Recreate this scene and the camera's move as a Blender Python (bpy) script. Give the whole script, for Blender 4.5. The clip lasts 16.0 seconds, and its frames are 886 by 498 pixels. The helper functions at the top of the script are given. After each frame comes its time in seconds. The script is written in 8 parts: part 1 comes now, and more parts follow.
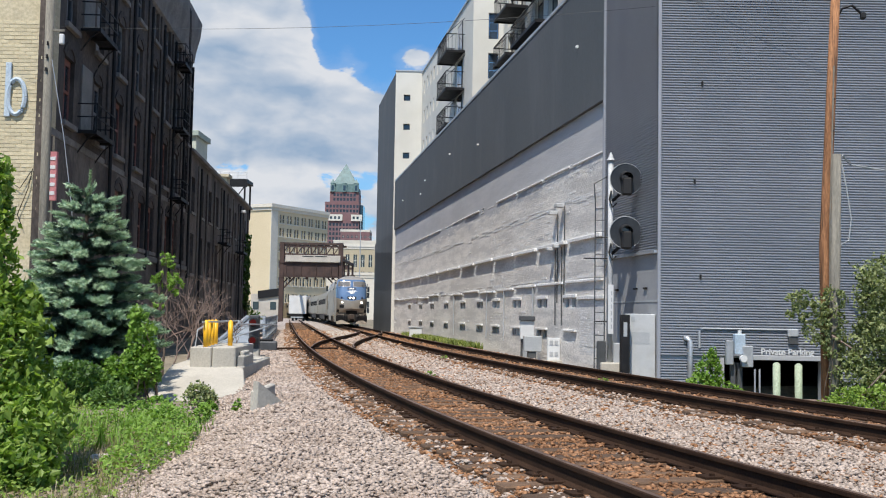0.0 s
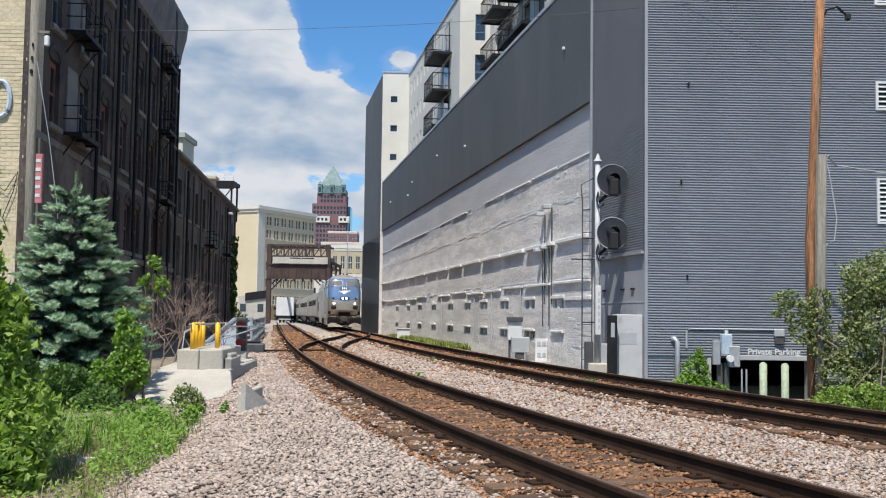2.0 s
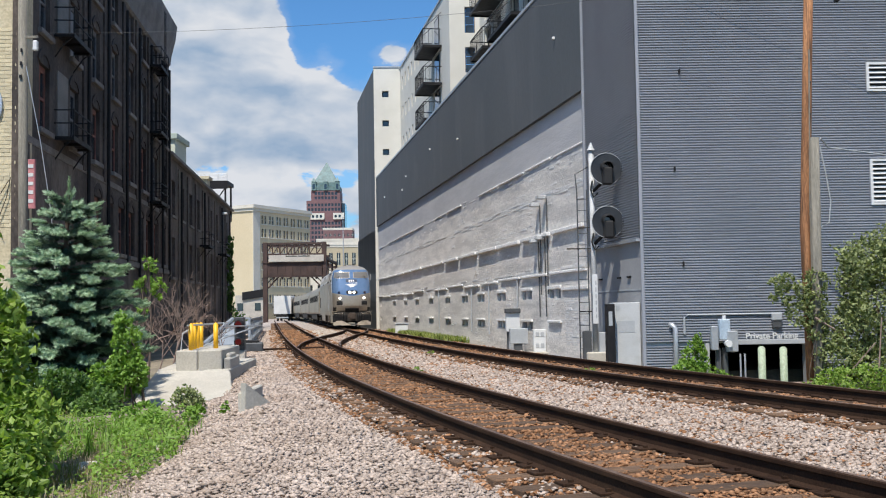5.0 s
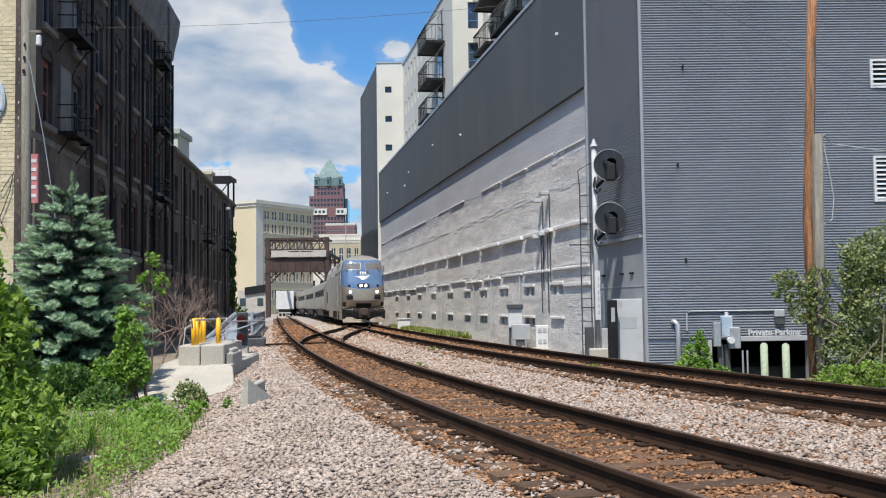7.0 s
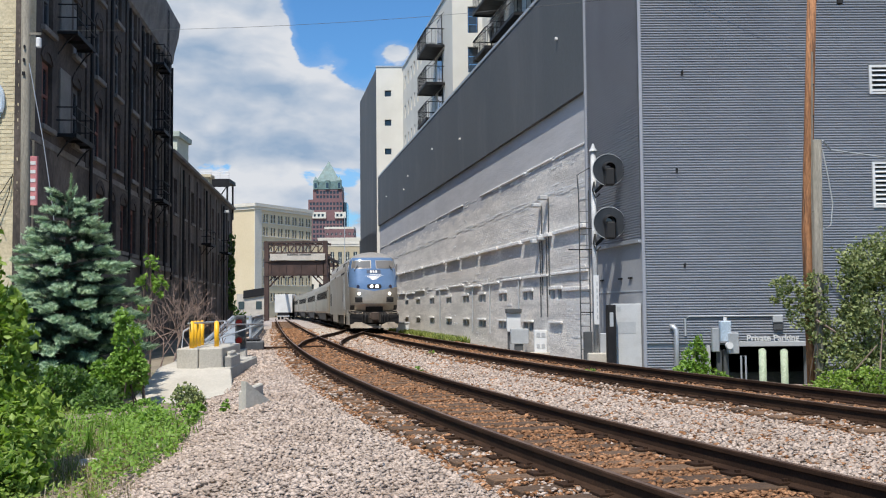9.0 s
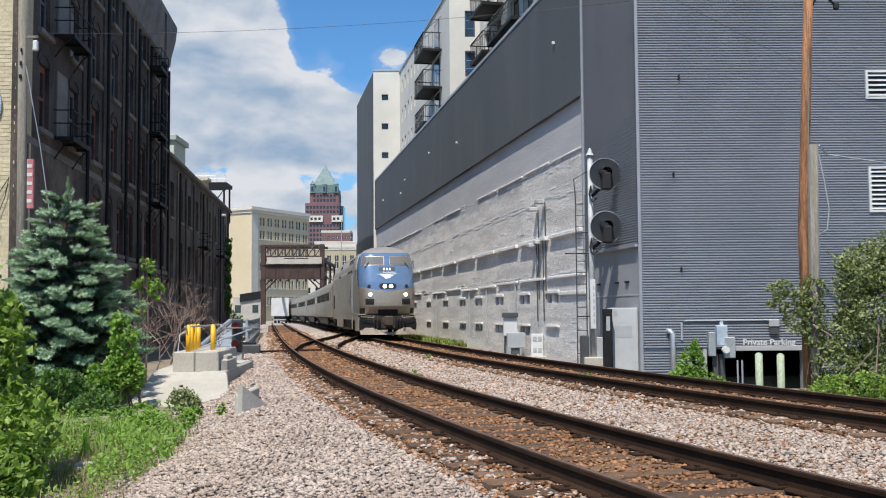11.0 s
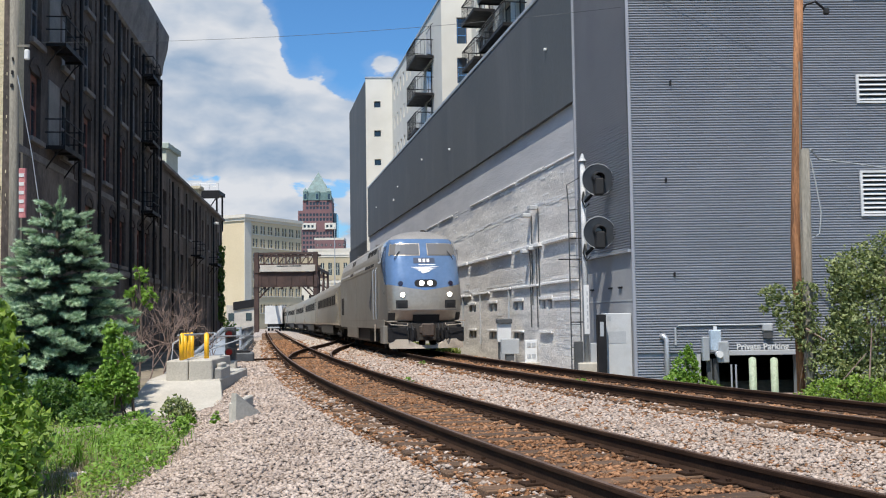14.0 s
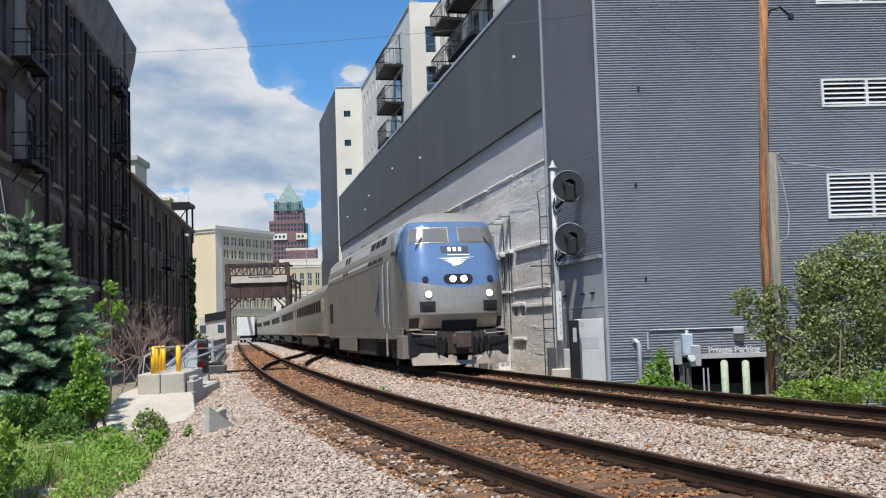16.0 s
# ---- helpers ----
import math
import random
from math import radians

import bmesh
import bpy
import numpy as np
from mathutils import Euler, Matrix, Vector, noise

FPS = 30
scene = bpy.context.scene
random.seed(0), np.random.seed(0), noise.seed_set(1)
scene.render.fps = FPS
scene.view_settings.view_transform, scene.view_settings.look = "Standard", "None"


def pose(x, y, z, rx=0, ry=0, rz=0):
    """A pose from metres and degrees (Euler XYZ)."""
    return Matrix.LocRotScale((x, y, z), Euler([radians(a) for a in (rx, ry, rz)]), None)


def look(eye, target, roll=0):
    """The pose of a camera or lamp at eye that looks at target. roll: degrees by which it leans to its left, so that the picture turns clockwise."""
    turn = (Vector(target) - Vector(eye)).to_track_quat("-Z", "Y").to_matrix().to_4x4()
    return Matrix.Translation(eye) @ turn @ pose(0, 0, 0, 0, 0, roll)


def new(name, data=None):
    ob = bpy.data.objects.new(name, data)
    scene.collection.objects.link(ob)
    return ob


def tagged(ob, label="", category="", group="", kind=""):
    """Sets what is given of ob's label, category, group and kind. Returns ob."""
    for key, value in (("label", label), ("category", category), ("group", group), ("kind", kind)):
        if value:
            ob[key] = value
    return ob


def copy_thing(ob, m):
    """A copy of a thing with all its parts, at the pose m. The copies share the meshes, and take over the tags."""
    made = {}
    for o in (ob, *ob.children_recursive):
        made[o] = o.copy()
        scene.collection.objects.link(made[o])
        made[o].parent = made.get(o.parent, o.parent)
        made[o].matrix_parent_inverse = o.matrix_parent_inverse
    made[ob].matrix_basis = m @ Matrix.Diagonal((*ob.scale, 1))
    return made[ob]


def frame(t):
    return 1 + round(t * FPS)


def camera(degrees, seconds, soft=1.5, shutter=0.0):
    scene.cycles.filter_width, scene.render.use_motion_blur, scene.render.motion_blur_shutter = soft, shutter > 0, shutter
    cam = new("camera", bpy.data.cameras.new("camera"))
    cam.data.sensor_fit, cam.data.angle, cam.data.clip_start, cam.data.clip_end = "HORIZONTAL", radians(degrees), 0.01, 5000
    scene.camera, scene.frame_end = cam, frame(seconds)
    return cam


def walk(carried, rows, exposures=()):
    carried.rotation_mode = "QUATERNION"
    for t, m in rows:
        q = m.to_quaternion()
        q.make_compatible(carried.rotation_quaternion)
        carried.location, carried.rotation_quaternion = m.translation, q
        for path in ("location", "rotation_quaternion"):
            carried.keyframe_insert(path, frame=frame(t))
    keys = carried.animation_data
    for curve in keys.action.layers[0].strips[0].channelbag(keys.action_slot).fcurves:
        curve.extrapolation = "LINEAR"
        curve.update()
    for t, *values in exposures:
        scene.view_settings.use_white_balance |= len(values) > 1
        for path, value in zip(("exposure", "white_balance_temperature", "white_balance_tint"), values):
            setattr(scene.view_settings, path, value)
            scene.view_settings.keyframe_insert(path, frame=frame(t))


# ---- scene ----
# ================= camera =================
EYE_Z = 1.224
cam = camera(46.5, 16.0, soft=1.1)
TURNS = [
    # seconds, tilt up, turn to the left, lean
    (0, 3.626, 0.000, 1.006), (0.5, 3.752, -0.278, 0.816), (1, 3.851, -0.558, 0.826), (1.5, 3.823, -0.622, 0.931),
    (2, 3.712, -0.694, 0.775), (2.5, 3.619, -0.792, 0.356), (3, 3.678, -0.902, -0.146), (3.5, 3.761, -0.980, -0.636),
    (4, 3.662, -0.935, -0.939), (6.5, 3.095, -0.881, -0.866), (7, 3.120, -0.785, -0.762), (7.5, 3.262, -0.806, -0.612),
    (8, 3.350, -0.895, -0.520), (8.5, 3.348, -0.904, -0.492), (9, 3.343, -0.852, -0.513), (11.5, 3.616, -1.092, -0.447),
    (12, 3.651, -1.138, -0.511), (12.5, 3.654, -1.126, -0.530), (13, 3.611, -1.145, -0.496), (13.5, 3.660, -1.211, -0.566),
    (14, 3.917, -1.409, -0.827), (14.5, 4.134, -1.770, -1.184), (15, 4.254, -2.189, -1.520), (15.5, 4.315, -2.551, -1.756),
    (16, 4.342, -2.974, -1.811),
]
walk(cam, [(t, pose(0, 0, EYE_Z, 90 + up, 0, left) @ pose(0, 0, 0, 0, 0, lean)) for t, up, left, lean in TURNS])
scene.view_settings.exposure = 0.0

# ================= sky and sun =================
TO_SUN = Vector((-0.165, -0.47, 0.867)).normalized()
sun = new("sun", bpy.data.lights.new("sun", "SUN"))
sun.data.energy, sun.data.angle, sun.data.color = 5.6, radians(0.6), (1.0, 0.935, 0.845)
sun.matrix_world = look(TO_SUN * 60, (0, 0, 0))

world = bpy.data.worlds.new("sky")
scene.world = world
world.use_nodes = True


class Graph:
    """Small helper to write node graphs as arithmetic."""

    def __init__(self, tree):
        self.tree = tree
        tree.nodes.clear()


    def put(self, socket, value):
        if isinstance(value, bpy.types.NodeSocket):
            self.tree.links.new(value, socket)
        elif value is not None:
            socket.default_value = value

    def math(self, op, a, b=None, c=None):
        n = self.tree.nodes.new("ShaderNodeMath")
        n.operation = op
        for s, v in zip(n.inputs, (a, b, c)):
            self.put(s, v)
        return n.outputs[0]

    def mix(self, fac, a, b, blend="MIX"):
        n = self.tree.nodes.new("ShaderNodeMix")
        n.data_type, n.blend_type = "RGBA", blend
        self.put(n.inputs[0], fac)
        self.put(n.inputs[6], a if isinstance(a, bpy.types.NodeSocket) else (*a, 1))
        self.put(n.inputs[7], b if isinstance(b, bpy.types.NodeSocket) else (*b, 1))
        return n.outputs[2]

    def step(self, v, lo, hi, a=0.0, b=1.0):
        n = self.tree.nodes.new("ShaderNodeMapRange")
        n.interpolation_type = "SMOOTHSTEP"
        for s, x in zip(n.inputs, (v, lo, hi, a, b)):
            self.put(s, x)
        return n.outputs[0]

    def noise(self, vector, scale, detail=4.0, rough=0.55, distort=0.0):
        n = self.tree.nodes.new("ShaderNodeTexNoise")
        self.put(n.inputs["Vector"], vector)
        for k, v in (("Scale", scale), ("Detail", detail), ("Roughness", rough), ("Distortion", distort)):
            n.inputs[k].default_value = v
        return n.outputs["Fac"]

    def xyz(self, vector):
        n = self.tree.nodes.new("ShaderNodeSeparateXYZ")
        self.put(n.inputs[0], vector)
        return n.outputs

    def vec(self, x, y, z):
        n = self.tree.nodes.new("ShaderNodeCombineXYZ")
        for s, v in zip(n.inputs, (x, y, z)):
            self.put(s, v)
        return n.outputs[0]


def sky_nodes():
    g = Graph(world.node_tree)
    out = g.tree.nodes.new("ShaderNodeOutputWorld")
    back = g.tree.nodes.new("ShaderNodeBackground")
    sky = g.tree.nodes.new("ShaderNodeTexSky")
    sky.sky_type, sky.sun_disc = "NISHITA", False
    sky.sun_elevation = math.asin(TO_SUN.z)
    sky.sun_rotation = math.atan2(TO_SUN.x, TO_SUN.y)
    sky.air_density, sky.dust_density, sky.ozone_density = 1.0, 0.6, 1.5
    d = g.tree.nodes.new("ShaderNodeTexCoord").outputs["Generated"]
    x, y, z = g.xyz(d)
    # cumulus: flattened domain, broken by two scales of noise
    up = g.math("MAXIMUM", z, 0.0)
    flat = g.vec(x, g.math("MULTIPLY", y, 0.8), g.math("MULTIPLY", z, 1.9))
    big = g.noise(flat, 3.4, 9.0, 0.56, 0.25)
    fine = g.noise(flat, 17.0, 8.0, 0.64, 0.4)

    def billow(p):
        a = g.math("ABSOLUTE", g.math("SUBTRACT", g.math("MULTIPLY", g.noise(p, 9.0, 2.0, 0.5, 0.3), 2.0), 1.0))
        b = g.math("ABSOLUTE", g.math("SUBTRACT", g.math("MULTIPLY", g.noise(p, 23.0, 3.0, 0.5, 0.3), 2.0), 1.0))
        return g.math("ADD", a, g.math("MULTIPLY", b, 0.35))

    heap = billow(flat)
    cover = g.math("ADD", g.math("MULTIPLY", big, 0.72), g.math("MULTIPLY", fine, 0.30))
    cover = g.math("ADD", cover, g.math("MULTIPLY", heap, 0.24))
    safe = g.math("MAXIMUM", y, 0.15)
    u, v = g.math("DIVIDE", x, safe), g.math("DIVIDE", z, safe)

    def lump(u0, v0, su, sv, a):
        p = g.math("DIVIDE", g.math("SUBTRACT", u, u0), su)
        q = g.math("DIVIDE", g.math("SUBTRACT", v, v0), sv)
        r = g.math("ADD", g.math("MULTIPLY", p, p), g.math("MULTIPLY", q, q))
        return g.math("MULTIPLY", g.math("EXPONENT", g.math("MULTIPLY", r, -1.0)), a)

    # fewer clouds overhead and behind than in the bank ahead
    # this unseen cover is cut back to lower the fill light
    cover = g.math("ADD", cover, g.step(y, 0.2, 0.85, -0.07, 0.0))
    for args in SKY_LUMPS:
        cover = g.math("ADD", cover, lump(*args))
    mask = g.step(cover, 0.545, 0.595)
    thin = g.step(cover, 0.44, 0.58, 0.0, 0.16)
    mask = g.math("MAXIMUM", mask, thin)
    # undersides greyer than the heaped tops: compare the cover with that a little higher up
    shifted = g.vec(x, g.math("MULTIPLY", y, 0.8), g.math("MULTIPLY", g.math("ADD", z, 0.030), 1.9))
    over = g.noise(shifted, 3.4, 9.0, 0.56, 0.25)
    raised = g.vec(g.math("SUBTRACT", x, 0.006), g.math("MULTIPLY", y, 0.8), g.math("MULTIPLY", g.math("ADD", z, 0.012), 1.9))
    heap_up = billow(raised)
    relief = g.math("ADD", g.math("MULTIPLY", g.math("SUBTRACT", over, big), 3.2), g.math("MULTIPLY", g.math("SUBTRACT", heap_up, heap), 1.15))
    shade = g.math("ADD", g.math("ADD", relief, 0.36), g.math("MULTIPLY", g.math("SUBTRACT", cover, 0.66), 0.5))
    for args in GREY_BASES:
        shade = g.math("ADD", shade, lump(*args))
    shade = g.math("MINIMUM", g.math("MAXIMUM", shade, 0.0), 1.0)
    cloud = g.mix(shade, CLOUD_LIT, CLOUD_GREY)
    blue = g.mix(1.0, sky.outputs[0], (SKY_GAIN * 0.52, SKY_GAIN * 0.92, SKY_GAIN * 1.26), "MULTIPLY")
    g.put(back.inputs[0], g.mix(mask, blue, cloud))
    back.inputs[1].default_value = 1.0
    g.tree.links.new(back.outputs[0], out.inputs[0])


SKY_GAIN = 0.12
CLOUD_LIT = (0.72, 0.745, 0.79)
CLOUD_GREY = (0.31, 0.425, 0.585)
# blue openings (negative) and banks (positive): tangent directions ahead of the camera
SKY_LUMPS = (
    (-0.055, 0.275, 0.055, 0.030, -0.30), (-0.118, 0.268, 0.018, 0.050, -0.16), (0.02, 0.31, 0.12, 0.06, -0.20), (-0.068, 0.235, 0.022, 0.022, -0.16),
    (-0.20, 0.21, 0.10, 0.08, 0.18), (-0.115, 0.205, 0.040, 0.035, 0.16), (-0.034, 0.252, 0.040, 0.020, 0.17), (-0.032, 0.257, 0.014, 0.010, 0.16), (-0.15, 0.275, 0.025, 0.03, 0.16),
    (-0.15, 0.16, 0.12, 0.03, 0.10), (-0.17, 0.08, 0.20, 0.045, 0.06), (-0.205, 0.140, 0.03, 0.014, -0.16), (-0.13, 0.135, 0.04, 0.010, -0.10),
    (-0.21, 0.31, 0.05, 0.05, 0.16), (-0.02, 0.09, 0.05, 0.06, 0.22), (-0.05, 0.18, 0.04, 0.04, 0.12),
)
# flat grey cloud bases
GREY_BASES = (
    (-0.16, 0.158, 0.13, 0.017, 0.42), (-0.20, 0.215, 0.085, 0.020, 0.30), (-0.25, 0.255, 0.05, 0.02, 0.22), (-0.09, 0.185, 0.035, 0.012, -0.15),
    (-0.10, 0.222, 0.030, 0.016, -0.40), (-0.115, 0.275, 0.012, 0.02, -0.35), (-0.13, 0.128, 0.12, 0.012, -0.35), (-0.045, 0.25, 0.05, 0.02, -0.3),
)
sky_nodes()

# ================= materials =================
def material(name, c1, c2, scale=3.0, rough=0.8, metal=0.0, bump=0.2, fine=40.0, fine_amount=0.25, island=0.0, piece=0.0,
             stains=None, stain_scale=0.6, stain_amount=0.5, stretch=(1, 1, 1), world_space=False, rough_var=0.1, spec=0.5, bump_dist=0.01):
    """A surface of two colours mixed at a broad and a fine scale, with relief, stains and per-piece variation."""
    m = bpy.data.materials.new(name)
    m.use_nodes = True
    g = Graph(m.node_tree)
    out = g.tree.nodes.new("ShaderNodeOutputMaterial")
    b = g.tree.nodes.new("ShaderNodeBsdfPrincipled")
    if world_space:
        co = g.tree.nodes.new("ShaderNodeNewGeometry").outputs["Position"]
    else:
        co = g.tree.nodes.new("ShaderNodeTexCoord").outputs["Object"]
    mp = g.tree.nodes.new("ShaderNodeMapping")
    mp.inputs["Scale"].default_value = stretch
    g.put(mp.inputs["Vector"], co)
    co = mp.outputs[0]
    broad, grain = g.noise(co, scale, 5, 0.6), g.noise(co, fine, 4, 0.6)
    col = g.mix(g.step(broad, 0.3, 0.7), c1, c2)
    k = g.step(grain, 0.25, 0.75, 1 - fine_amount, 1 + fine_amount)
    col = g.mix(1.0, col, g.vec(k, k, k), "MULTIPLY")
    if stains:
        col = g.mix(g.step(g.noise(co, stain_scale, 6, 0.65, 0.4), 0.48, 0.68, 0.0, stain_amount), col, stains)
    if island:
        r = g.tree.nodes.new("ShaderNodeNewGeometry").outputs["Random Per Island"]
        k = g.step(r, 0, 1, 1 - island, 1 + island)
        col = g.mix(1.0, col, g.vec(k, k, k), "MULTIPLY")
    if piece:
        r = g.tree.nodes.new("ShaderNodeObjectInfo").outputs["Random"]
        k = g.step(r, 0, 1, 1 - piece, 1 + piece)
        col = g.mix(1.0, col, g.vec(k, k, k), "MULTIPLY")
    g.put(b.inputs["Base Color"], col)
    g.put(b.inputs["Roughness"], g.step(broad, 0.2, 0.8, max(rough - rough_var, 0.02), min(rough + rough_var, 1)))
    b.inputs["Metallic"].default_value = metal
    b.inputs["Specular IOR Level"].default_value = spec
    if bump:
        n = g.tree.nodes.new("ShaderNodeBump")
        n.inputs["Strength"].default_value, n.inputs["Distance"].default_value = bump, bump_dist
        g.put(n.inputs["Height"], g.math("ADD", grain, g.math("MULTIPLY", broad, 0.6)))
        g.put(b.inputs["Normal"], n.outputs[0])
    g.put(out.inputs[0], b.outputs[0])
    return m


def glow(name, colour, strength):
    m = bpy.data.materials.new(name)
    m.use_nodes = True
    g = Graph(m.node_tree)
    out = g.tree.nodes.new("ShaderNodeOutputMaterial")
    e = g.tree.nodes.new("ShaderNodeEmission")
    e.inputs[0].default_value, e.inputs[1].default_value = (*colour, 1), strength
    g.put(out.inputs[0], e.outputs[0])
    return m


def glass(name, colour=(0.03, 0.04, 0.05), rough=0.06):
    """Dark window glass with a mirror coat, for panes with unlit rooms behind."""
    m = bpy.data.materials.new(name)
    m.use_nodes = True
    b = m.node_tree.nodes["Principled BSDF"]
    b.inputs["Base Color"].default_value = (*colour, 1)
    b.inputs["Roughness"].default_value = rough
    b.inputs["Specular IOR Level"].default_value = 0.7
    b.inputs["Coat Weight"].default_value = 0.5
    b.inputs["Coat Roughness"].default_value = 0.05
    return m


M = {
    "ground": material("ground", (0.16, 0.13, 0.09), (0.25, 0.21, 0.15), 0.35, 0.95, bump=0.5, fine=9, stains=(0.07, 0.10, 0.03), stain_scale=0.12),
    "bed": material("ballast_bed", (0.315, 0.264, 0.23), (0.395, 0.342, 0.305), 1.2, 0.95, bump=1.0, fine=22, fine_amount=0.5, bump_dist=0.04),
    "stone": material("ballast_stone", (0.350, 0.275, 0.222), (0.440, 0.360, 0.302), 1.4, 0.95, bump=0.3, fine=60, island=0.22, spec=0.2),
    "rust_bed": material("rusty_ballast", (0.16, 0.078, 0.034), (0.27, 0.145, 0.072), 1.5, 0.95, bump=1.0, fine=22, fine_amount=0.5, bump_dist=0.04),
    "rust_stone": material("rusty_stone", (0.185, 0.088, 0.040), (0.33, 0.180, 0.098), 1.6, 0.95, bump=0.3, fine=60, island=0.32, spec=0.2),
    "tie": material("creosoted_timber", (0.078, 0.044, 0.025), (0.160, 0.096, 0.055), 3, 0.9, bump=0.6, fine=30, stretch=(1, 6, 6), piece=0.35),
    "rail": material("rusty_rail", (0.026, 0.014, 0.009), (0.046, 0.026, 0.016), 2.0, 0.85, spec=0.12, bump=0.15, fine=60, fine_amount=0.4, world_space=True),
    "railtop": material("worn_rail_head", (0.10, 0.062, 0.042), (0.16, 0.105, 0.075), 2.0, 0.55, 0.2, bump=0.05, fine=60, world_space=True),
    "metal_grey": material("blue_grey_cladding", (0.262, 0.275, 0.308), (0.302, 0.315, 0.35), 0.5, 0.48, 0.0, bump=0.0, fine=12, fine_amount=0.05, stains=(0.20, 0.212, 0.243), stain_scale=0.25, stain_amount=0.4),
    "dark_grey": material("dark_grey_render", (0.070, 0.081, 0.090), (0.085, 0.097, 0.107), 0.3, 0.85, bump=0.15, fine=18, fine_amount=0.08, stains=(0.115, 0.122, 0.135), stain_scale=0.35, stain_amount=0.5, stretch=(1, 1, 0.35)),
    "ledge": material("painted_concrete_ledge", (0.64, 0.63, 0.615), (0.75, 0.74, 0.72), 1.0, 0.85, bump=0.3, fine=20),
    "white_wall": material("white_render", (0.58, 0.56, 0.50), (0.65, 0.63, 0.57), 0.4, 0.85, bump=0.1, fine=20, fine_amount=0.04),
    "black_steel": material("black_steel", (0.009, 0.009, 0.010), (0.018, 0.017, 0.018), 3, 0.6, 0.0, spec=0.25, bump=0.1),
    "soot_brick": material("sooty_brick", (0.031, 0.026, 0.024), (0.092, 0.074, 0.063), 0.55, 0.92, bump=0.8, fine=8, fine_amount=0.4, stains=(0.150, 0.122, 0.102), stain_scale=0.42, stain_amount=0.55, stretch=(1, 1, 0.6), bump_dist=0.02),
    "soot_render": material("stained_old_render", (0.055, 0.045, 0.039), (0.150, 0.125, 0.106), 0.5, 0.92, bump=0.6, fine=9, fine_amount=0.35, stains=(0.21, 0.185, 0.16), stain_scale=0.5, stain_amount=0.6, stretch=(1, 1, 0.5), bump_dist=0.02),
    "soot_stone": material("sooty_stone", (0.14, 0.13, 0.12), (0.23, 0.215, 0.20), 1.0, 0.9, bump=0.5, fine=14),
    "cream_brick": material("cream_brick", (0.47, 0.40, 0.26), (0.58, 0.51, 0.36), 0.8, 0.9, bump=0.7, fine=9, fine_amount=0.2, stains=(0.36, 0.30, 0.20), stain_scale=0.4),
    "cream": material("cream_wall", (0.60, 0.50, 0.33), (0.66, 0.56, 0.39), 0.1, 0.9, bump=0.2, fine=3, fine_amount=0.06),
    "concrete": material("pale_concrete", (0.40, 0.37, 0.315), (0.50, 0.47, 0.405), 0.9, 0.9, bump=0.4, fine=25, fine_amount=0.12, stains=(0.38, 0.35, 0.30), stain_scale=0.8, stain_amount=0.5),
    "yellow": material("safety_yellow_paint", (0.80, 0.42, 0.012), (0.86, 0.47, 0.02), 4, 0.45, bump=0.05, fine=30, fine_amount=0.06),
    "steel_rust": material("weathered_bridge_steel", (0.040, 0.024, 0.020), (0.082, 0.050, 0.042), 0.6, 0.85, bump=0.4, fine=10, fine_amount=0.3),
    "galv": material("galvanised_steel", (0.40, 0.42, 0.44), (0.50, 0.52, 0.54), 2, 0.45, 0.5, bump=0.1, fine=25, fine_amount=0.1),
    "box_white": material("white_enamel", (0.58, 0.585, 0.58), (0.66, 0.665, 0.66), 1.0, 0.5, bump=0.03, fine=30, fine_amount=0.05),
    "box_grey": material("grey_enamel", (0.34, 0.36, 0.37), (0.42, 0.43, 0.44), 1.0, 0.5, bump=0.05, fine=30, fine_amount=0.08),
    "pole_wood": material("pole_timber", (0.19, 0.080, 0.034), (0.40, 0.19, 0.085), 1.6, 0.85, bump=0.8, fine=14, fine_amount=0.4, stains=(0.08, 0.04, 0.02), stain_scale=2.2, stain_amount=0.9, stretch=(6, 6, 0.5), bump_dist=0.02),
    "pole_old": material("weathered_pole_timber", (0.15, 0.14, 0.115), (0.24, 0.22, 0.18), 2, 0.9, bump=0.6, fine=14, fine_amount=0.3, stretch=(6, 6, 0.5)),
    "black": material("matt_black", (0.008, 0.008, 0.009), (0.014, 0.014, 0.015), 3, 0.7, bump=0.0),
    "box_dark": material("dark_grey_enamel", (0.055, 0.058, 0.06), (0.08, 0.083, 0.086), 2, 0.5, bump=0.05),
    "mast": material("grey_white_mast_paint", (0.40, 0.41, 0.42), (0.52, 0.53, 0.53), 2, 0.55, bump=0.1, stains=(0.22, 0.22, 0.22), stain_scale=1.5),
    "glass": glass("window_glass"),
    # near-black colour that stands in for rooms without light
    "room_shade": material("interior_shade", (0.012, 0.012, 0.013), (0.02, 0.02, 0.02), 1, 0.9, bump=0),
}

# ================= mesh helpers =================
def part(name, bm, mat, parent=None, label="", smooth=False):
    me = bpy.data.meshes.new(name)
    bm.to_mesh(me)
    bm.free()
    if smooth:
        me.polygons.foreach_set("use_smooth", [True] * len(me.polygons))
    me.materials.append(mat)
    ob = new(name, me)
    ob.parent = parent
    return tagged(ob, label) if label else ob


def part_np(name, verts, faces, mat, parent=None, label=""):
    me = bpy.data.meshes.new(name)
    me.from_pydata(np.asarray(verts).tolist(), [], np.asarray(faces).tolist() if isinstance(faces, np.ndarray) else faces)
    me.update()
    me.materials.append(mat)
    ob = new(name, me)
    ob.parent = parent
    return tagged(ob, label) if label else ob


def thing(name, m=None, label="", category="", group="", kind="", parent=None):
    ob = new(name)
    ob.empty_display_size = 0.2
    if m is not None:
        ob.matrix_basis = m
    ob.parent = parent
    return tagged(ob, label, category, group, kind)


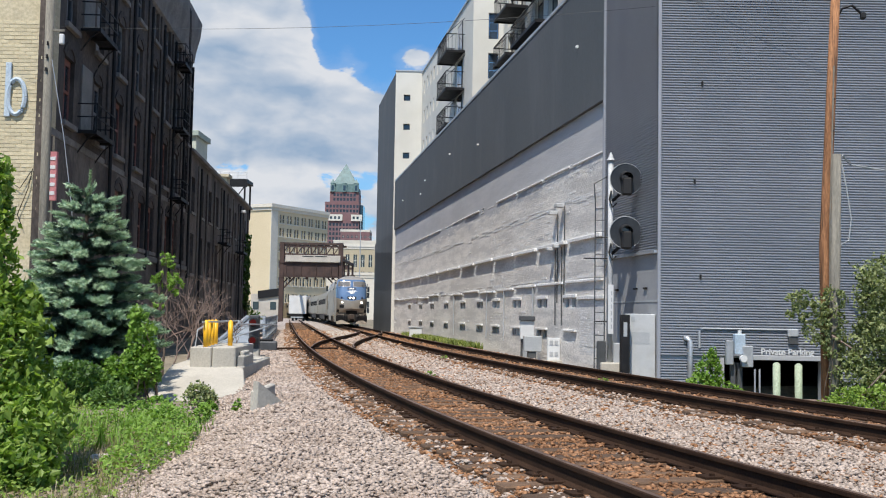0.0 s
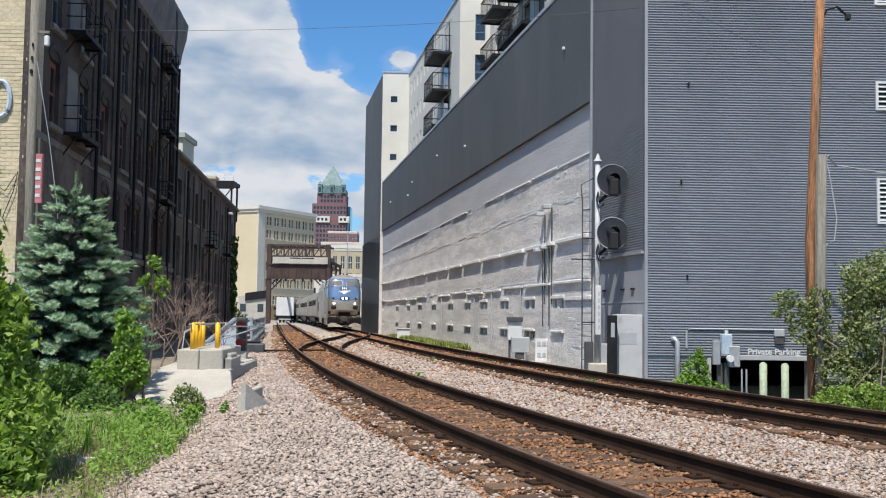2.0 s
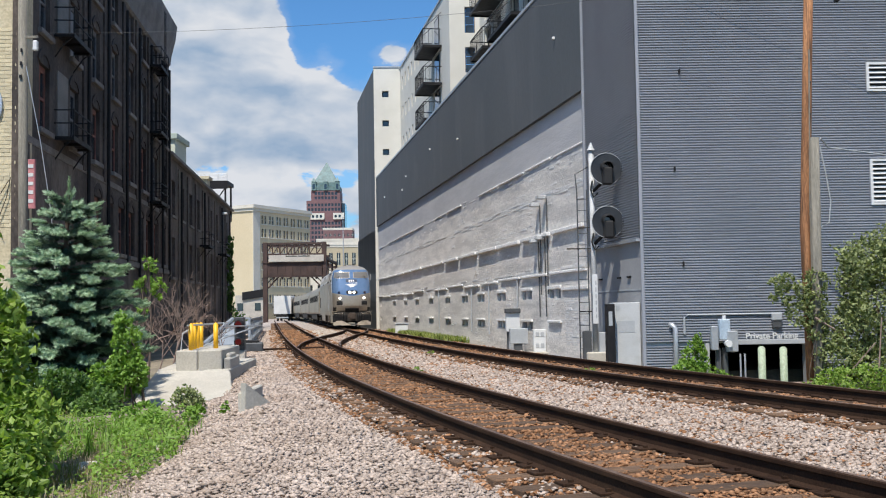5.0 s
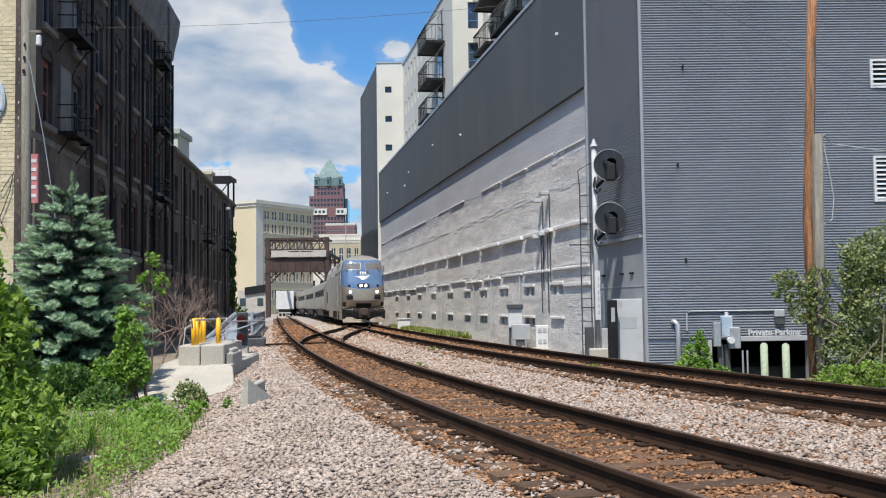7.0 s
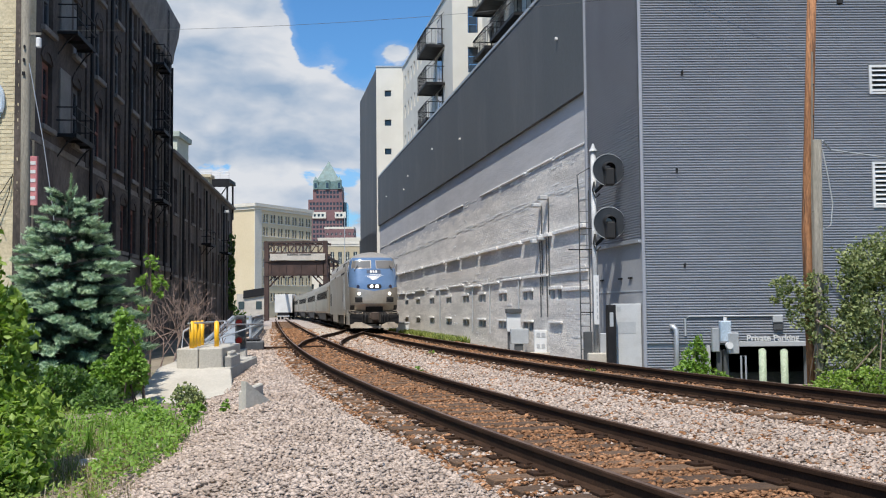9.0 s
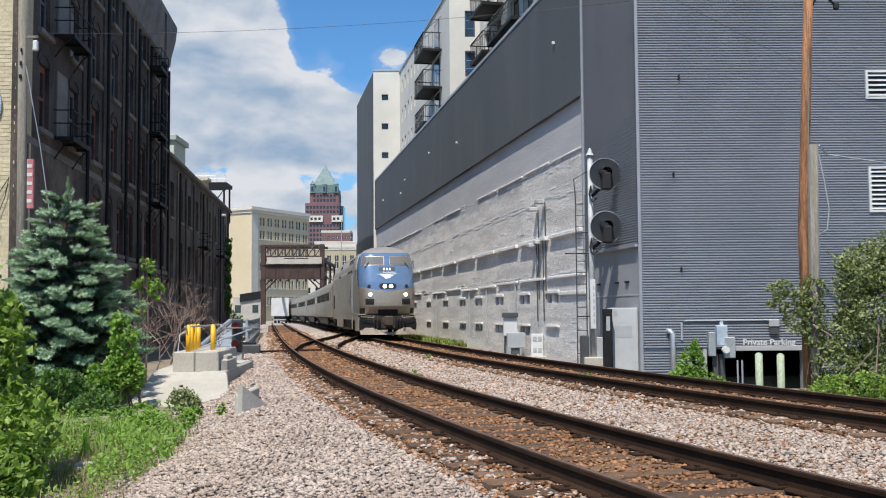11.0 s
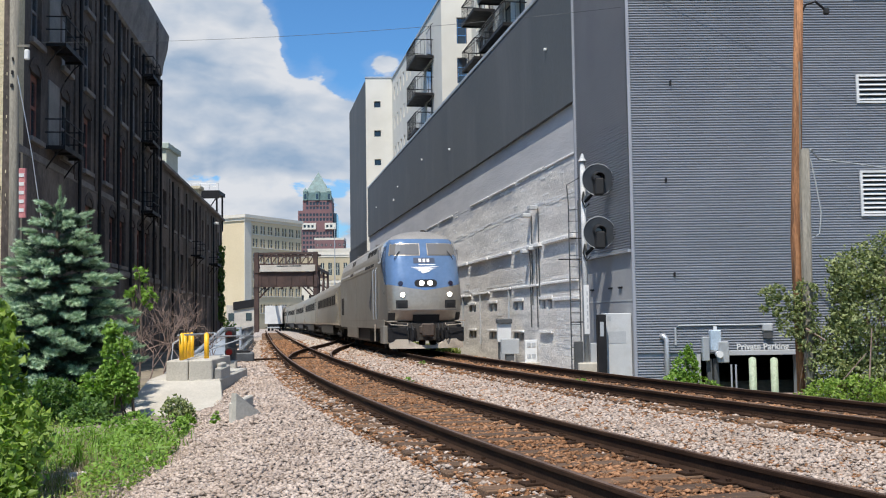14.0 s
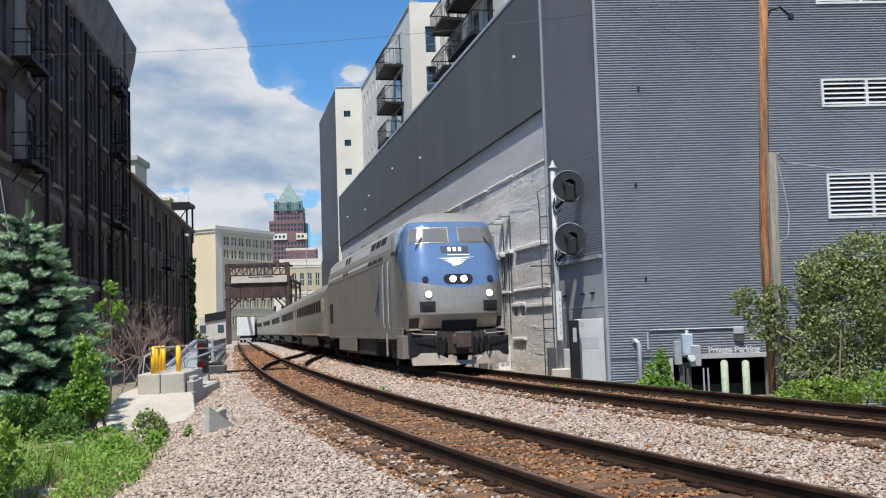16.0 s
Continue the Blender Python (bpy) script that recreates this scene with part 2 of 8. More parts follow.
def box(bm, x0, x1, y0, y1, z0, z1, bevel=0.0, m=None):
    vs = [bm.verts.new((x, y, z)) for z in (z0, z1) for y in (y0, y1) for x in (x0, x1)]
    fs = [bm.faces.new([vs[i] for i in f]) for f in ((0, 2, 3, 1), (4, 5, 7, 6), (0, 1, 5, 4), (2, 6, 7, 3), (0, 4, 6, 2), (1, 3, 7, 5))]
    if bevel:
        es = list({e for f in fs for e in f.edges})
        r = bmesh.ops.bevel(bm, geom=es, offset=bevel, segments=1, affect="EDGES")
        vs = list({v for f in r["faces"] for v in f.verts} | {v for v in vs if v.is_valid})
    if m is not None:
        for v in vs:
            v.co = m @ v.co
    return vs


def boxes(*rows, bevel=0.0):
    bm = bmesh.new()
    for r in rows:
        box(bm, *r, bevel=bevel)
    return bm


def tube(bm, points, radius, sides=8, caps=True, end_radius=None):
    """A round bar through points; radius may taper."""
    pts = [Vector(p) for p in points]
    rings, n = [], len(pts)
    for i, p in enumerate(pts):
        d = (pts[min(i + 1, n - 1)] - pts[max(i - 1, 0)]).normalized()
        a = d.cross(Vector((0, 0, 1)) if abs(d.z) < 0.9 else Vector((1, 0, 0))).normalized()
        b = d.cross(a)
        r = radius if end_radius is None else radius + (end_radius - radius) * i / (n - 1)
        rings.append([bm.verts.new(p + r * (math.cos(t) * a + math.sin(t) * b)) for t in (2 * math.pi * k / sides for k in range(sides))])
    for u, v in zip(rings, rings[1:]):
        for k in range(sides):
            bm.faces.new((u[k], u[(k + 1) % sides], v[(k + 1) % sides], v[k]))
    if caps:
        bm.faces.new(rings[0][::-1])
        bm.faces.new(rings[-1])
    return bm


def bar(points, radius, sides=8, end_radius=None):
    return tube(bmesh.new(), points, radius, sides, True, end_radius)


def disc(bm, centre, axis, radius, depth, sides=24, r2=None):
    a = Vector(axis).normalized()
    return tube(bm, (Vector(centre) - a * depth / 2, Vector(centre) + a * depth / 2), radius, sides, True, r2)


def sweep(path, profile, closed=True):
    """Verts and faces of a profile (offset to the right, height) swept along path (x, y, slope)."""
    n, verts, faces = len(profile), [], []
    for x, y, s in path:
        k = 1 / math.sqrt(1 + s * s)
        for o, z in profile:
            verts.append((x + o * k, y - o * s * k, z))
    for i in range(len(path) - 1):
        for j in range(n if closed else n - 1):
            a, b = i * n + j, i * n + (j + 1) % n
            faces.append((a, b, b + n, a + n))
    return verts, faces


def wall_cells(bm, x0, x1, z0, z1, y0, y1, holes):
    """A wall from y0 to y1 thick with openings (xa, xb, za, zb) that go through it."""
    xs = sorted({x0, x1, *(min(max(v, x0), x1) for h in holes for v in h[:2])})
    zs = sorted({z0, z1, *(min(max(v, z0), z1) for h in holes for v in h[2:])})
    solid = lambda i, j: 0 <= i < len(xs) - 1 and 0 <= j < len(zs) - 1 and not any(
        h[0] < (xs[i] + xs[i + 1]) / 2 < h[1] and h[2] < (zs[j] + zs[j + 1]) / 2 < h[3] for h in holes)
    grid = {}

    def v(i, j, y):
        key = (i, j, y)
        if key not in grid:
            grid[key] = bm.verts.new((xs[i], y, zs[j]))
        return grid[key]

    for i in range(len(xs) - 1):
        for j in range(len(zs) - 1):
            if not solid(i, j):
                continue
            bm.faces.new((v(i, j, y0), v(i + 1, j, y0), v(i + 1, j + 1, y0), v(i, j + 1, y0)))
            bm.faces.new((v(i, j, y1), v(i, j + 1, y1), v(i + 1, j + 1, y1), v(i + 1, j, y1)))
            for di, dj, a, b in ((-1, 0, (i, j), (i, j + 1)), (1, 0, (i + 1, j + 1), (i + 1, j)), (0, -1, (i + 1, j), (i, j)), (0, 1, (i, j + 1), (i + 1, j + 1))):
                if not solid(i + di, j + dj):
                    bm.faces.new((v(*a, y0), v(*b, y0), v(*b, y1), v(*a, y1)))
    return bm


# ================= ground and tracks =================
def near_x(y):
    return -3.183 - 0.151 * (y - 30) + 0.23 * 14.534 * math.exp(-y / 14.534)


def near_s(y):
    return -0.151 - 0.23 * math.exp(-y / 14.534)


def far_x(y):
    return 1.167 - 0.146 * (y - 30) + 0.371 * 14.277 * math.exp(-y / 14.277) - 2.2 * (max(0, y - 100) / 100) ** 2


def far_s(y):
    return -0.146 - 0.371 * math.exp(-y / 14.277) - 4.4 * max(0, y - 100) / 100 ** 2


BED = -0.20          # top of the stones; rail heads are at 0


def ground_z(x, y):
    """Height of the earth: lower beside the grey building's front and behind the shrubs."""
    z = -0.62
    if -6 < y < 60:
        edge = far_x(y) + 1.9
        z -= 1.5 * min(1, max(0, (x - edge) / 2.2)) * min(1, max(0, (29 - y) / 2.0))
        z -= 0.35 * min(1, max(0, (near_x(y) - 5.5 - x) / 4)) * min(1, max(0, (y - 12) / 6))
        z += 0.05 * noise.noise((x * 0.6, y * 0.6, 1))
    return z


def make_ground():
    xs = [-2500, -600, -150, -60] + [-40 + 1.0 * i for i in range(76)] + [45, 70, 150, 600, 2500]
    ys = [-600, -100, -30, -12] + [-6 + 1.0 * i for i in range(66)] + [62, 66, 72, 80, 90, 110, 150, 250, 500, 1500, 4000]
    verts = [(x, y, ground_z(x, y)) for y in ys for x in xs]
    n = len(xs)
    faces = [(j * n + i, j * n + i + 1, (j + 1) * n + i + 1, (j + 1) * n + i) for j in range(len(ys) - 1) for i in range(n - 1)]
    return tagged(part_np("ground", verts, faces, M["ground"]), "brown earth with sparse weeds around the railway", "ground", kind="structure")


ground = make_ground()


def bed_edge(y):
    """Left edge of the stones."""
    return near_x(y) - 3.6 - 0.9 * math.exp(-((y - 9) / 5) ** 2) + 0.25 * noise.noise((0, y * 0.5, 3))


def make_bed():
    ys = [0.5 * i - 6 for i in range(60)] + [24 + 2 * i for i in range(100)]
    verts, faces, n = [], [], 15
    for y in ys:
        a, b = bed_edge(y), far_x(y) + (1.75 if y < 30 else 2.6)
        for k in range(n):
            t = k / (n - 1)
            x = a + (b - a) * t
            z = BED - 0.04 - (0.35 * max(0, 1 - k / 2.5) + 0.45 * max(0, 1 - (n - 1 - k) / 2.0)) + 0.03 * noise.noise((x * 1.3, y * 1.3, 0))
            verts.append((x, y, z))
    for i in range(len(ys) - 1):
        for k in range(n - 1):
            a = i * n + k
            faces.append((a, a + 1, a + n + 1, a + n))
    ob = part_np("ballast_bed", verts, faces, M["bed"])
    return tagged(ob, "pale grey and pink crushed stone railway ballast", "ballast", kind="structure")


ballast_bed = make_bed()
RAIL = [(-0.075, -0.172), (0.075, -0.172), (0.075, -0.160), (0.018, -0.140), (0.012, -0.050), (0.036, -0.038), (0.036, -0.008), (0.028, 0.0),
        (-0.028, 0.0), (-0.036, -0.008), (-0.036, -0.038), (-0.012, -0.050), (-0.018, -0.140), (-0.075, -0.160)]


def make_track(name, fx, fs, y0, y1, label, ties=True, offs=(-0.7525, 0.7525), tie_span=None):
    track = tagged(thing(name), label, "railway track", kind="structure")
    ys = [y0 + i * 0.8 for i in range(int((y1 - y0) / 0.8) + 1)]
    for off in offs:
        path = [(fx(y) + off / math.sqrt(1 + fs(y) ** 2), y - off * fs(y) / math.sqrt(1 + fs(y) ** 2), fs(y)) for y in ys]
        v, f = sweep(path, RAIL)
        rail_ob = part_np("rail", v, f, M["rail"], track)
        v, f = sweep(path, [(-0.024, 0.0006), (0.024, 0.0006)], closed=False)
        part_np("running_surface", v, f, M["railtop"], rail_ob, "worn brown steel rail head")
    if ties:
        bm = bmesh.new()
        box(bm, -1.3, 1.3, -0.115, 0.115, -0.35, -0.174, 0.012)
        me = bpy.data.meshes.new("tie")
        bm.to_mesh(me)
        bm.free()
        me.materials.append(M["tie"])
        bm = bmesh.new()
        for s in (-1, 1):
            box(bm, s * 0.7525 - 0.19, s * 0.7525 + 0.19, -0.09, 0.09, -0.173, -0.150, 0.004)
            for dx in (-0.10, 0.10):
                box(bm, s * 0.7525 + dx - 0.02, s * 0.7525 + dx + 0.02, -0.05, -0.02, -0.150, -0.128)
        plate = bpy.data.meshes.new("tie_plate")
        bm.to_mesh(plate)
        bm.free()
        plate.materials.append(M["rail"])
        y, rng = y0, random.Random(5)
        while y < min(y1, 130):
            if not tie_span or tie_span[0] <= y <= tie_span[1]:
                ob = new("tie", me)
                ob.parent = track
                m = pose(fx(y) + rng.uniform(-0.06, 0.06), y, rng.uniform(-0.012, 0.012), 0, 0, math.degrees(-math.atan(fs(y))) + rng.uniform(-1.2, 1.2))
                ob.matrix_basis = m
                pl = new("tie_plate", plate)
                pl.parent = ob
                pl.matrix_basis = Matrix.Identity(4)
            y += 0.53 / math.sqrt(1 + fs(y) ** 2)
    return track


def cross_x(y):
    t = min(1, max(0, (y - 33) / 42))
    t = t * t * (3 - 2 * t)
    return near_x(y) * (1 - t) + far_x(y) * t


def cross_s(y):
    return (cross_x(y + 0.05) - cross_x(y - 0.05)) / 0.1


track_near = make_track("track_near", near_x, near_s, -4, 166, "curved main track with dark rusty rails on timber ties")
track_far = make_track("track_far", far_x, far_s, -4, 330, "curved track beside the grey building, dark rusty rails")
crossover = make_track("crossover_track", cross_x, cross_s, 37, 71, "rusty crossover rails joining the two tracks", ties=False)

# ================= right building =================
RW_S, RW_X = -0.164, 10.37                   # track-side wall: x = RW_X + RW_S * y
CORNER = Vector((5.82, 27.75, 0))
WALL_M = Matrix.Translation(CORNER) @ pose(0, 0, 0, 0, 0, math.degrees(math.atan2(1, RW_S)))   # x along the wall, y out to the track
WL = 61.2                                    # length of the wall
G0 = -0.62


def window_unit(name, parent, x0, x1, z0, z1, y, frame_mat, bars_x=1, bars_z=1, depth=0.06, fw=0.06, out=1):
    """A window with a frame and separate panes, facing local +y (out=1) or -y."""
    w = thing(name, None, parent=parent)
    ya, yb = sorted((y, y - out * depth))
    part("frame", boxes((x0, x0 + fw, ya, yb, z0, z1), (x1 - fw, x1, ya, yb, z0, z1), (x0 + fw, x1 - fw, ya, yb, z0, z0 + fw), (x0 + fw, x1 - fw, ya, yb, z1 - fw, z1)), frame_mat, w)
    sx, sz = (x1 - x0 - 2 * fw) / bars_x, (z1 - z0 - 2 * fw) / bars_z
    yc = y - out * depth * 0.55
    for i in range(bars_x):
        for j in range(bars_z):
            a, c = x0 + fw + i * sx, z0 + fw + j * sz
            part("pane", boxes((a + 0.012, a + sx - 0.012, yc - 0.006, yc + 0.006, c + 0.012, c + sz - 0.012)), M["glass"], w)
    return w


# ================= grey building on the track's far side =================
grey_building = tagged(thing("grey_building"), "long grey industrial building with ribbed metal front and painted brick side", "building")
side_wall = thing("side_wall", WALL_M, "painted grey brick side wall under a dark grey band", parent=grey_building)
front_wall = thing("front_wall", Matrix.Translation(CORNER), "blue-grey ribbed metal front", parent=grey_building)
RET = 4.45
TOP = 13.3


M["panel_grey"] = material("grey_painted_panel", (0.26, 0.265, 0.275), (0.31, 0.315, 0.32), 0.4, 0.8, bump=0.1, fine=20, fine_amount=0.06, stains=(0.33, 0.33, 0.33), stain_scale=0.6)


def build_side():
    xs = [60.2, 51.1, 45.1, 39.9, 34.4, 28.9, 24.2, 20.4, 16.3, 12.1, 8.3]
    holes = []
    for x in xs:
        for dx in (-0.42, 0.42):
            holes += [(x + dx - 0.28, x + dx + 0.28, 1.55, 1.86)]
            if x > 11:
                holes += [(x + dx - 0.3, x + dx + 0.3, 0.42, 0.68)]
    holes = [h for h in holes if h[0] > RET + 0.2 and h[1] < WL - 0.2]
    part("brick_wall", wall_cells(bmesh.new(), RET, WL, -1.5, 8.5, -0.098, 0.0, holes), M["grey_brick"], side_wall)
    part("wall_backing", boxes((RET, WL, -0.5, -0.10, -1.5, 1.95), (RET, WL, -0.5, -0.225, 1.95, 8.5)), M["panel_grey"], side_wall, "blocked window infill")
    band = boxes((RET, WL, -0.5, 0.14, 8.07, 12.5))
    for v in band.verts:
        if v.co.z < 9 and v.co.x > 30:
            v.co.z = 8.38
    part("upper_band", band, M["dark_grey"], side_wall, "dark grey rendered upper band")
    part("coping", boxes((RET, WL, -0.6, 0.17, 12.5, 12.66), bevel=0.02), M["galv"], side_wall, "pale metal roof edge")
    # long ledges, broken by piers
    rng = random.Random(3)
    for z, h, d, gaps, wander in ((6.5, 0.07, 0.06, 0.30, 0.03), (3.90, 0.13, 0.15, 0.06, 0.02), (2.42, 0.09, 0.09, 0.12, 0.06)):
        x = RET + 0.1
        while x < WL - 1:
            n = min(rng.uniform(3.6, 4.6), WL - x)
            if rng.random() > gaps:
                a, b = x + rng.uniform(0.05, 0.3), x + n - rng.uniform(0.08, 0.35)
                zz = z + rng.uniform(-wander, wander)
                part("ledge", boxes((a, b, 0.0, d + rng.uniform(-0.02, 0.02), zz - h, zz), bevel=0.015), M["ledge"], side_wall)
            x += n
    for x in xs:
        if x < WL - 2:
            part("window_lintel", boxes((x - 0.78, x + 0.78, 0.0, 0.075, 1.88, 1.99), bevel=0.01), M["ledge"], side_wall)
            part("window_sill", boxes((x - 0.78, x + 0.78, 0.0, 0.10, 0.70, 0.78), bevel=0.01), M["ledge"], side_wall)
    part("window_lintel", boxes((RET + 0.1, 7.4, 0.0, 0.075, 1.80, 1.92), bevel=0.01), M["ledge"], side_wall)
    # broken courses: rough runs of mortar and thick paint left where old ledges were cut back
    bm = bmesh.new()
    for z0, spread, count, most in ((5.2, 0.07, 110, 0.022), (2.46, 0.07, 120, 0.03), (6.42, 0.04, 60, 0.02), (3.80, 0.04, 40, 0.02)):
        for _ in range(count):
            x, z = RET + 0.3 + (WL - RET - 2) * rng.random() ** 1.3, rng.gauss(z0, spread)
            w, h = rng.uniform(0.4, 2.2), rng.uniform(0.02, 0.06)
            box(bm, x, x + w, 0.0, rng.uniform(0.010, most), z, z + h)
    for _ in range(220):
        x, z = RET + 0.2 + (WL - RET - 2) * rng.random() ** 1.3, rng.uniform(0.0, 6.3)
        w, h = rng.uniform(0.15, 0.8), rng.uniform(0.03, 0.08)
        box(bm, x, x + w, 0.0, rng.uniform(0.006, 0.020), z, z + h)
    tagged(part("rough_course", bm, M["ledge"], side_wall), kind="stuff")
    for x in (13.4, 18.6, 22.4, 31.5):
        part("downpipe", bar([(x, 0.05, 2.4), (x, 0.05, 0.1)], 0.035, 6), M["box_grey"], side_wall)
    lay_bricks(xs)
    # return of the ribbed sheet round the corner
    v, f = rib_sheet(RET, 3.05, TOP)
    part_np("cladding_return", v, f, M["metal_grey"], side_wall)
    part("return_backing", boxes((0, RET, -0.5, -0.02, -2.2, TOP)), M["box_grey"], side_wall)
    part("corner_trim", boxes((RET - 0.05, RET + 0.06, 0.0, 0.13, 3.0, TOP), bevel=0.01), M["metal_grey"], side_wall)
    part("base_panel", boxes((0.04, RET - 0.1, -0.02, 0.02, -1.8, 3.0)), M["panel_grey"], side_wall, "plain grey panel below the ribbed sheet")
    part("flashing", boxes((0.0, RET - 0.05, 0.02, 0.14, 2.98, 3.06)), M["galv"], side_wall, "pale metal flashing")
    for x in (0.9, 1.7, 3.3):
        part("bracket", boxes((x - 0.12, x + 0.12, 0.02, 0.07, 2.02, 2.07)), M["black_steel"], side_wall)
    part("panel_joint", boxes((0.04, RET - 0.1, 0.02, 0.032, 1.66, 1.70)), M["box_grey"], side_wall)
    for x, z in ((7.2, 10.4), (24.5, 9.8), (33, 10.6), (43, 10.3), (45, 9.6), (55, 10.2)):
        part("wall_light", boxes((x - 0.04, x + 0.04, 0.14, 0.24, z, z + 0.10), bevel=0.015), M["box_white"], side_wall)
    for x, zt in ((9.0, 5.15), (9.9, 4.97)):
        b = bmesh.new()
        tube(b, [(x, 0.05, zt), (x, 0.05, 1.7)], 0.022, 6)
        conduit = part("conduit", b, M["box_dark"], side_wall)
        part("floodlight", boxes((x - 0.02, x + 0.34, 0.06, 0.36, zt - 0.04, zt + 0.10), bevel=0.02), M["mast"], conduit)
    for x, zt in ((9.35, 3.72), (10.2, 3.66)):
        b = bmesh.new()
        tube(b, [(x, 0.045, zt), (x - 0.05, 0.045, 0.9)], 0.022, 6)
        conduit = part("conduit", b, M["box_dark"], side_wall)
        part("floodlight", boxes((x - 0.02, x + 0.30, 0.06, 0.34, zt - 0.04, zt + 0.10), bevel=0.02), M["mast"], conduit)


def lay_bricks(xs):
    """Courses of painted brick over the near stretch of the wall; those by the signal are pieces of their own."""
    rng = random.Random(6)
    me = bpy.data.meshes.new("brick")
    bm = bmesh.new()
    box(bm, -0.101, 0.101, -0.004, 0.016, -0.030, 0.030, 0.004)
    bm.to_mesh(me)
    bm.free()
    me.materials.append(M["brick_piece"])
    verts, faces, z, course, single = [], [], -0.30, 0, 0
    blocked = [(x - 0.80, x + 0.80, 0.40, 0.80) for x in xs if x > 11] + [(x - 0.80, x + 0.80, 1.5, 2.0) for x in xs] + [(RET, 7.5, 1.78, 1.94)]
    while z < 6.3:
        x = RET + 0.18 + (0.108 if course % 2 else 0.0)
        while x < 22:
            keep = not any(a < x + 0.1 and x - 0.1 < b and c < z + 0.03 and z - 0.03 < d for a, b, c, d in blocked)
            keep = keep and not any(abs(z - l) < 0.16 for l in (6.45, 3.83, 2.35))
            if keep and rng.random() < 0.90:
                d = rng.uniform(0.0, 0.004) * (1 if rng.random() < 0.85 else 2.2)
                if x < 7.2 and 0.0 < z < 1.75 and single < 300:
                    o = new("brick", me)
                    o.parent, o.matrix_basis = side_wall, pose(x, d - 0.012, z, 0, rng.uniform(-1, 1), 0)
                    single += 1
                else:
                    k = len(verts)
                    w, h = 0.101 * rng.uniform(0.9, 1.0), 0.031 * rng.uniform(0.85, 1.1)
                    verts += [(x - w, -0.002, z - h), (x + w, -0.002, z - h), (x + w, -0.002, z + h), (x - w, -0.002, z + h),
                              (x - w, d + 0.003, z - h), (x + w, d + 0.003, z - h), (x + w, d + 0.002, z + h), (x - w, d + 0.002, z + h)]
                    faces += [(k + 5, k + 4, k + 7, k + 6), (k, k + 4, k + 5, k + 1), (k + 3, k + 2, k + 6, k + 7), (k, k + 3, k + 7, k + 4), (k + 1, k + 5, k + 6, k + 2)]
            x += 0.215
        z += 0.075
        course += 1
    tagged(part_np("brickwork", verts, faces, M["brick_rest"], side_wall), kind="stuff")


M["brick_piece"] = material("painted_brick_piece", (0.58, 0.57, 0.555), (0.70, 0.69, 0.67), 2.0, 0.9, bump=0.4, fine=30, fine_amount=0.12, piece=0.09)


def painted_wall(name, island):
    """Old brick under two coats: a pale one that ends in a ragged line, greyer bare paint above it, brushed along the courses."""
    m = bpy.data.materials.new(name)
    m.use_nodes = True
    g = Graph(m.node_tree)
    out = g.tree.nodes.new("ShaderNodeOutputMaterial")
    b = g.tree.nodes.new("ShaderNodeBsdfPrincipled")
    x, y, z = g.xyz(g.tree.nodes.new("ShaderNodeTexCoord").outputs["Object"])
    along = g.vec(g.math("MULTIPLY", x, 0.22), y, g.math("MULTIPLY", z, 1.5))
    streak, fine = g.noise(along, 1.1, 7, 0.68), g.noise(g.vec(g.math("MULTIPLY", x, 0.5), y, g.math("MULTIPLY", z, 2.0)), 7.0, 5, 0.65)
    pale = g.mix(g.step(streak, 0.40, 0.60), (0.57, 0.545, 0.515), (0.755, 0.722, 0.675))
    pale = g.mix(g.step(fine, 0.50, 0.66, 0.0, 0.55), pale, (0.45, 0.445, 0.44))
    bare = g.mix(g.step(streak, 0.35, 0.65), (0.40, 0.40, 0.415), (0.47, 0.47, 0.48))
    edge = g.math("ADD", z, g.math("ADD", g.math("MULTIPLY", g.math("SUBTRACT", g.noise(along, 1.6, 6, 0.7), 0.5), 2.2), g.math("MULTIPLY", x, 0.012)))
    col = g.mix(g.step(edge, 6.15, 6.5), pale, bare)
    if island:
        r = g.tree.nodes.new("ShaderNodeNewGeometry").outputs["Random Per Island"]
        k = g.step(r, 0, 1, 1 - island, 1 + island)
        col = g.mix(1.0, col, g.vec(k, k, k), "MULTIPLY")
    g.put(b.inputs["Base Color"], col)
    b.inputs["Roughness"].default_value = 0.9
    n = g.tree.nodes.new("ShaderNodeBump")
    n.inputs["Strength"].default_value, n.inputs["Distance"].default_value = 0.5, 0.02
    g.put(n.inputs["Height"], g.math("ADD", fine, g.math("MULTIPLY", streak, 1.2)))
    g.put(b.inputs["Normal"], n.outputs[0])
    g.put(out.inputs[0], b.outputs[0])
    return m


M["grey_brick"], M["brick_rest"] = painted_wall("painted_brick_wall", 0.0), painted_wall("painted_brick_courses", 0.08)


def rib_sheet(length, z0, z1, pitch=0.071, depth=0.052, y=0.02, sign=1, x0=0.0):
    n = int((z1 - z0) / pitch)
    verts, faces = [], []
    prof = ((0.0, 0.0), (0.36, 0.0), (0.42, 1.0), (0.78, 1.0))
    rows = [(z0 + (i + a) * pitch, y + depth * b) for i in range(n) for a, b in prof]
    for z, o in rows:
        verts += [(x0, sign * o, z), (x0 + length, sign * o, z)]
    for i in range(len(rows) - 1):
        faces.append((2 * i, 2 * i + 1, 2 * i + 3, 2 * i + 2)[::-1] if sign > 0 else (2 * i, 2 * i + 1, 2 * i + 3, 2 * i + 2))
    return verts, faces


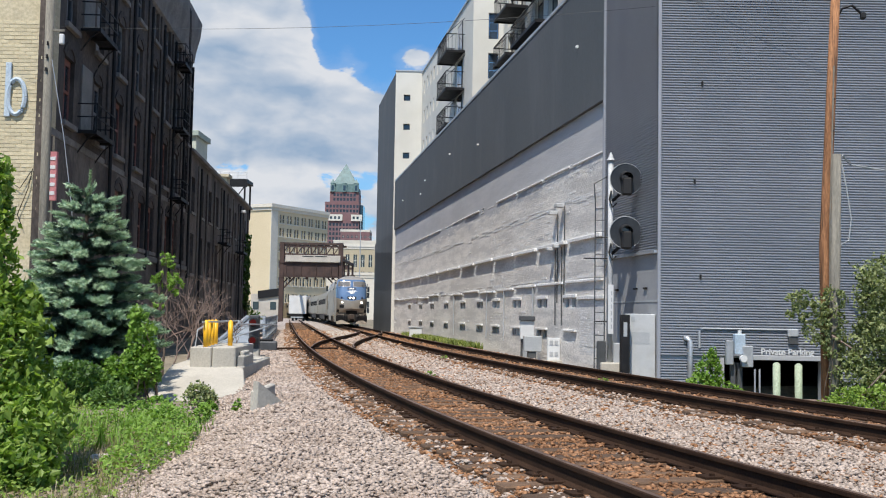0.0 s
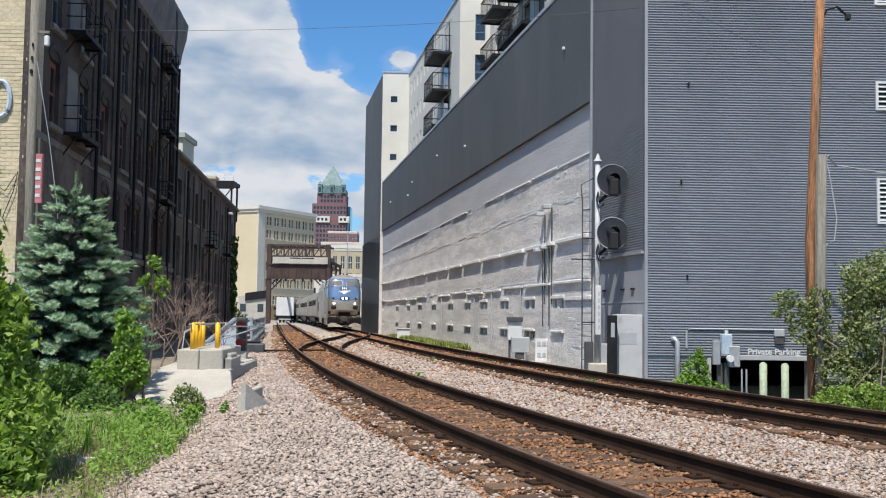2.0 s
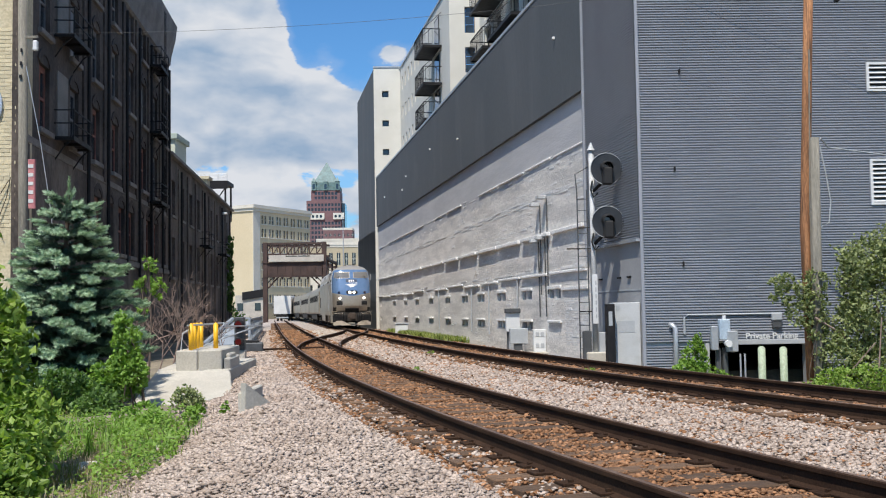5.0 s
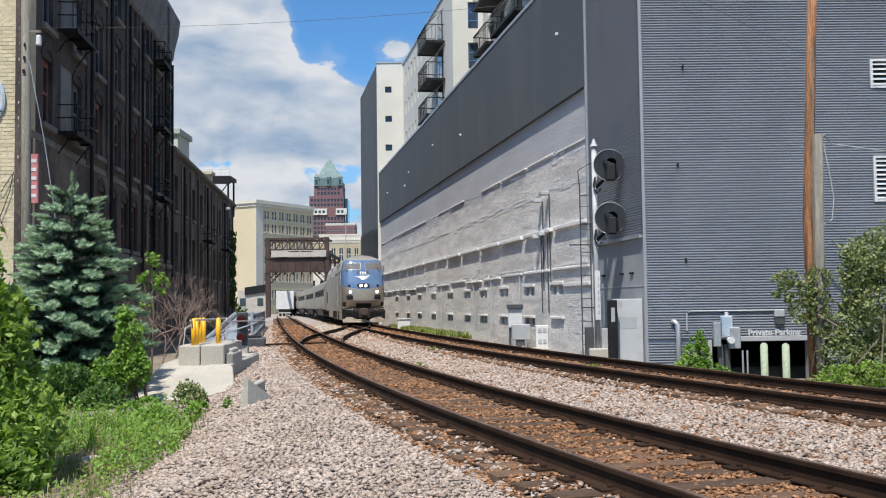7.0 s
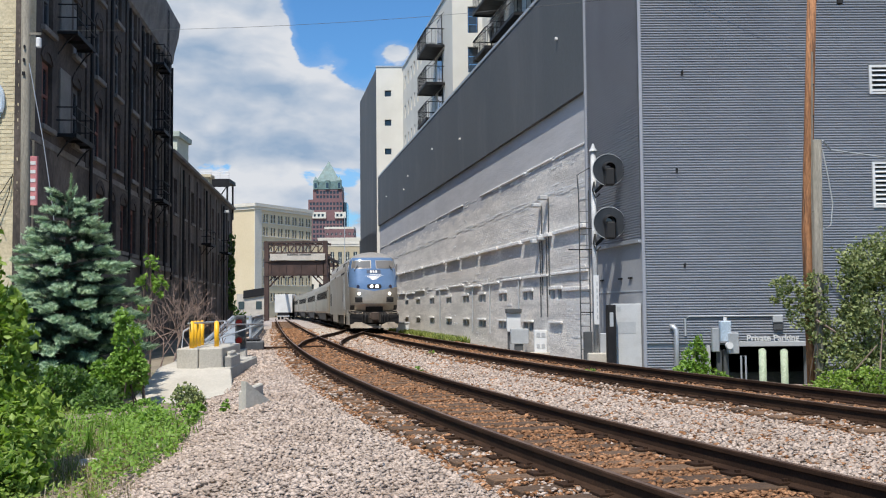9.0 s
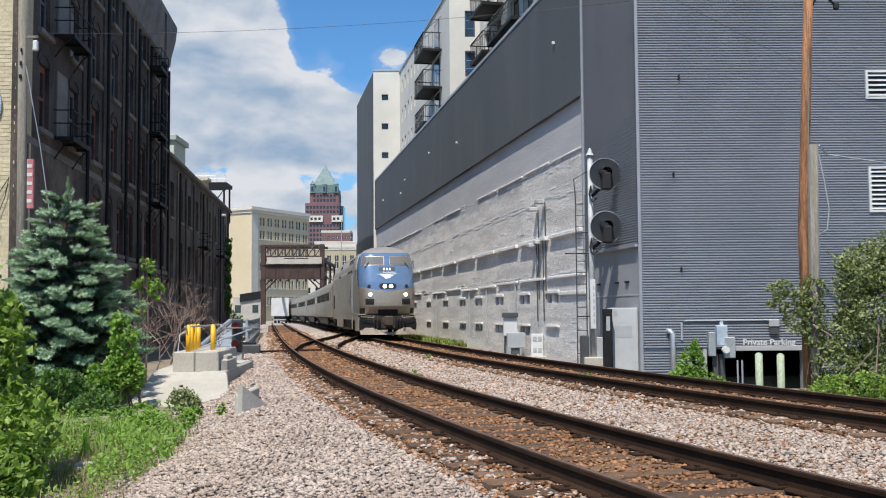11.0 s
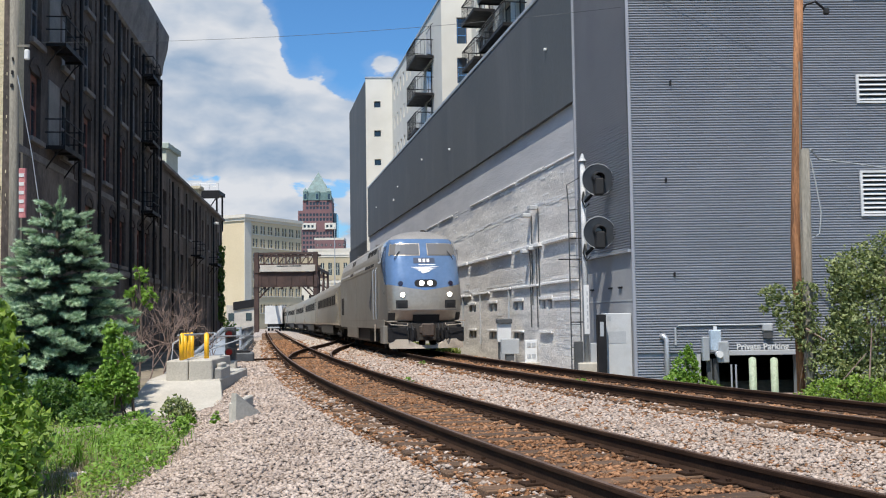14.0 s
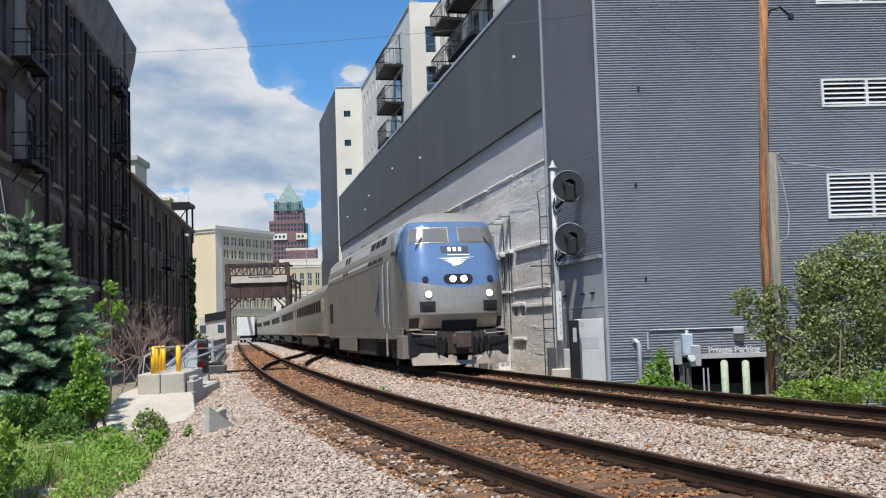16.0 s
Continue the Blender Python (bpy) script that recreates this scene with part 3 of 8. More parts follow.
def build_front():
    # vehicle opening and louvres leave gaps in the sheet; x to the right of the corner, outward -y
    ox0, ox1, oz = 1.70, 4.42, 0.20
    louvres = [(6.27, 8.85, 9.9, 10.7), (6.27, 8.85, 6.98, 7.78), (6.27, 8.85, 3.87, 5.12)]
    total = 30.0
    strips = [(0.0, ox0, -2.4, oz), (ox1, total, -2.4, oz), (0.0, 6.27, oz, TOP), (8.85, total, oz, TOP)]
    z = oz
    for _, _, a, b in sorted(louvres, key=lambda l: l[2]):
        strips.append((6.27, 8.85, z, a))
        z = b
    strips.append((6.27, 8.85, z, TOP))
    for a, b, z0, z1 in strips:
        k = math.ceil((z0 + 2.4) / 0.071 - 1e-6)
        v, f = rib_sheet(b - a, -2.4 + k * 0.071, z1, sign=-1, x0=a)
        part_np("cladding", v, f, M["metal_grey"], front_wall)
    bm = wall_cells(bmesh.new(), 0.0, total, -2.4, TOP, 0.0, 0.3, [(ox0, ox1, -2.4, oz)] )
    part("wall_core", bm, M["box_grey"], front_wall)
    part("corner_flashing", boxes((-0.045, 0.045, -0.085, 0.0, -2.2, TOP), bevel=0.01), M["metal_grey"], front_wall)
    part("lintel", boxes((ox0 + 0.5, ox1 + 0.05, -0.11, 0.02, oz - 0.05, oz + 0.08), bevel=0.01), M["box_grey"], front_wall)
    part("jamb", boxes((ox0 - 0.06, ox0 + 0.04, -0.09, 0.3, -2.2, oz)), M["box_grey"], front_wall)
    part("jamb", boxes((ox1 - 0.04, ox1 + 0.06, -0.09, 0.3, -2.2, oz)), M["box_grey"], front_wall)
    # unlit garage behind the opening, its gloom painted into near-black walls
    part("garage", boxes((-0.0, 12, 9.0, 9.2, -2.4, 3), (ox0 - 1.5, ox0 - 1.3, 0.3, 9.0, -2.4, 3), (9, 9.2, 0.3, 9.0, -2.4, 3), (ox0 - 1.5, 9.2, 0.3, 9.2, 2.2, 2.4)), M["room_shade"], front_wall, "garage interior with its gloom put into near-black walls")
    part("roof", boxes((0.3, total, 0.3, 70, TOP - 0.4, TOP - 0.2)), M["dark_grey"], front_wall)
    for a, b, z0, z1 in louvres:
        l = thing("louvre", None, "white louvred ventilation grille", parent=front_wall)
        part("frame", boxes((a, a + 0.07, -0.11, 0.0, z0, z1), (b - 0.07, b, -0.11, 0.0, z0, z1), (a + 0.07, b - 0.07, -0.11, 0.0, z0, z0 + 0.06), (a + 0.07, b - 0.07, -0.11, 0.0, z1 - 0.06, z1),
                            ((a + b) / 2 - 0.04, (a + b) / 2 + 0.04, -0.108, 0.0, z0 + 0.06, z1 - 0.06)), M["box_white"], l)
        n = int((z1 - z0 - 0.12) / 0.125)
        for i in range(n):
            z = z0 + 0.06 + (i + 0.5) * (z1 - z0 - 0.12) / n
            bm = bmesh.new()
            box(bm, a + 0.07, b - 0.07, -0.05, 0.05, -0.008, 0.008)
            for v in bm.verts:
                v.co = Vector((v.co.x, -0.055 + v.co.y, z + v.co.z + v.co.y * 0.75))
            part("slat", bm, M["box_white"], l)
        part("backing", boxes((a + 0.05, b - 0.05, -0.012, -0.004, z0, z1)), M["black"], l)
    for x, z in ((1.14, 7.6), (0.94, 4.93), (1.10, 2.36)):
        part("bracket", boxes((x - 0.018, x + 0.018, -0.15, -0.03, z - 0.08, z + 0.05)), M["black_steel"], front_wall)


build_side()
build_front()


def sign_text(text, size, m, mat, parent, name="lettering"):
    cu = bpy.data.curves.new(name, "FONT")
    cu.body, cu.size, cu.extrude, cu.offset = text, size, 0.008, 0.005
    cu.align_x = "CENTER"
    tmp_ob = bpy.data.objects.new(name, cu)
    me = bpy.data.meshes.new_from_object(tmp_ob)
    bpy.data.objects.remove(tmp_ob)
    me.materials.clear()
    me.materials.append(mat)
    ob = new(name, me)
    ob.parent, ob.matrix_basis = parent, m
    return ob


sign_text("Private Parking", 0.235, Matrix.Translation((3.43, -0.085, 0.30)) @ pose(0, 0, 0, 90), M["box_white"], front_wall, "sign_lettering")


# upper storeys set back on the roof
def build_upper():
    ub = tagged(thing("apartment_block"), "white rendered apartment storeys with balconies above the grey base", "building")
    s = thing("stair_tower", Matrix.Translation((-4.34, 88.3, 0)), "white stair tower with a grey side", parent=ub)
    holes = [(0.72, 1.28, z - 0.27, z + 0.27) for z in (19.9, 17.35, 14.85)]
    part("tower_front", wall_cells(bmesh.new(), 0.0, 2.35, -1.5, 22.2, 0.0, 0.4, holes), M["white_wall"], s)
    for h in holes:
        window_unit("window", s, *h, 0.30, M["black_steel"], 1, 1, 0.06, 0.04, out=-1)
    bm = bmesh.new()
    box(bm, 0, 2.35, 0.4, 15, -1.5, 22.2)
    for v in bm.verts:
        v.co.x += RW_S * (v.co.y - 0.4)
    part("tower_side", bm, M["dark_grey"], s, "grey rendered side")
    part("parapet", boxes((-0.04, 2.39, -0.06, 0.5, 22.2, 22.32)), M["galv"], s)
    bm = bmesh.new()
    box(bm, -0.9, 0.2, 0.35, 16, -1.5, 8.2)
    for v in bm.verts:
        v.co.x += RW_S * (v.co.y - 0.4) + 0.9
    part("tower_base", bm, M["dark_grey"], s)
    # long wall, parallel to the track side, set back about two metres
    m = Matrix.Translation((-2.05, 88.3, 0)) @ pose(0, 0, 0, 0, 0, math.degrees(math.atan2(-1, -RW_S)))   # x towards the viewer, y out to ... the right
    w = thing("long_wall", m, "white rendered wall with rows of small windows", parent=ub)
    L = 24.0
    holes = []
    for z in (20.55, 18.0, 15.45, 13.2):
        for k in range(6):
            x = 1.2 + k * 1.75
            holes.append((x, x + 0.62, z - 0.55, z + 0.55))
    part("wall", wall_cells(bmesh.new(), 0, L, 11, 22.0, 0.0, 0.4, holes), M["white_wall"], w)
    part("parapet", boxes((0, L, -0.07, 0.45, 22.0, 22.14)), M["galv"], w)
    for h in holes:
        window_unit("window", w, *h, 0.22, M["black_steel"], 1, 1, 0.05, 0.04, out=-1)
    for z in (18.95, 16.4, 14.0):
        balcony(w, 16.5, 20.3, z)
    for z in (19.1, 16.5, 14.1):
        door = thing("balcony_door", None, "dark glazed balcony door", parent=w)
        part("frame", boxes((17.6, 19.5, -0.03, 0.06, z, z + 2.1)), M["black_steel"], door)
        part("pane", boxes((17.7, 19.4, -0.045, -0.031, z + 0.1, z + 2.0)), M["glass"], door)
    # end face towards the viewer
    e = thing("end_wall", Matrix.Translation((1.68, 64.6, 0)), "white end wall with tall dark windows", parent=ub)
    holes = [(0.98, 1.62, 18.75, 20.45), (0.98, 1.62, 16.2, 17.85), (0.98, 1.62, 13.6, 15.3)]
    part("wall", wall_cells(bmesh.new(), 0.0, 1.95, 11, 22.0, 0.0, 0.4, holes), M["white_wall"], e)
    for h in holes:
        window_unit("window", e, *h, 0.2, M["black_steel"], 1, 3, 0.06, 0.05, out=-1)
    # nearer wing, set back again
    m = Matrix.Translation((3.6, 64.6, 0)) @ pose(0, 0, 0, 0, 0, math.degrees(math.atan2(-1, -RW_S)))
    n = thing("near_wing", m, "white wing with long balconies", parent=ub)
    part("wall", wall_cells(bmesh.new(), 0, 26, 11, 24.5, 0.0, 0.4, [(x, x + 1.8, z, z + 2.2) for x in (1.4, 4.0, 8.0, 11.0, 15.0, 18.0) for z in (13.5, 16.3, 19.1)]), M["white_wall"], n)
    for x in (1.4, 4.0, 8.0, 11.0, 15.0, 18.0):
        for z in (13.5, 16.3, 19.1):
            window_unit("glazed_door", n, x, x + 1.8, z, z + 2.2, 0.2, M["black_steel"], 2, 1, 0.06, 0.06, out=-1)
    for z in (13.45, 16.25, 19.05):
        balcony(n, 3.0, 6.4, z)
        balcony(n, 7.6, 13.2, z)
    return ub


def balcony(parent, x0, x1, z, out=1.25):
    b = thing("balcony", None, "black steel balcony", parent=parent)
    bm = boxes((x0, x1, -out, -0.02, z - 0.10, z - 0.02), (x0, x1, -out - 0.04, -out + 0.04, z - 0.17, z), (x0 - 0.03, x0 + 0.05, -out, 0, z - 0.17, z), (x1 - 0.05, x1 + 0.03, -out, 0, z - 0.17, z))
    part("deck", bm, M["black_steel"], b)
    bm = bmesh.new()
    k = int((x1 - x0) / 0.19)
    for i in range(k + 1):
        x = x0 + (x1 - x0) * i / k
        box(bm, x - 0.01, x + 0.01, -out - 0.01, -out + 0.01, z, z + 1.05)
    for i in range(5):
        y = -out * (i + 0.5) / 5
        for x in (x0, x1):
            box(bm, x - 0.01, x + 0.01, y - 0.01, y + 0.01, z, z + 1.05)
    box(bm, x0 - 0.02, x1 + 0.02, -out - 0.025, -out + 0.025, z + 1.05, z + 1.10)
    for x in (x0, x1):
        box(bm, x - 0.025, x + 0.025, -out, -0.02, z + 1.05, z + 1.10)
    part("railing", bm, M["black_steel"], b)
    part("brace", bar([(x1, -0.02, z + 2.2), (x1, -out, z + 1.05)], 0.02, 6), M["black_steel"], b)
    part("brace", bar([(x0, -0.02, z + 2.2), (x0, -out, z + 1.05)], 0.02, 6), M["black_steel"], b)


apartment_block = build_upper()


def flatten(root, container):
    """Hand a container's parts straight to the thing, so that parts stay one or two levels deep."""
    for o in list(container.children):
        m = container.matrix_basis @ o.matrix_basis
        o.parent = root
        o.matrix_basis = m
    bpy.data.objects.remove(container)


flatten(grey_building, side_wall)
flatten(grey_building, front_wall)
for o in [o for o in apartment_block.children if o.type == "EMPTY"]:
    flatten(apartment_block, o)

# ================= old warehouse beside the near track =================
warehouse = tagged(thing("brick_warehouse"), "sooty old brick warehouse with fire escapes and a cream brick end", "building")
# local x runs away along the wall, local -y is out towards the track
LEFT_M = Matrix.Translation((-10.7, 0, 0)) @ pose(0, 0, 0, 0, 0, math.degrees(math.atan2(1, -0.085)))
track_wall = thing("track_wall", LEFT_M, "soot-blackened brick wall with arched windows", parent=warehouse)
M["frame_red"] = material("faded_red_paint", (0.16, 0.065, 0.048), (0.24, 0.10, 0.075), 2, 0.8, bump=0.1)
M["frame_grey"] = material("old_grey_paint", (0.11, 0.11, 0.115), (0.17, 0.17, 0.175), 2, 0.8, bump=0.1)
M["door_grey"] = material("weathered_grey_sheet", (0.17, 0.165, 0.155), (0.25, 0.24, 0.225), 1.2, 0.85, bump=0.2, stains=(0.10, 0.095, 0.09))
M["board"] = material("grey_boards", (0.20, 0.20, 0.20), (0.27, 0.27, 0.265), 1.5, 0.85, bump=0.2)


def arch_bricks(w=1.36, n=7):
    """The seven bricks of a segmental window arch, standing a little proud."""
    out = []
    for i in range(n):
        bm = bmesh.new()
        a0, a1 = math.pi * (0.16 + 0.68 * i / n), math.pi * (0.16 + 0.68 * (i + 1) / n) - 0.02
        r0, r1, cz = w * 0.56, w * 0.56 + 0.26, -w * 0.30
        vs = [bm.verts.new((-r * math.cos(a), y, cz + r * math.sin(a))) for y in (-0.045, 0.03) for r, a in ((r0, a0), (r1, a0), (r1, a1), (r0, a1))]
        for f in ((0, 1, 2, 3), (7, 6, 5, 4), (0, 4, 5, 1), (1, 5, 6, 2), (2, 6, 7, 3), (3, 7, 4, 0)):
            bm.faces.new([vs[k] for k in f])
        me = bpy.data.meshes.new("brick")
        bm.to_mesh(me)
        bm.free()
        me.materials.append(M["soot_brick"])
        out.append(me)
    return out


ARCH = arch_bricks()


def arched_window(parent, x, z0, w, h, mat, boarded=False):
    u = thing("window", None, parent=parent)
    for me in ARCH:
        o = new("brick", me)
        o.parent, o.matrix_basis = u, Matrix.Translation((x, 0, z0 + h))
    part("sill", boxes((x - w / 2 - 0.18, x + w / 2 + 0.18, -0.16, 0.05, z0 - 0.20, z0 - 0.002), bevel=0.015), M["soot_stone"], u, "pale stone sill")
    f = 0.09
    part("frame", boxes((x - w / 2, x - w / 2 + f, 0.16, 0.26, z0, z0 + h), (x + w / 2 - f, x + w / 2, 0.16, 0.26, z0, z0 + h), (x - w / 2 + f, x + w / 2 - f, 0.16, 0.26, z0, z0 + f),
                        (x - w / 2 + f, x + w / 2 - f, 0.16, 0.26, z0 + h - 0.22, z0 + h), (x - w / 2 + f, x + w / 2 - f, 0.155, 0.25, z0 + h * 0.5 - 0.05, z0 + h * 0.5 + 0.05),
                        (x - 0.04, x + 0.04, 0.165, 0.255, z0 + f, z0 + h - 0.2)), mat, u)
    for a, b in ((x - w / 2 + f, x - 0.04), (x + 0.04, x + w / 2 - f)):
        for c, d in ((z0 + f, z0 + h * 0.5 - 0.05), (z0 + h * 0.5 + 0.05, z0 + h - 0.22)):
            part("board" if boarded else "pane", boxes((a, b, 0.20, 0.215, c, d)), M["board"] if boarded else M["glass"], u)
    return u


def fire_escape(parent, x0, x1, z, ladder=True, out=0.75):
    f = thing("fire_escape", None, "rusted black iron fire escape landing", parent=parent)
    bm = bmesh.new()
    for i in range(9):
        y = -0.06 - i * (out - 0.08) / 8.5
        box(bm, x0, x1, y - 0.032, y + 0.032, z - 0.04, z)
    box(bm, x0, x1, -out, -out + 0.06, z - 0.16, z + 0.02)
    for x in (x0, (x0 + x1) / 2, x1):
        box(bm, x - 0.03, x + 0.03, -out, 0, z - 0.14, z - 0.041)
    tagged(part("landing", bm, M["black_steel"], f), kind="stuff")
    bm = bmesh.new()
    for h in (0.5, 1.0):
        box(bm, x0, x1, -out, -out + 0.04, z + h - 0.02, z + h + 0.02)
        for x in (x0, x1):
            box(bm, x - 0.02, x + 0.02, -out + 0.04, 0, z + h - 0.02, z + h + 0.02)
    for i in range(3):
        x = x0 + (x1 - x0) * i / 2
        box(bm, x - 0.02, x + 0.02, -out + 0.002, -out + 0.038, z, z + 1.05)
    tagged(part("railing", bm, M["black_steel"], f), kind="stuff")
    for x in (x0 + 0.1, x1 - 0.1):
        part("bracket", bar([(x, -out + 0.08, z - 0.1), (x, -out * 0.5, z - 0.35), (x, 0.0, z - 0.9)], 0.03, 6), M["black_steel"], f)
    if ladder:
        bm = bmesh.new()
        for x in (x1 - 0.75, x1 - 0.35):
            tube(bm, [(x, -out + 0.1, z), (x, -out + 0.1, z + 3.6)], 0.022, 6)
        for i in range(11):
            t = (i + 0.5) / 11
            box(bm, x1 - 0.75, x1 - 0.35, -out + 0.085, -out + 0.115, z + 3.6 * t, z + 3.6 * t + 0.03)
        tagged(part("ladder", bm, M["black_steel"], f), kind="stuff")
    return f


def build_warehouse():
    x0, x1, xe, zt, zl = 35.6, 65.2, 103.0, 18.0, 11.3
    rows = [(8.0, 2.4), (11.6, 2.35), (15.2, 1.85)]
    cols = [37.7, 42.0, 45.8, 49.7, 53.5, 57.0, 60.6, 63.9]
    low_cols = [46.2, 48.6, 51.2, 53.6, 56.2, 58.4, 60.8, 63.4]
    openings = [(x, z, h) for x in cols for z, h in rows] + [(x, 4.2, 2.3) for x in low_cols]
    holes = [(x - 0.68, x + 0.68, z, z + h) for x, z, h in openings]
    part("wall", wall_cells(bmesh.new(), x0, x1, -1.6, zt, 0.0, 0.5, holes), M["soot_brick"], track_wall)
    # black sheet behind the windows in place of the rooms' own gloom
    part("inside", boxes((x0 + 0.3, x1, 0.9, 1.0, -1.6, zt)), M["room_shade"], track_wall, "near-black sheet standing in for unlit rooms")
    rng = random.Random(8)
    for i, (x, z, h) in enumerate(openings):
        mat = M["frame_grey"] if z > 11 or (i % 5 == 3) else M["frame_red"]
        arched_window(track_wall, x, z, 1.36, h, mat, boarded=rng.random() < 0.15)
    # tall grey sheets fixed over old doorways on the landings
    for z0, z1 in ((8.05, 10.6), (12.0, 14.9), (15.8, 16.8)):
        part("door_sheet", boxes((39.35, 40.85, -0.05, 0.0, z0, z1), bevel=0.008), M["door_grey"], track_wall, "pale grey sheet over a doorway")
    for x in (43.9, 47.7, 51.9, 55.2, 58.7, 62.4, 64.9):
        part("pilaster", boxes((x - 0.62, x - 0.14, -0.09, 0.0, 7.3, 16.9), bevel=0.02), M["soot_brick"], track_wall)
        part("drainpipe", bar([(x, -0.14, 16.6), (x, -0.14, 3.2)], 0.075, 8), M["black_steel"], track_wall)
    for z, d in ((7.5, 0.05), (3.95, 0.14)):
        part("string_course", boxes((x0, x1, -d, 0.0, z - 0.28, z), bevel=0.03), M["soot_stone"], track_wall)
    # worn render over the lower storey
    skin = [(x - 0.80, x + 0.80, 4.2, 6.85) for x in low_cols]
    part("lower_render", wall_cells(bmesh.new(), x0, x1, -1.5, 7.2, -0.025, -0.002, skin), M["soot_render"], track_wall, "stained brown render")
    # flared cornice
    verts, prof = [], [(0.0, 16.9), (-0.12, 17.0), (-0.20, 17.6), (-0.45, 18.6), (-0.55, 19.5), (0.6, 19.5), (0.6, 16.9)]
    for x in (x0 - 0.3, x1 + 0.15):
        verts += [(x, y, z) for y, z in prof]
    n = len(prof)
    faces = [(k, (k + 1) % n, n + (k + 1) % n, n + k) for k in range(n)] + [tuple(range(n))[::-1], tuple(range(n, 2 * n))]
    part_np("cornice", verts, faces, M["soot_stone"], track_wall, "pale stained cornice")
    for a, b, zs in ((39.0, 41.9, (8.0, 11.95, 15.7)), (58.3, 60.8, (7.6, 11.6, 15.4))):
        for z in zs:
            fire_escape(track_wall, a, b, z, ladder=a > 50)
    part("roof", boxes((x0, x1, 0.5, 26, 17.0, 17.3)), M["dark_grey"], track_wall)
    part("far_gable", boxes((x1 - 0.4, x1, 0.5, 26, 8, 17.0)), M["soot_brick"], track_wall)
    # lower range
    low = track_wall
    holes = []
    for k in range(9):
        x = x1 + 2.2 + k * 4.0
        holes += [(x - 0.75, x + 0.75, 7.6, 9.9), (x - 0.75, x + 0.75, 3.6, 6.2)]
    part("wall", wall_cells(bmesh.new(), x1, xe, -1.6, zl, 0.02, 0.5, holes), M["soot_render"], low)
    part("inside", boxes((x1, xe, 0.9, 1.0, -1.6, zl - 0.4)), M["room_shade"], low)
    for h in holes:
        window_unit("window", low, *h, 0.24, M["frame_grey"], 2, 2, 0.06, 0.08, out=-1)
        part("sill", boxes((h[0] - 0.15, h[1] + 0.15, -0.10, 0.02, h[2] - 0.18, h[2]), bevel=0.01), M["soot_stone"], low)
    for k in range(10):
        x = x1 + 0.3 + k * 4.05
        part("pilaster", boxes((x - 0.3, x + 0.3, -0.08, 0.02, -1, zl - 0.4), bevel=0.02), M["soot_render"], low)
        if k % 3 == 1:
            part("drainpipe", bar([(x + 0.5, -0.1, zl - 0.5), (x + 0.5, -0.1, 0)], 0.10, 6), M["black_steel"], low)
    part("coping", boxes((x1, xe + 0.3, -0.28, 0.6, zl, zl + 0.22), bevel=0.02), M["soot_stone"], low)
    part("gable", boxes((xe - 0.4, xe, 0.5, 20, -1.6, zl)), M["soot_brick"], low)
    part("low_roof", boxes((x1, xe, 0.6, 20, zl - 0.5, zl - 0.3)), M["dark_grey"], low)
    for a in (80, 92):
        fire_escape(low, a, a + 3.0, 6.5, ladder=False)
    part("downlight", boxes((91.2, 91.6, -0.9, -0.5, 9.9, 10.1), bevel=0.03), M["box_white"], low, "white lamp head")


build_warehouse()


# cream brick end facing the viewer
def build_end():
    c = LEFT_M @ Vector((35.6, 0, 0))
    end = thing("end_wall", Matrix.Translation(c), "sunlit cream brick end wall", parent=warehouse)
    part("wall", boxes((-22, -0.0, -0.02, 0.5, -1.6, 19)), M["cream_brick"], end)
    # courses of brick, with recessed joints, over the stretch that shows
    me = bpy.data.meshes.new("brick")
    bm = bmesh.new()
    box(bm, -0.19, 0.19, -0.028, 0.0, -0.058, 0.058, 0.006)
    bm.to_mesh(me)
    bm.free()
    me.materials.append(M["cream_piece"])
    rng = random.Random(2)
    count = 0
    z = 4.2
    while z < 11.2 and count < 300:
        x = -0.55 - (0.2 if int(z / 0.14) % 2 else 0.0)
        while x > -2.2 and count < 300:
            if rng.random() < 0.94:
                ob = new("brick", me)
                ob.parent = end
                ob.matrix_basis = pose(x, -0.003 + rng.uniform(-0.003, 0.002), z)
                count += 1
            x -= 0.40
        z += 0.136
    # blue painted numeral-like sign, drawn as a plain ring and bar
    s = thing("wall_sign", Matrix.Translation((-1.30, -0.06, 8.75)), "weathered pale blue metal sign shape", parent=end)
    part("sign_bar", boxes((-0.28, -0.08, -0.06, 0.02, -0.95, 0.95), bevel=0.015), M["sign_blue"], s)
    bm = bmesh.new()
    pts = [(0.12 + 0.30 * math.cos(a), -0.02, -0.25 + 0.62 * math.sin(a)) for a in [math.pi * 2 * i / 20 for i in range(21)]]
    tube(bm, pts, 0.085, 6)
    part("sign_ring", bm, M["sign_blue"], s)
    # old service pole against the corner and the faded red board
    part("red_board", boxes((0.02, 0.36, -0.12, -0.05, 4.9, 6.6), bevel=0.01), M["sign_red"], end, "faded pink-red board with illegible bars")
    for i in range(5):
        part("board_bar", boxes((0.09, 0.29, -0.135, -0.121, 5.1 + i * 0.3, 5.22 + i * 0.3)), M["box_white"], end)
    bm = bmesh.new()
    tube(bm, [(-0.55, -0.10, 5.9), (-0.9, -0.14, 5.3), (-1.2, -0.14, 5.5), (-1.45, -0.10, 6.0)], 0.015, 5)
    part("cable", bm, M["black_steel"], end)
    bm = bmesh.new()
    tube(bm, [(-0.5, -0.1, 6.0), (-0.62, -0.12, 5.3), (-0.95, -0.12, 4.4), (-0.75, -0.12, 3.9)], 0.015, 5)
    part("cable", bm, M["black_steel"], end)
    return end


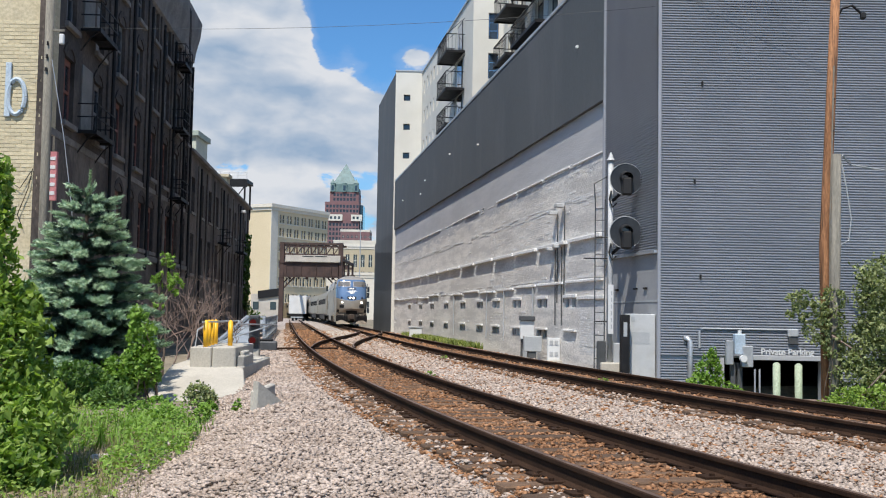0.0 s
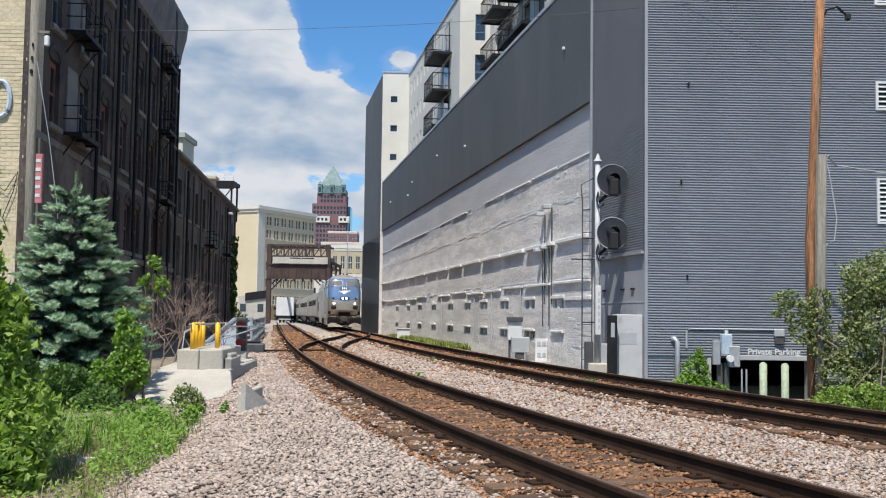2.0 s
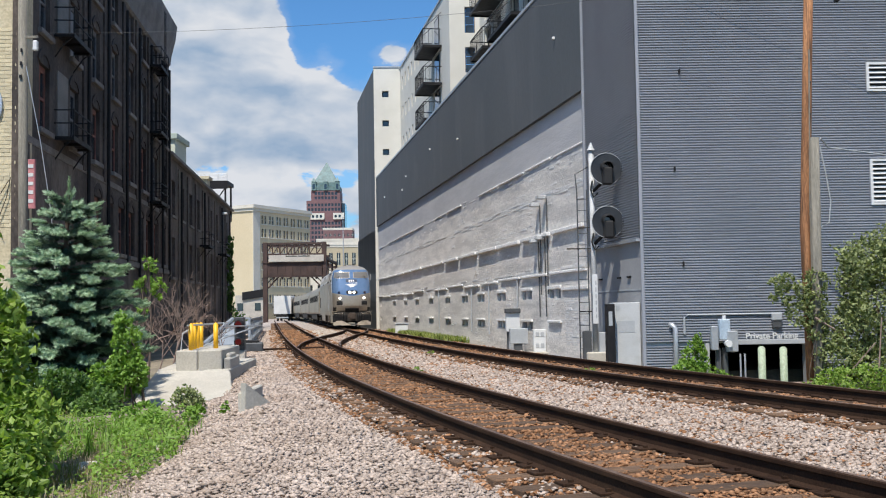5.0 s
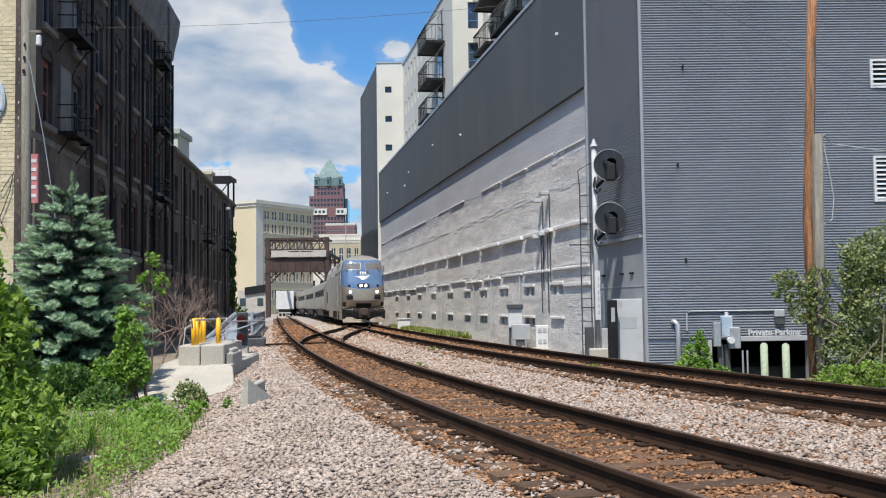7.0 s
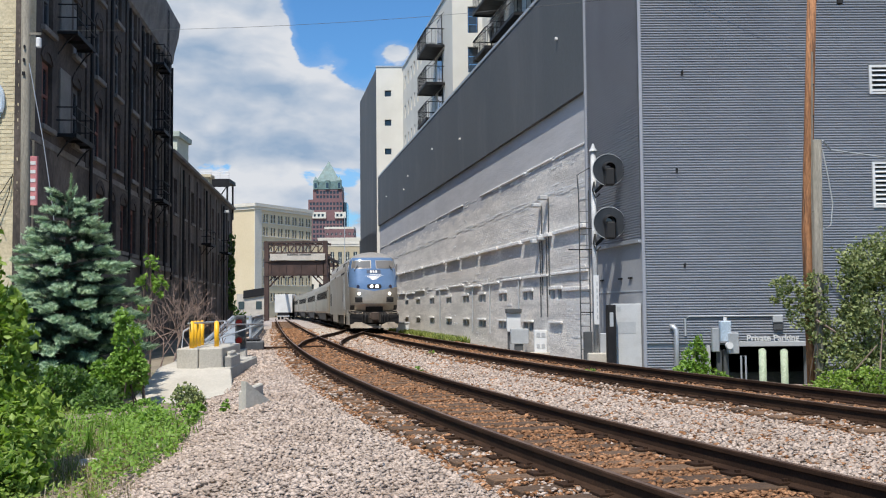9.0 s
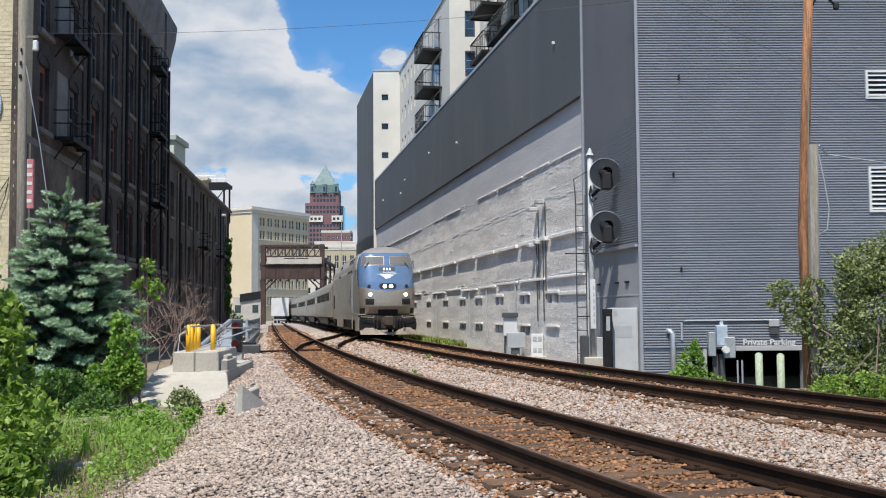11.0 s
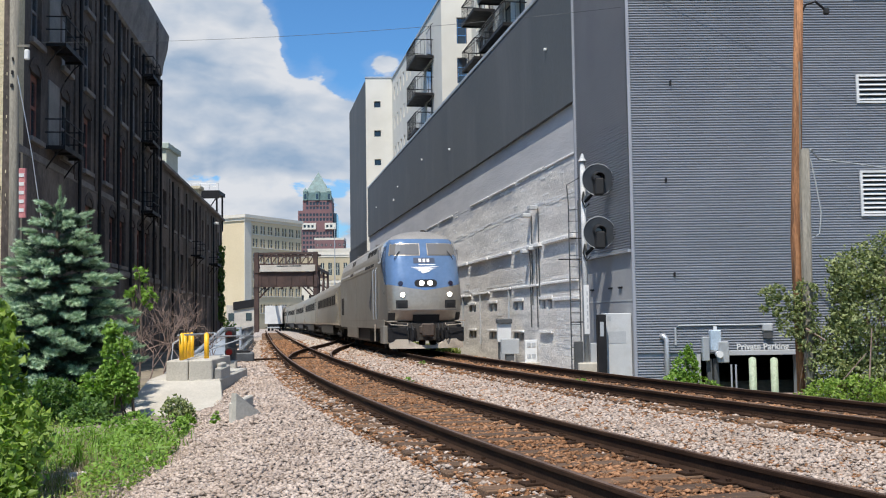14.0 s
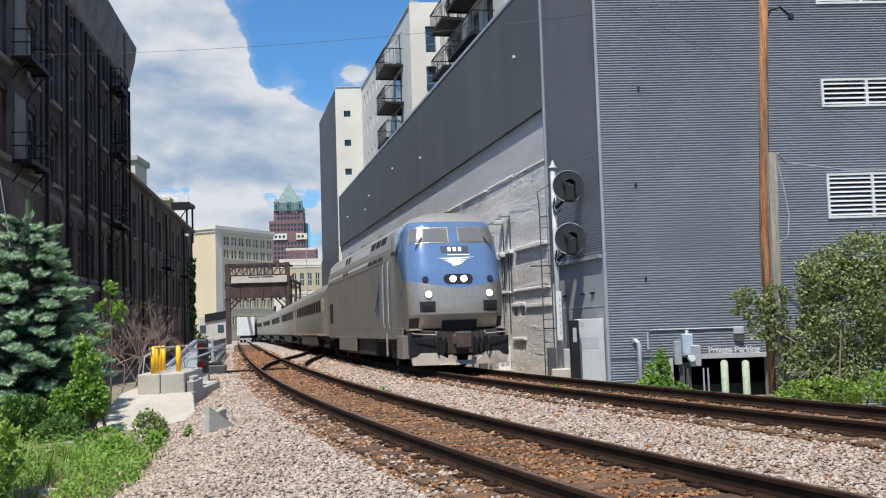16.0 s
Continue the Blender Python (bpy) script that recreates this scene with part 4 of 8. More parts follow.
M["cream_piece"] = material("cream_brick_piece", (0.50, 0.43, 0.28), (0.57, 0.50, 0.35), 2.0, 0.9, bump=0.4, fine=30, fine_amount=0.2, piece=0.10)
M["sign_blue"] = material("faded_blue_paint", (0.34, 0.43, 0.52), (0.48, 0.55, 0.61), 2.0, 0.6, bump=0.1)
M["sign_red"] = material("faded_red_board", (0.45, 0.16, 0.17), (0.52, 0.22, 0.22), 2.0, 0.7, bump=0.1)
end_wall = build_end()
flatten(warehouse, track_wall)
for o in [o for o in end_wall.children if o.type == "EMPTY"]:
    flatten(end_wall, o)

service_pole = tagged(thing("service_pole", pose(-13.45, 34.6, 0)), "weathered grey timber service pole beside the brick warehouse", "pole")
part("shaft", bar([(0.03, 0, -1.4), (-0.02, 0, 5), (-0.12, 0, 14)], 0.17, 10, 0.14), M["pole_old"], service_pole, smooth=True)
part("insulator", boxes((0.30, 0.46, -0.15, 0.0, 10.15, 10.5), bevel=0.03), M["box_white"], service_pole)
part("arm", boxes((-0.1, 0.45, -0.06, 0.0, 10.6, 10.68)), M["pole_old"], service_pole)
for k in range(3):
    part("bolt", boxes((-0.12 + 0.02 * k, -0.04, -0.2, -0.14, 9.2 + k * 0.45, 9.32 + k * 0.45)), M["black_steel"], service_pole)

# ================= distance: bridge, cream blocks, city tower =================
M["red_granite"] = material("red_granite", (0.16, 0.085, 0.088), (0.20, 0.105, 0.108), 0.05, 0.7, bump=0.1, fine=0.6, fine_amount=0.1)
M["copper"] = material("green_copper_roof", (0.095, 0.165, 0.165), (0.135, 0.21, 0.205), 0.05, 0.6, bump=0.1, fine=0.4)
M["pale_stone"] = material("pale_stone", (0.62, 0.58, 0.50), (0.68, 0.64, 0.56), 0.1, 0.85, bump=0.1, fine=2, fine_amount=0.06)
M["verdigris"] = material("verdigris_panel", (0.52, 0.56, 0.47), (0.60, 0.63, 0.54), 0.8, 0.7, bump=0.1)
M["tan_brick"] = material("tan_brick", (0.40, 0.34, 0.23), (0.48, 0.41, 0.29), 0.1, 0.9, bump=0.2, fine=2, fine_amount=0.08)
M["pale_green"] = material("pale_green_steel", (0.36, 0.43, 0.38), (0.42, 0.49, 0.43), 0.8, 0.6, bump=0.1)


def beam(bm, a, b, w):
    a, b = Vector(a), Vector(b)
    d = b - a
    m = Matrix.Translation((a + b) / 2) @ d.to_track_quat("X", "Z").to_matrix().to_4x4()
    box(bm, -d.length / 2, d.length / 2, -w / 2, w / 2, -w / 2, w / 2, m=m)


def build_bridge():
    br = tagged(thing("railway_bridge", pose(0, 158, 0)), "rusty steel movable railway bridge with an overhead truss", "bridge")
    xl, xr = -25.0, -15.4
    for x, n in ((xl + 0.3, "post"), (xr - 0.3, "post")):
        part(n, boxes((x - 0.35, x + 0.35, 0, 0.8, -0.8, 11.9), bevel=0.04), M["steel_rust"], br)
    part("portal_girder", boxes((xl, xr, 0.1, 0.7, 6.7, 8.7), bevel=0.03), M["steel_rust"], br)
    part("flange", boxes((xl, xr, -0.1, 0.9, 8.7, 8.85), (xl, xr, -0.1, 0.9, 6.55, 6.7)), M["steel_rust"], br)
    for k in range(8):
        x = xl + 1.0 + k * 1.15
        part("stiffener", boxes((x - 0.05, x + 0.05, 0.0, 0.1, 6.7, 8.7)), M["steel_rust"], br)
    part("name_board", boxes((xl + 0.9, xr - 0.3, -0.3, -0.15, 8.9, 9.9), bevel=0.02), M["board_pale"], br, "pale weathered board with dark bars")
    for a, b in ((-21.5, -19.8), (-19.6, -17.8)):
        part("board_bar", boxes((a, b, -0.34, -0.301, 9.68, 9.8)), M["black_steel"], br)
    truss = bmesh.new()
    for z in (10.0, 11.7):
        beam(truss, (xl, 0.3, z), (xr, 0.3, z), 0.32)
        beam(truss, (xl, 6.3, z), (xr, 6.3, z), 0.32)
    for k in range(9):
        x = xl + 0.3 + k * (xr - xl - 0.6) / 8
        beam(truss, (x, 0.3, 10.0), (x, 0.3, 11.7), 0.18)
        beam(truss, (x, 0.3, 11.7), (x, 6.3, 11.7), 0.2)
        if k < 8:
            x2 = xl + 0.3 + (k + 1) * (xr - xl - 0.6) / 8
            beam(truss, (x, 0.3, 10.0), (x2, 0.3, 11.7), 0.14)
            beam(truss, (x2, 0.3, 10.9), (x, 0.3, 11.7), 0.12)
    part("overhead_truss", truss, M["steel_rust"], br)
    bm = bmesh.new()
    for x in (xl + 0.5, xr - 0.5):
        for y in (0.4, 8, 16, 24):
            if x < -20:
                continue
            beam(bm, (x, y, -0.5), (x, y, 10.0), 0.35)
            if y < 24:
                beam(bm, (x, y, 0.5), (x, y + 8, 9.0), 0.2)
        beam(bm, (x, 0.4, 9.6), (x, 24, 9.6), 0.4)
    for y in (8, 16, 24):
        beam(bm, (xl + 0.5, y, 9.0), (xr - 0.5, y, 9.0), 0.4)
        beam(bm, (xl + 0.5, y, 7.0), (-20.2, y, 9.0), 0.18)
        beam(bm, (xr - 0.5, y, 7.0), (-20.2, y, 9.0), 0.18)
    tagged(part("side_truss", bm, M["steel_rust"], br), kind="stuff")
    for s, x in ((1, xl + 0.7), (-1, xr - 0.7)):
        for h, w in ((1.6, 0.22), (0.8, 0.15)):
            bm = bmesh.new()
            beam(bm, (x, 0.4, 6.6 - h * 1.06), (x + s * h, 0.4, 6.6), w)
            part("knee_brace", bm, M["steel_rust"], br)
    for k in range(6):
        x = xl + 1.6 + k * 1.3
        part("hanger_light", boxes((x - 0.14, x + 0.14, 0.2, 0.5, 6.2, 6.55), bevel=0.03), M["steel_rust"], br)
    part("deck", boxes((xl - 0.5, xr + 0.5, 0.0, 30, -1.2, -0.45)), M["steel_rust"], br)
    return br


M["board_pale"] = material("pale_board", (0.42, 0.38, 0.33), (0.50, 0.46, 0.40), 0.8, 0.8, bump=0.1)
railway_bridge = build_bridge()


def block(name, label, m, w, d, h, mat, rows, cols, win, sill=None, face="-y", side_rows=None, cornice=0.0, z0=-0.7, trim=None):
    """A building whose front (-y) has rows x cols of windows: rows are heights, cols are places along x."""
    b = tagged(thing(name, m), label, "building")
    ww, wh = win
    holes = [(x - ww / 2, x + ww / 2, z, z + wh) for x in cols for z in rows]
    part("front_wall", wall_cells(bmesh.new(), 0, w, z0, h, 0.0, 0.5, holes), mat, b)
    part("rear", boxes((0, w, 0.8, d, z0, h - 0.3)), mat, b)
    # black sheet for the lack of light behind the panes
    part("inside", boxes((0.2, w - 0.2, 0.62, 0.72, z0, h - 0.4)), M["room_shade"], b)
    for a, c, e, f in holes:
        win_ob = thing("window", None, parent=b)
        part("pane", boxes((a, c, 0.25, 0.28, e, f)), M["glass"], win_ob)
        part("frame", boxes(((a + c) / 2 - 0.06, (a + c) / 2 + 0.06, 0.19, 0.249, e, f), (a, c, 0.19, 0.249, (e + f) / 2 - 0.06, (e + f) / 2 + 0.06)), trim or M["pale_stone"], win_ob)
        if sill:
            part("sill", boxes((a - 0.2, c + 0.2, -0.14, 0.1, e - 0.25, e)), sill, win_ob)
    if cornice:
        part("cornice", boxes((-cornice, w + 0.1, -cornice, d, h, h + 0.8), (-cornice * 0.5, w + 0.1, -cornice * 0.5, d, h - 0.7, h)), trim or M["pale_stone"], b)
    return b


# long cream warehouse beyond the bridge: plain end and windowed front turned to the right
CW = pose(-41.2, 246, 0, 0, 0, 60)
cream_block = block("cream_warehouse", "tall cream brick warehouse with rows of paired windows", CW, 22.6, 14, 26.2, M["cream"], [3.5, 7.6, 11.7, 15.8, 19.4, 22.6],
                    [4.0 + 2.85 * k + d for k in range(7) for d in (-0.55, 0.55)], (0.8, 2.0), M["pale_stone"], cornice=0.6)
part("end_wall", boxes((-0.02, 0.3, -0.05, 14.1, -0.7, 26.3)), M["cream"], cream_block, "plain sunlit cream end wall")
part("corner_pier", boxes((-0.12, 2.4, -0.12, 0.0, -0.7, 26.2)), M["pale_stone"], cream_block)
for z, x in ((6.2, 7.5),):
    part("small_window", boxes((-0.06, -0.021, x, x + 0.9, z, z + 0.8)), M["glass"], cream_block)

shed = tagged(thing("low_shed", pose(-41.8, 226, 0)), "low pale shed with a dark sloping roof band by the bridge", "shed")
part("wall", boxes((0, 6.0, 0, 6, -0.7, 5.0)), M["board_pale"], shed)
bm = bmesh.new()
box(bm, 1.5, 6.2, -0.35, -0.02, 4.3, 6.0)
for v in bm.verts:
    v.co.z += (v.co.x - 4) * 0.14
part("dark_band", bm, M["black_steel"], shed)
for x in (0.4, 4.2):
    part("window", boxes((x, x + 1.3, -0.06, -0.002, 1.6, 3.3)), M["glass"], shed)

# row of tan buildings seen behind and below the bridge
tan_row = block("tan_mill", "tan brick mill with tall narrow windows", pose(-64, 330, 0, 0, 0, 4), 62, 20, 22.5, M["tan_brick"], [3.0, 10.5, 16.0], [1.5 + 2.45 * k for k in range(25)], (1.15, 4.0), cornice=0.3)
pale_low = block("pale_loft", "pale loft building with tall piers seen under the bridge", pose(-52, 290, 0), 34, 16, 11.8, M["pale_stone"], [1.2, 5.4], [1.8 + 2.9 * k for k in range(11)], (1.5, 3.2), cornice=0.3)
office = block("office_slab", "far grey office building above the mill", pose(-66, 620, 0), 50, 30, 44, M["pale_stone"], [26, 30, 34, 38], [2 + 3.2 * k for k in range(15)], (1.8, 2.0), cornice=0.2)
red_low = block("red_block", "far red brick block beside the tower", pose(-70, 700, 0), 20, 20, 57, M["red_granite"], [40, 44, 48, 52], [2 + 3 * k for k in range(7)], (1.5, 1.8), cornice=0.2)


def spire(name, x, y, half, z0, z1, parent, mat, sides=4):
    bm = bmesh.new()
    ring = [bm.verts.new((x + half * 1.414 * math.cos(math.pi * (2 * k + 1) / sides), y + half * 1.414 * math.sin(math.pi * (2 * k + 1) / sides), z0)) for k in range(sides)]
    top = bm.verts.new((x, y, z1))
    for k in range(sides):
        bm.faces.new((ring[k], ring[(k + 1) % sides], top))
    bm.faces.new(ring[::-1])
    return part(name, bm, mat, parent)


def build_tower():
    t = tagged(thing("city_tower", pose(-86.5, 890, 0)), "red granite office tower with a green copper pyramid roof", "skyscraper")
    cols = [-14.4 + 2.9 * k for k in range(10)]
    holes = [(x - 0.95, x + 0.95, z, z + 2.5) for x in cols for z in [40 + 4.0 * i for i in range(14)] if not (z in (80, 84))]
    part("shaft", wall_cells(bmesh.new(), -16.5, 13.2, -0.7, 97, 0, 0.6, holes), M["red_granite"], t)
    part("glazing", boxes((-16.3, 13.0, 0.61, 0.8, -0.7, 96)), M["glass_dark"], t)
    part("rear", boxes((-16.5, 13.2, 0.81, 30, -0.7, 97)), M["red_granite"], t)
    part("east_shoulder", boxes((13.2, 16.2, 6, 28, -0.7, 95)), M["glass_dark"], t)
    holes = [(x - 0.95, x + 0.95, z, z + 2.5) for x in cols[2:-1] for z in (98.2, 102)]
    part("crown_storey", wall_cells(bmesh.new(), -12.6, 12.4, 97, 106, 1.5, 2.1, holes), M["red_granite"], t)
    part("crown_glazing", boxes((-12.4, 12.2, 2.11, 2.2, 97, 105)), M["glass_dark"], t)
    part("crown_core", boxes((-12.6, 12.4, 2.21, 28, 97, 106)), M["red_granite"], t)
    for x0, x1 in ((-13.0, -1.0), (6.5, 16.0)):
        bay = part("pale_bay", wall_cells(bmesh.new(), x0, x1, 80.5, 86.0, -1.2, -0.2, [(x0 + 1.2 + 3.4 * k, x0 + 3.2 + 3.4 * k, 82, 84.4) for k in range(3) if x0 + 3.2 + 3.4 * k < x1]), M["white_wall"], t)
        part("bay_glazing", boxes((x0 + 0.5, x1 - 0.5, -0.3, -0.1, 81, 85.5)), M["glass_dark"], bay)
    part("copper_storey", boxes((-12.2, 12.0, 1.2, 28, 106, 110)), M["copper"], t)
    part("copper_storey", boxes((-10.4, 10.4, 2.4, 26, 110, 113)), M["copper"], t)
    for x in (-10.2, 0.0, 10.2):
        turret = part("turret", boxes((x - 1.9, x + 1.9, 0.2, 4.0, 106, 113.5)), M["copper"], t)
        spire("turret_roof", x, 2.1, 2.1, 113.5, 117.5, turret, M["copper"])
        part("turret_window", boxes((x - 1.0, x + 1.0, 0.12, 0.19, 107, 111.5)), M["glass_dark"], turret)
    spire("pyramid_roof", 0, 14.5, 10.6, 113, 132.5, t, M["copper"])
    return t


M["glass_dark"] = glass("dark_blue_glazing", (0.02, 0.03, 0.045), 0.12)
city_tower = build_tower()

# roof furniture of the old warehouse
stair_head = tagged(thing("stair_head", Matrix.Translation((-17.6, 72, 0))), "pale brick stair head on the low warehouse roof", "roof structure")
part("wall", boxes((-2.6, 0.1, 0, 3.4, 10.8, 13.45)), M["verdigris"], stair_head)
part("cap", boxes((-2.8, 0.3, -0.2, 3.6, 13.45, 13.85), bevel=0.03), M["pale_green"], stair_head)
tank = tagged(thing("tank_stand", Matrix.Translation((-20.85, 101, -0.55))), "black steel tank platform on lattice legs above the roof", "water tank stand")
part("platform", boxes((-4.0, 1.75, -1.6, 1.6, 14.2, 14.55)), M["black_steel"], tank)
part("skirt", boxes((-4.0, 1.75, -1.66, -1.61, 13.75, 14.3)), M["black_steel"], tank)
for x in (-0.5, 1.5):
    for y in (-1.4, 1.4):
        part("leg", boxes((x - 0.08, x + 0.08, y - 0.08, y + 0.08, 10.8, 14.2)), M["black_steel"], tank)
for a, b in (((-0.5, -1.4, 11), (1.5, -1.4, 13.9)), ((1.5, -1.4, 11), (-0.5, -1.4, 13.9)), ((-0.5, -1.4, 12.4), (1.5, -1.4, 12.4))):
    bm = bmesh.new()
    beam(bm, a, b, 0.09)
    part("brace", bm, M["black_steel"], tank)
for x in (-2.2, -1.2):
    bm = bmesh.new()
    disc(bm, (x, -1.2, 13.3), (0, 1, 0), 0.32, 0.3, 14)
    part("fitting", bm, M["black_steel"], tank)
bm = bmesh.new()
for z in (14.9, 15.2):
    tube(bm, [(-2.6, -1.6, z), (1.7, -1.6, z)], 0.02, 5)
for i in range(6):
    tube(bm, [(-2.6 + i * 0.86, -1.6, 14.5), (-2.6 + i * 0.86, -1.6, 15.2)], 0.02, 5)
part("guard_rail", bm, M["galv"], tank)
chimney = tagged(part("roof_vent", boxes((-20.6, -19.5, 92, 93.2, 10.8, 13.2), (-20.8, -19.3, 91.8, 93.4, 13.2, 13.45)), M["cream_brick"]), "short pale roof chimney on the warehouse", "chimney")

# parked white box truck under the bridge
truck = tagged(thing("box_truck", pose(-23.9, 171, 0)), "parked white box truck seen under the bridge", "truck")
part("box", boxes((-1.45, 1.45, 0, 5, 0.9, 3.9), bevel=0.05), M["box_white"], truck)
part("chassis", boxes((-1.0, 1.0, 0, 6.5, 0.35, 0.88)), M["black_steel"], truck)
for x in (-0.9, 0.9):
    for y in (1.0, 5.2):
        bm = bmesh.new()
        disc(bm, (x, y, -0.02), (1, 0, 0), 0.45, 0.25, 16)
        part("wheel", bm, M["black"], truck)
part("bumper", boxes((-1.05, 1.05, -0.12, 0.0, 0.2, 0.42), bevel=0.02), M["box_grey"], truck)

# thin light pole beside the tower line
flag_pole = tagged(part("light_pole", bar([(-9.5, 118, -0.6), (-9.5, 118, 12.0)], 0.07, 8, 0.04), M["galv"]), "slim grey steel light pole", "pole")

# ================= the train =================
M["silver"] = material("silver_paint", (0.36, 0.325, 0.275), (0.43, 0.39, 0.335), 0.6, 0.36, 0.6, bump=0.05, fine=8, fine_amount=0.08, stains=(0.26, 0.235, 0.20), stain_scale=0.5, stain_amount=0.5)
M["stainless"] = material("stainless_steel", (0.40, 0.345, 0.265), (0.50, 0.43, 0.335), 0.5, 0.36, 0.75, bump=0.03, fine=6, fine_amount=0.10, stains=(0.28, 0.245, 0.20), stain_scale=0.4, stain_amount=0.5)
M["loco_blue"] = material("loco_blue_paint", (0.105, 0.185, 0.33), (0.125, 0.21, 0.37), 1.2, 0.16, 0.15, bump=0.0, fine=10, fine_amount=0.05)
coat = M["loco_blue"].node_tree.nodes["Principled BSDF"]
coat.inputs["Coat Weight"].default_value, coat.inputs["Coat Roughness"].default_value = 1.0, 0.08
M["roof_grey"] = material("sooty_roof_grey", (0.20, 0.195, 0.185), (0.27, 0.26, 0.25), 0.8, 0.6, bump=0.1)
M["under"] = material("grimy_running_gear", (0.022, 0.019, 0.017), (0.045, 0.038, 0.032), 2.0, 0.8, bump=0.4)
M["plow"] = material("dusty_pilot", (0.30, 0.255, 0.20), (0.38, 0.33, 0.27), 1.5, 0.75, bump=0.3, stains=(0.14, 0.11, 0.09), stain_scale=1.2)
# base colour lightened to stand in for sky mirrored in the windscreens
M["screen"] = glass("windscreen_reflection_grey", (0.16, 0.155, 0.15), 0.10)
M["decal"] = material("white_decal", (0.75, 0.76, 0.78), (0.80, 0.81, 0.82), 2, 0.4, bump=0)
M["dark_decal"] = material("dark_decal", (0.030, 0.045, 0.085), (0.040, 0.058, 0.10), 2, 0.6, bump=0)
M["head_light"] = glow("lit_headlight", (1.0, 0.93, 0.82), 5.0)
M["lens"] = glass("marker_lens", (0.02, 0.015, 0.035), 0.1)


def interp(table, v):
    for (a, p), (b, q) in zip(table, table[1:]):
        if v <= b:
            t = max(0, (v - a) / (b - a))
            return p + (q - p) * t
    return table[-1][1]


SET = [(0.9, 0.40), (1.2, 0.24), (1.6, 0.0), (2.30, 0.03), (2.7, 0.16), (3.1, 0.32), (3.7, 0.58), (4.22, 0.82), (4.43, 1.00), (4.58, 1.30), (4.65, 1.8)]
HALF = [(0.9, 1.33), (1.25, 1.38), (2.3, 1.41), (3.1, 1.41), (3.7, 1.38), (4.22, 1.27), (4.43, 1.05), (4.58, 0.66), (4.65, 0.25)]
BODY = [(0.9, 1.40), (1.25, 1.44), (3.35, 1.44), (3.7, 1.39), (4.22, 1.24), (4.43, 1.02), (4.58, 0.64), (4.65, 0.26)]


def nose(u, z, lift=0.0):
    """A place on the rounded nose; u from -1 to 1 across."""
    w, s = interp(HALF, z), interp(SET, z)
    x = 10.5 - s - 0.42 * abs(u) ** 9 - 0.14 * u * u
    n = Vector((1, 0.35 * u, 0.30 if z > 2.3 else 0)).normalized()
    return Vector((x, w * u, z)) + n * lift


def patch(name, u0, u1, z0, z1, mat, parent, lift=0.006, nu=6, nz=4, label=""):
    vs = [nose(u0 + (u1 - u0) * i / nu, z0 + (z1 - z0) * j / nz, lift) for j in range(nz + 1) for i in range(nu + 1)]
    back = [v - Vector((0.03, 0, 0)) for v in vs]
    n = nu + 1
    fs = [(j * n + i, j * n + i + 1, (j + 1) * n + i + 1, (j + 1) * n + i) for j in range(nz) for i in range(nu)]
    k = len(vs)
    rim = [i for i in range(n)] + [j * n + nu for j in range(1, nz + 1)] + [nz * n + i for i in range(nu - 1, -1, -1)] + [j * n for j in range(nz - 1, 0, -1)]
    fs += [(a, a + k, b + k, b) for a, b in zip(rim, rim[1:] + rim[:1])]
    ob = part_np(name, vs + back, fs, mat, parent, label)
    return ob


def lamp_on(parent, u, z, r, name, mat, rim=M["black_steel"], rim_scale=1.3):
    p = nose(u, z, 0.0)
    ax = Vector((1, 0.15 * u, 0.12))
    bm = bmesh.new()
    disc(bm, p, ax, r * rim_scale, 0.06, 20)
    h = part(name, bm, rim, parent)
    bm = bmesh.new()
    disc(bm, p + ax * 0.03, ax, r, 0.05, 20)
    part("lens", bm, mat, h, "bright headlight lens" if mat is M["head_light"] else "")
    return h


def bogie(parent, x, axles, base, wheels, radius=0.51, frame_z=0.55):
    b = thing("bogie", None, parent=parent)
    for s in (-1, 1):
        bm = boxes((x - base / 2 - 0.55, x + base / 2 + 0.55, s * 1.0 - 0.09, s * 1.0 + 0.09, frame_z - 0.02, frame_z + 0.30), (x - 0.55, x + 0.55, s * 1.02 - 0.12, s * 1.02 + 0.12, 0.28, frame_z), bevel=0.02)
        part("side_frame", bm, M["under"], b)
    for k in range(axles):
        xa = x - base / 2 + base * k / (axles - 1)
        for s in (-1, 1):
            part("axle_box", boxes((xa - 0.2, xa + 0.2, s * 1.05 - 0.13, s * 1.05 + 0.13, 0.34, 0.68), bevel=0.03), M["under"], b)
        bm = bmesh.new()
        for s in (-1, 1):
            disc(bm, (0, s * 0.755, 0), (0, 1, 0), radius, 0.13, 22)
            disc(bm, (0, s * 0.70, 0), (0, 1, 0), radius + 0.028, 0.03, 22)
            disc(bm, (0, s * 0.83, 0), (0, 1, 0), 0.16, 0.05, 10)
            for q in range(4):
                a = q * math.pi / 2
                disc(bm, (0.3 * math.cos(a), s * 0.823, 0.3 * math.sin(a)), (0, 1, 0), 0.05, 0.02, 6)
        disc(bm, (0, 0, 0), (0, 1, 0), 0.09, 1.4, 10)
        w = part("wheelset", bm, M["under"], b)
        w.matrix_basis = pose(xa, 0, radius)
        wheels.append((w, xa, radius))
    return b


wheels = []


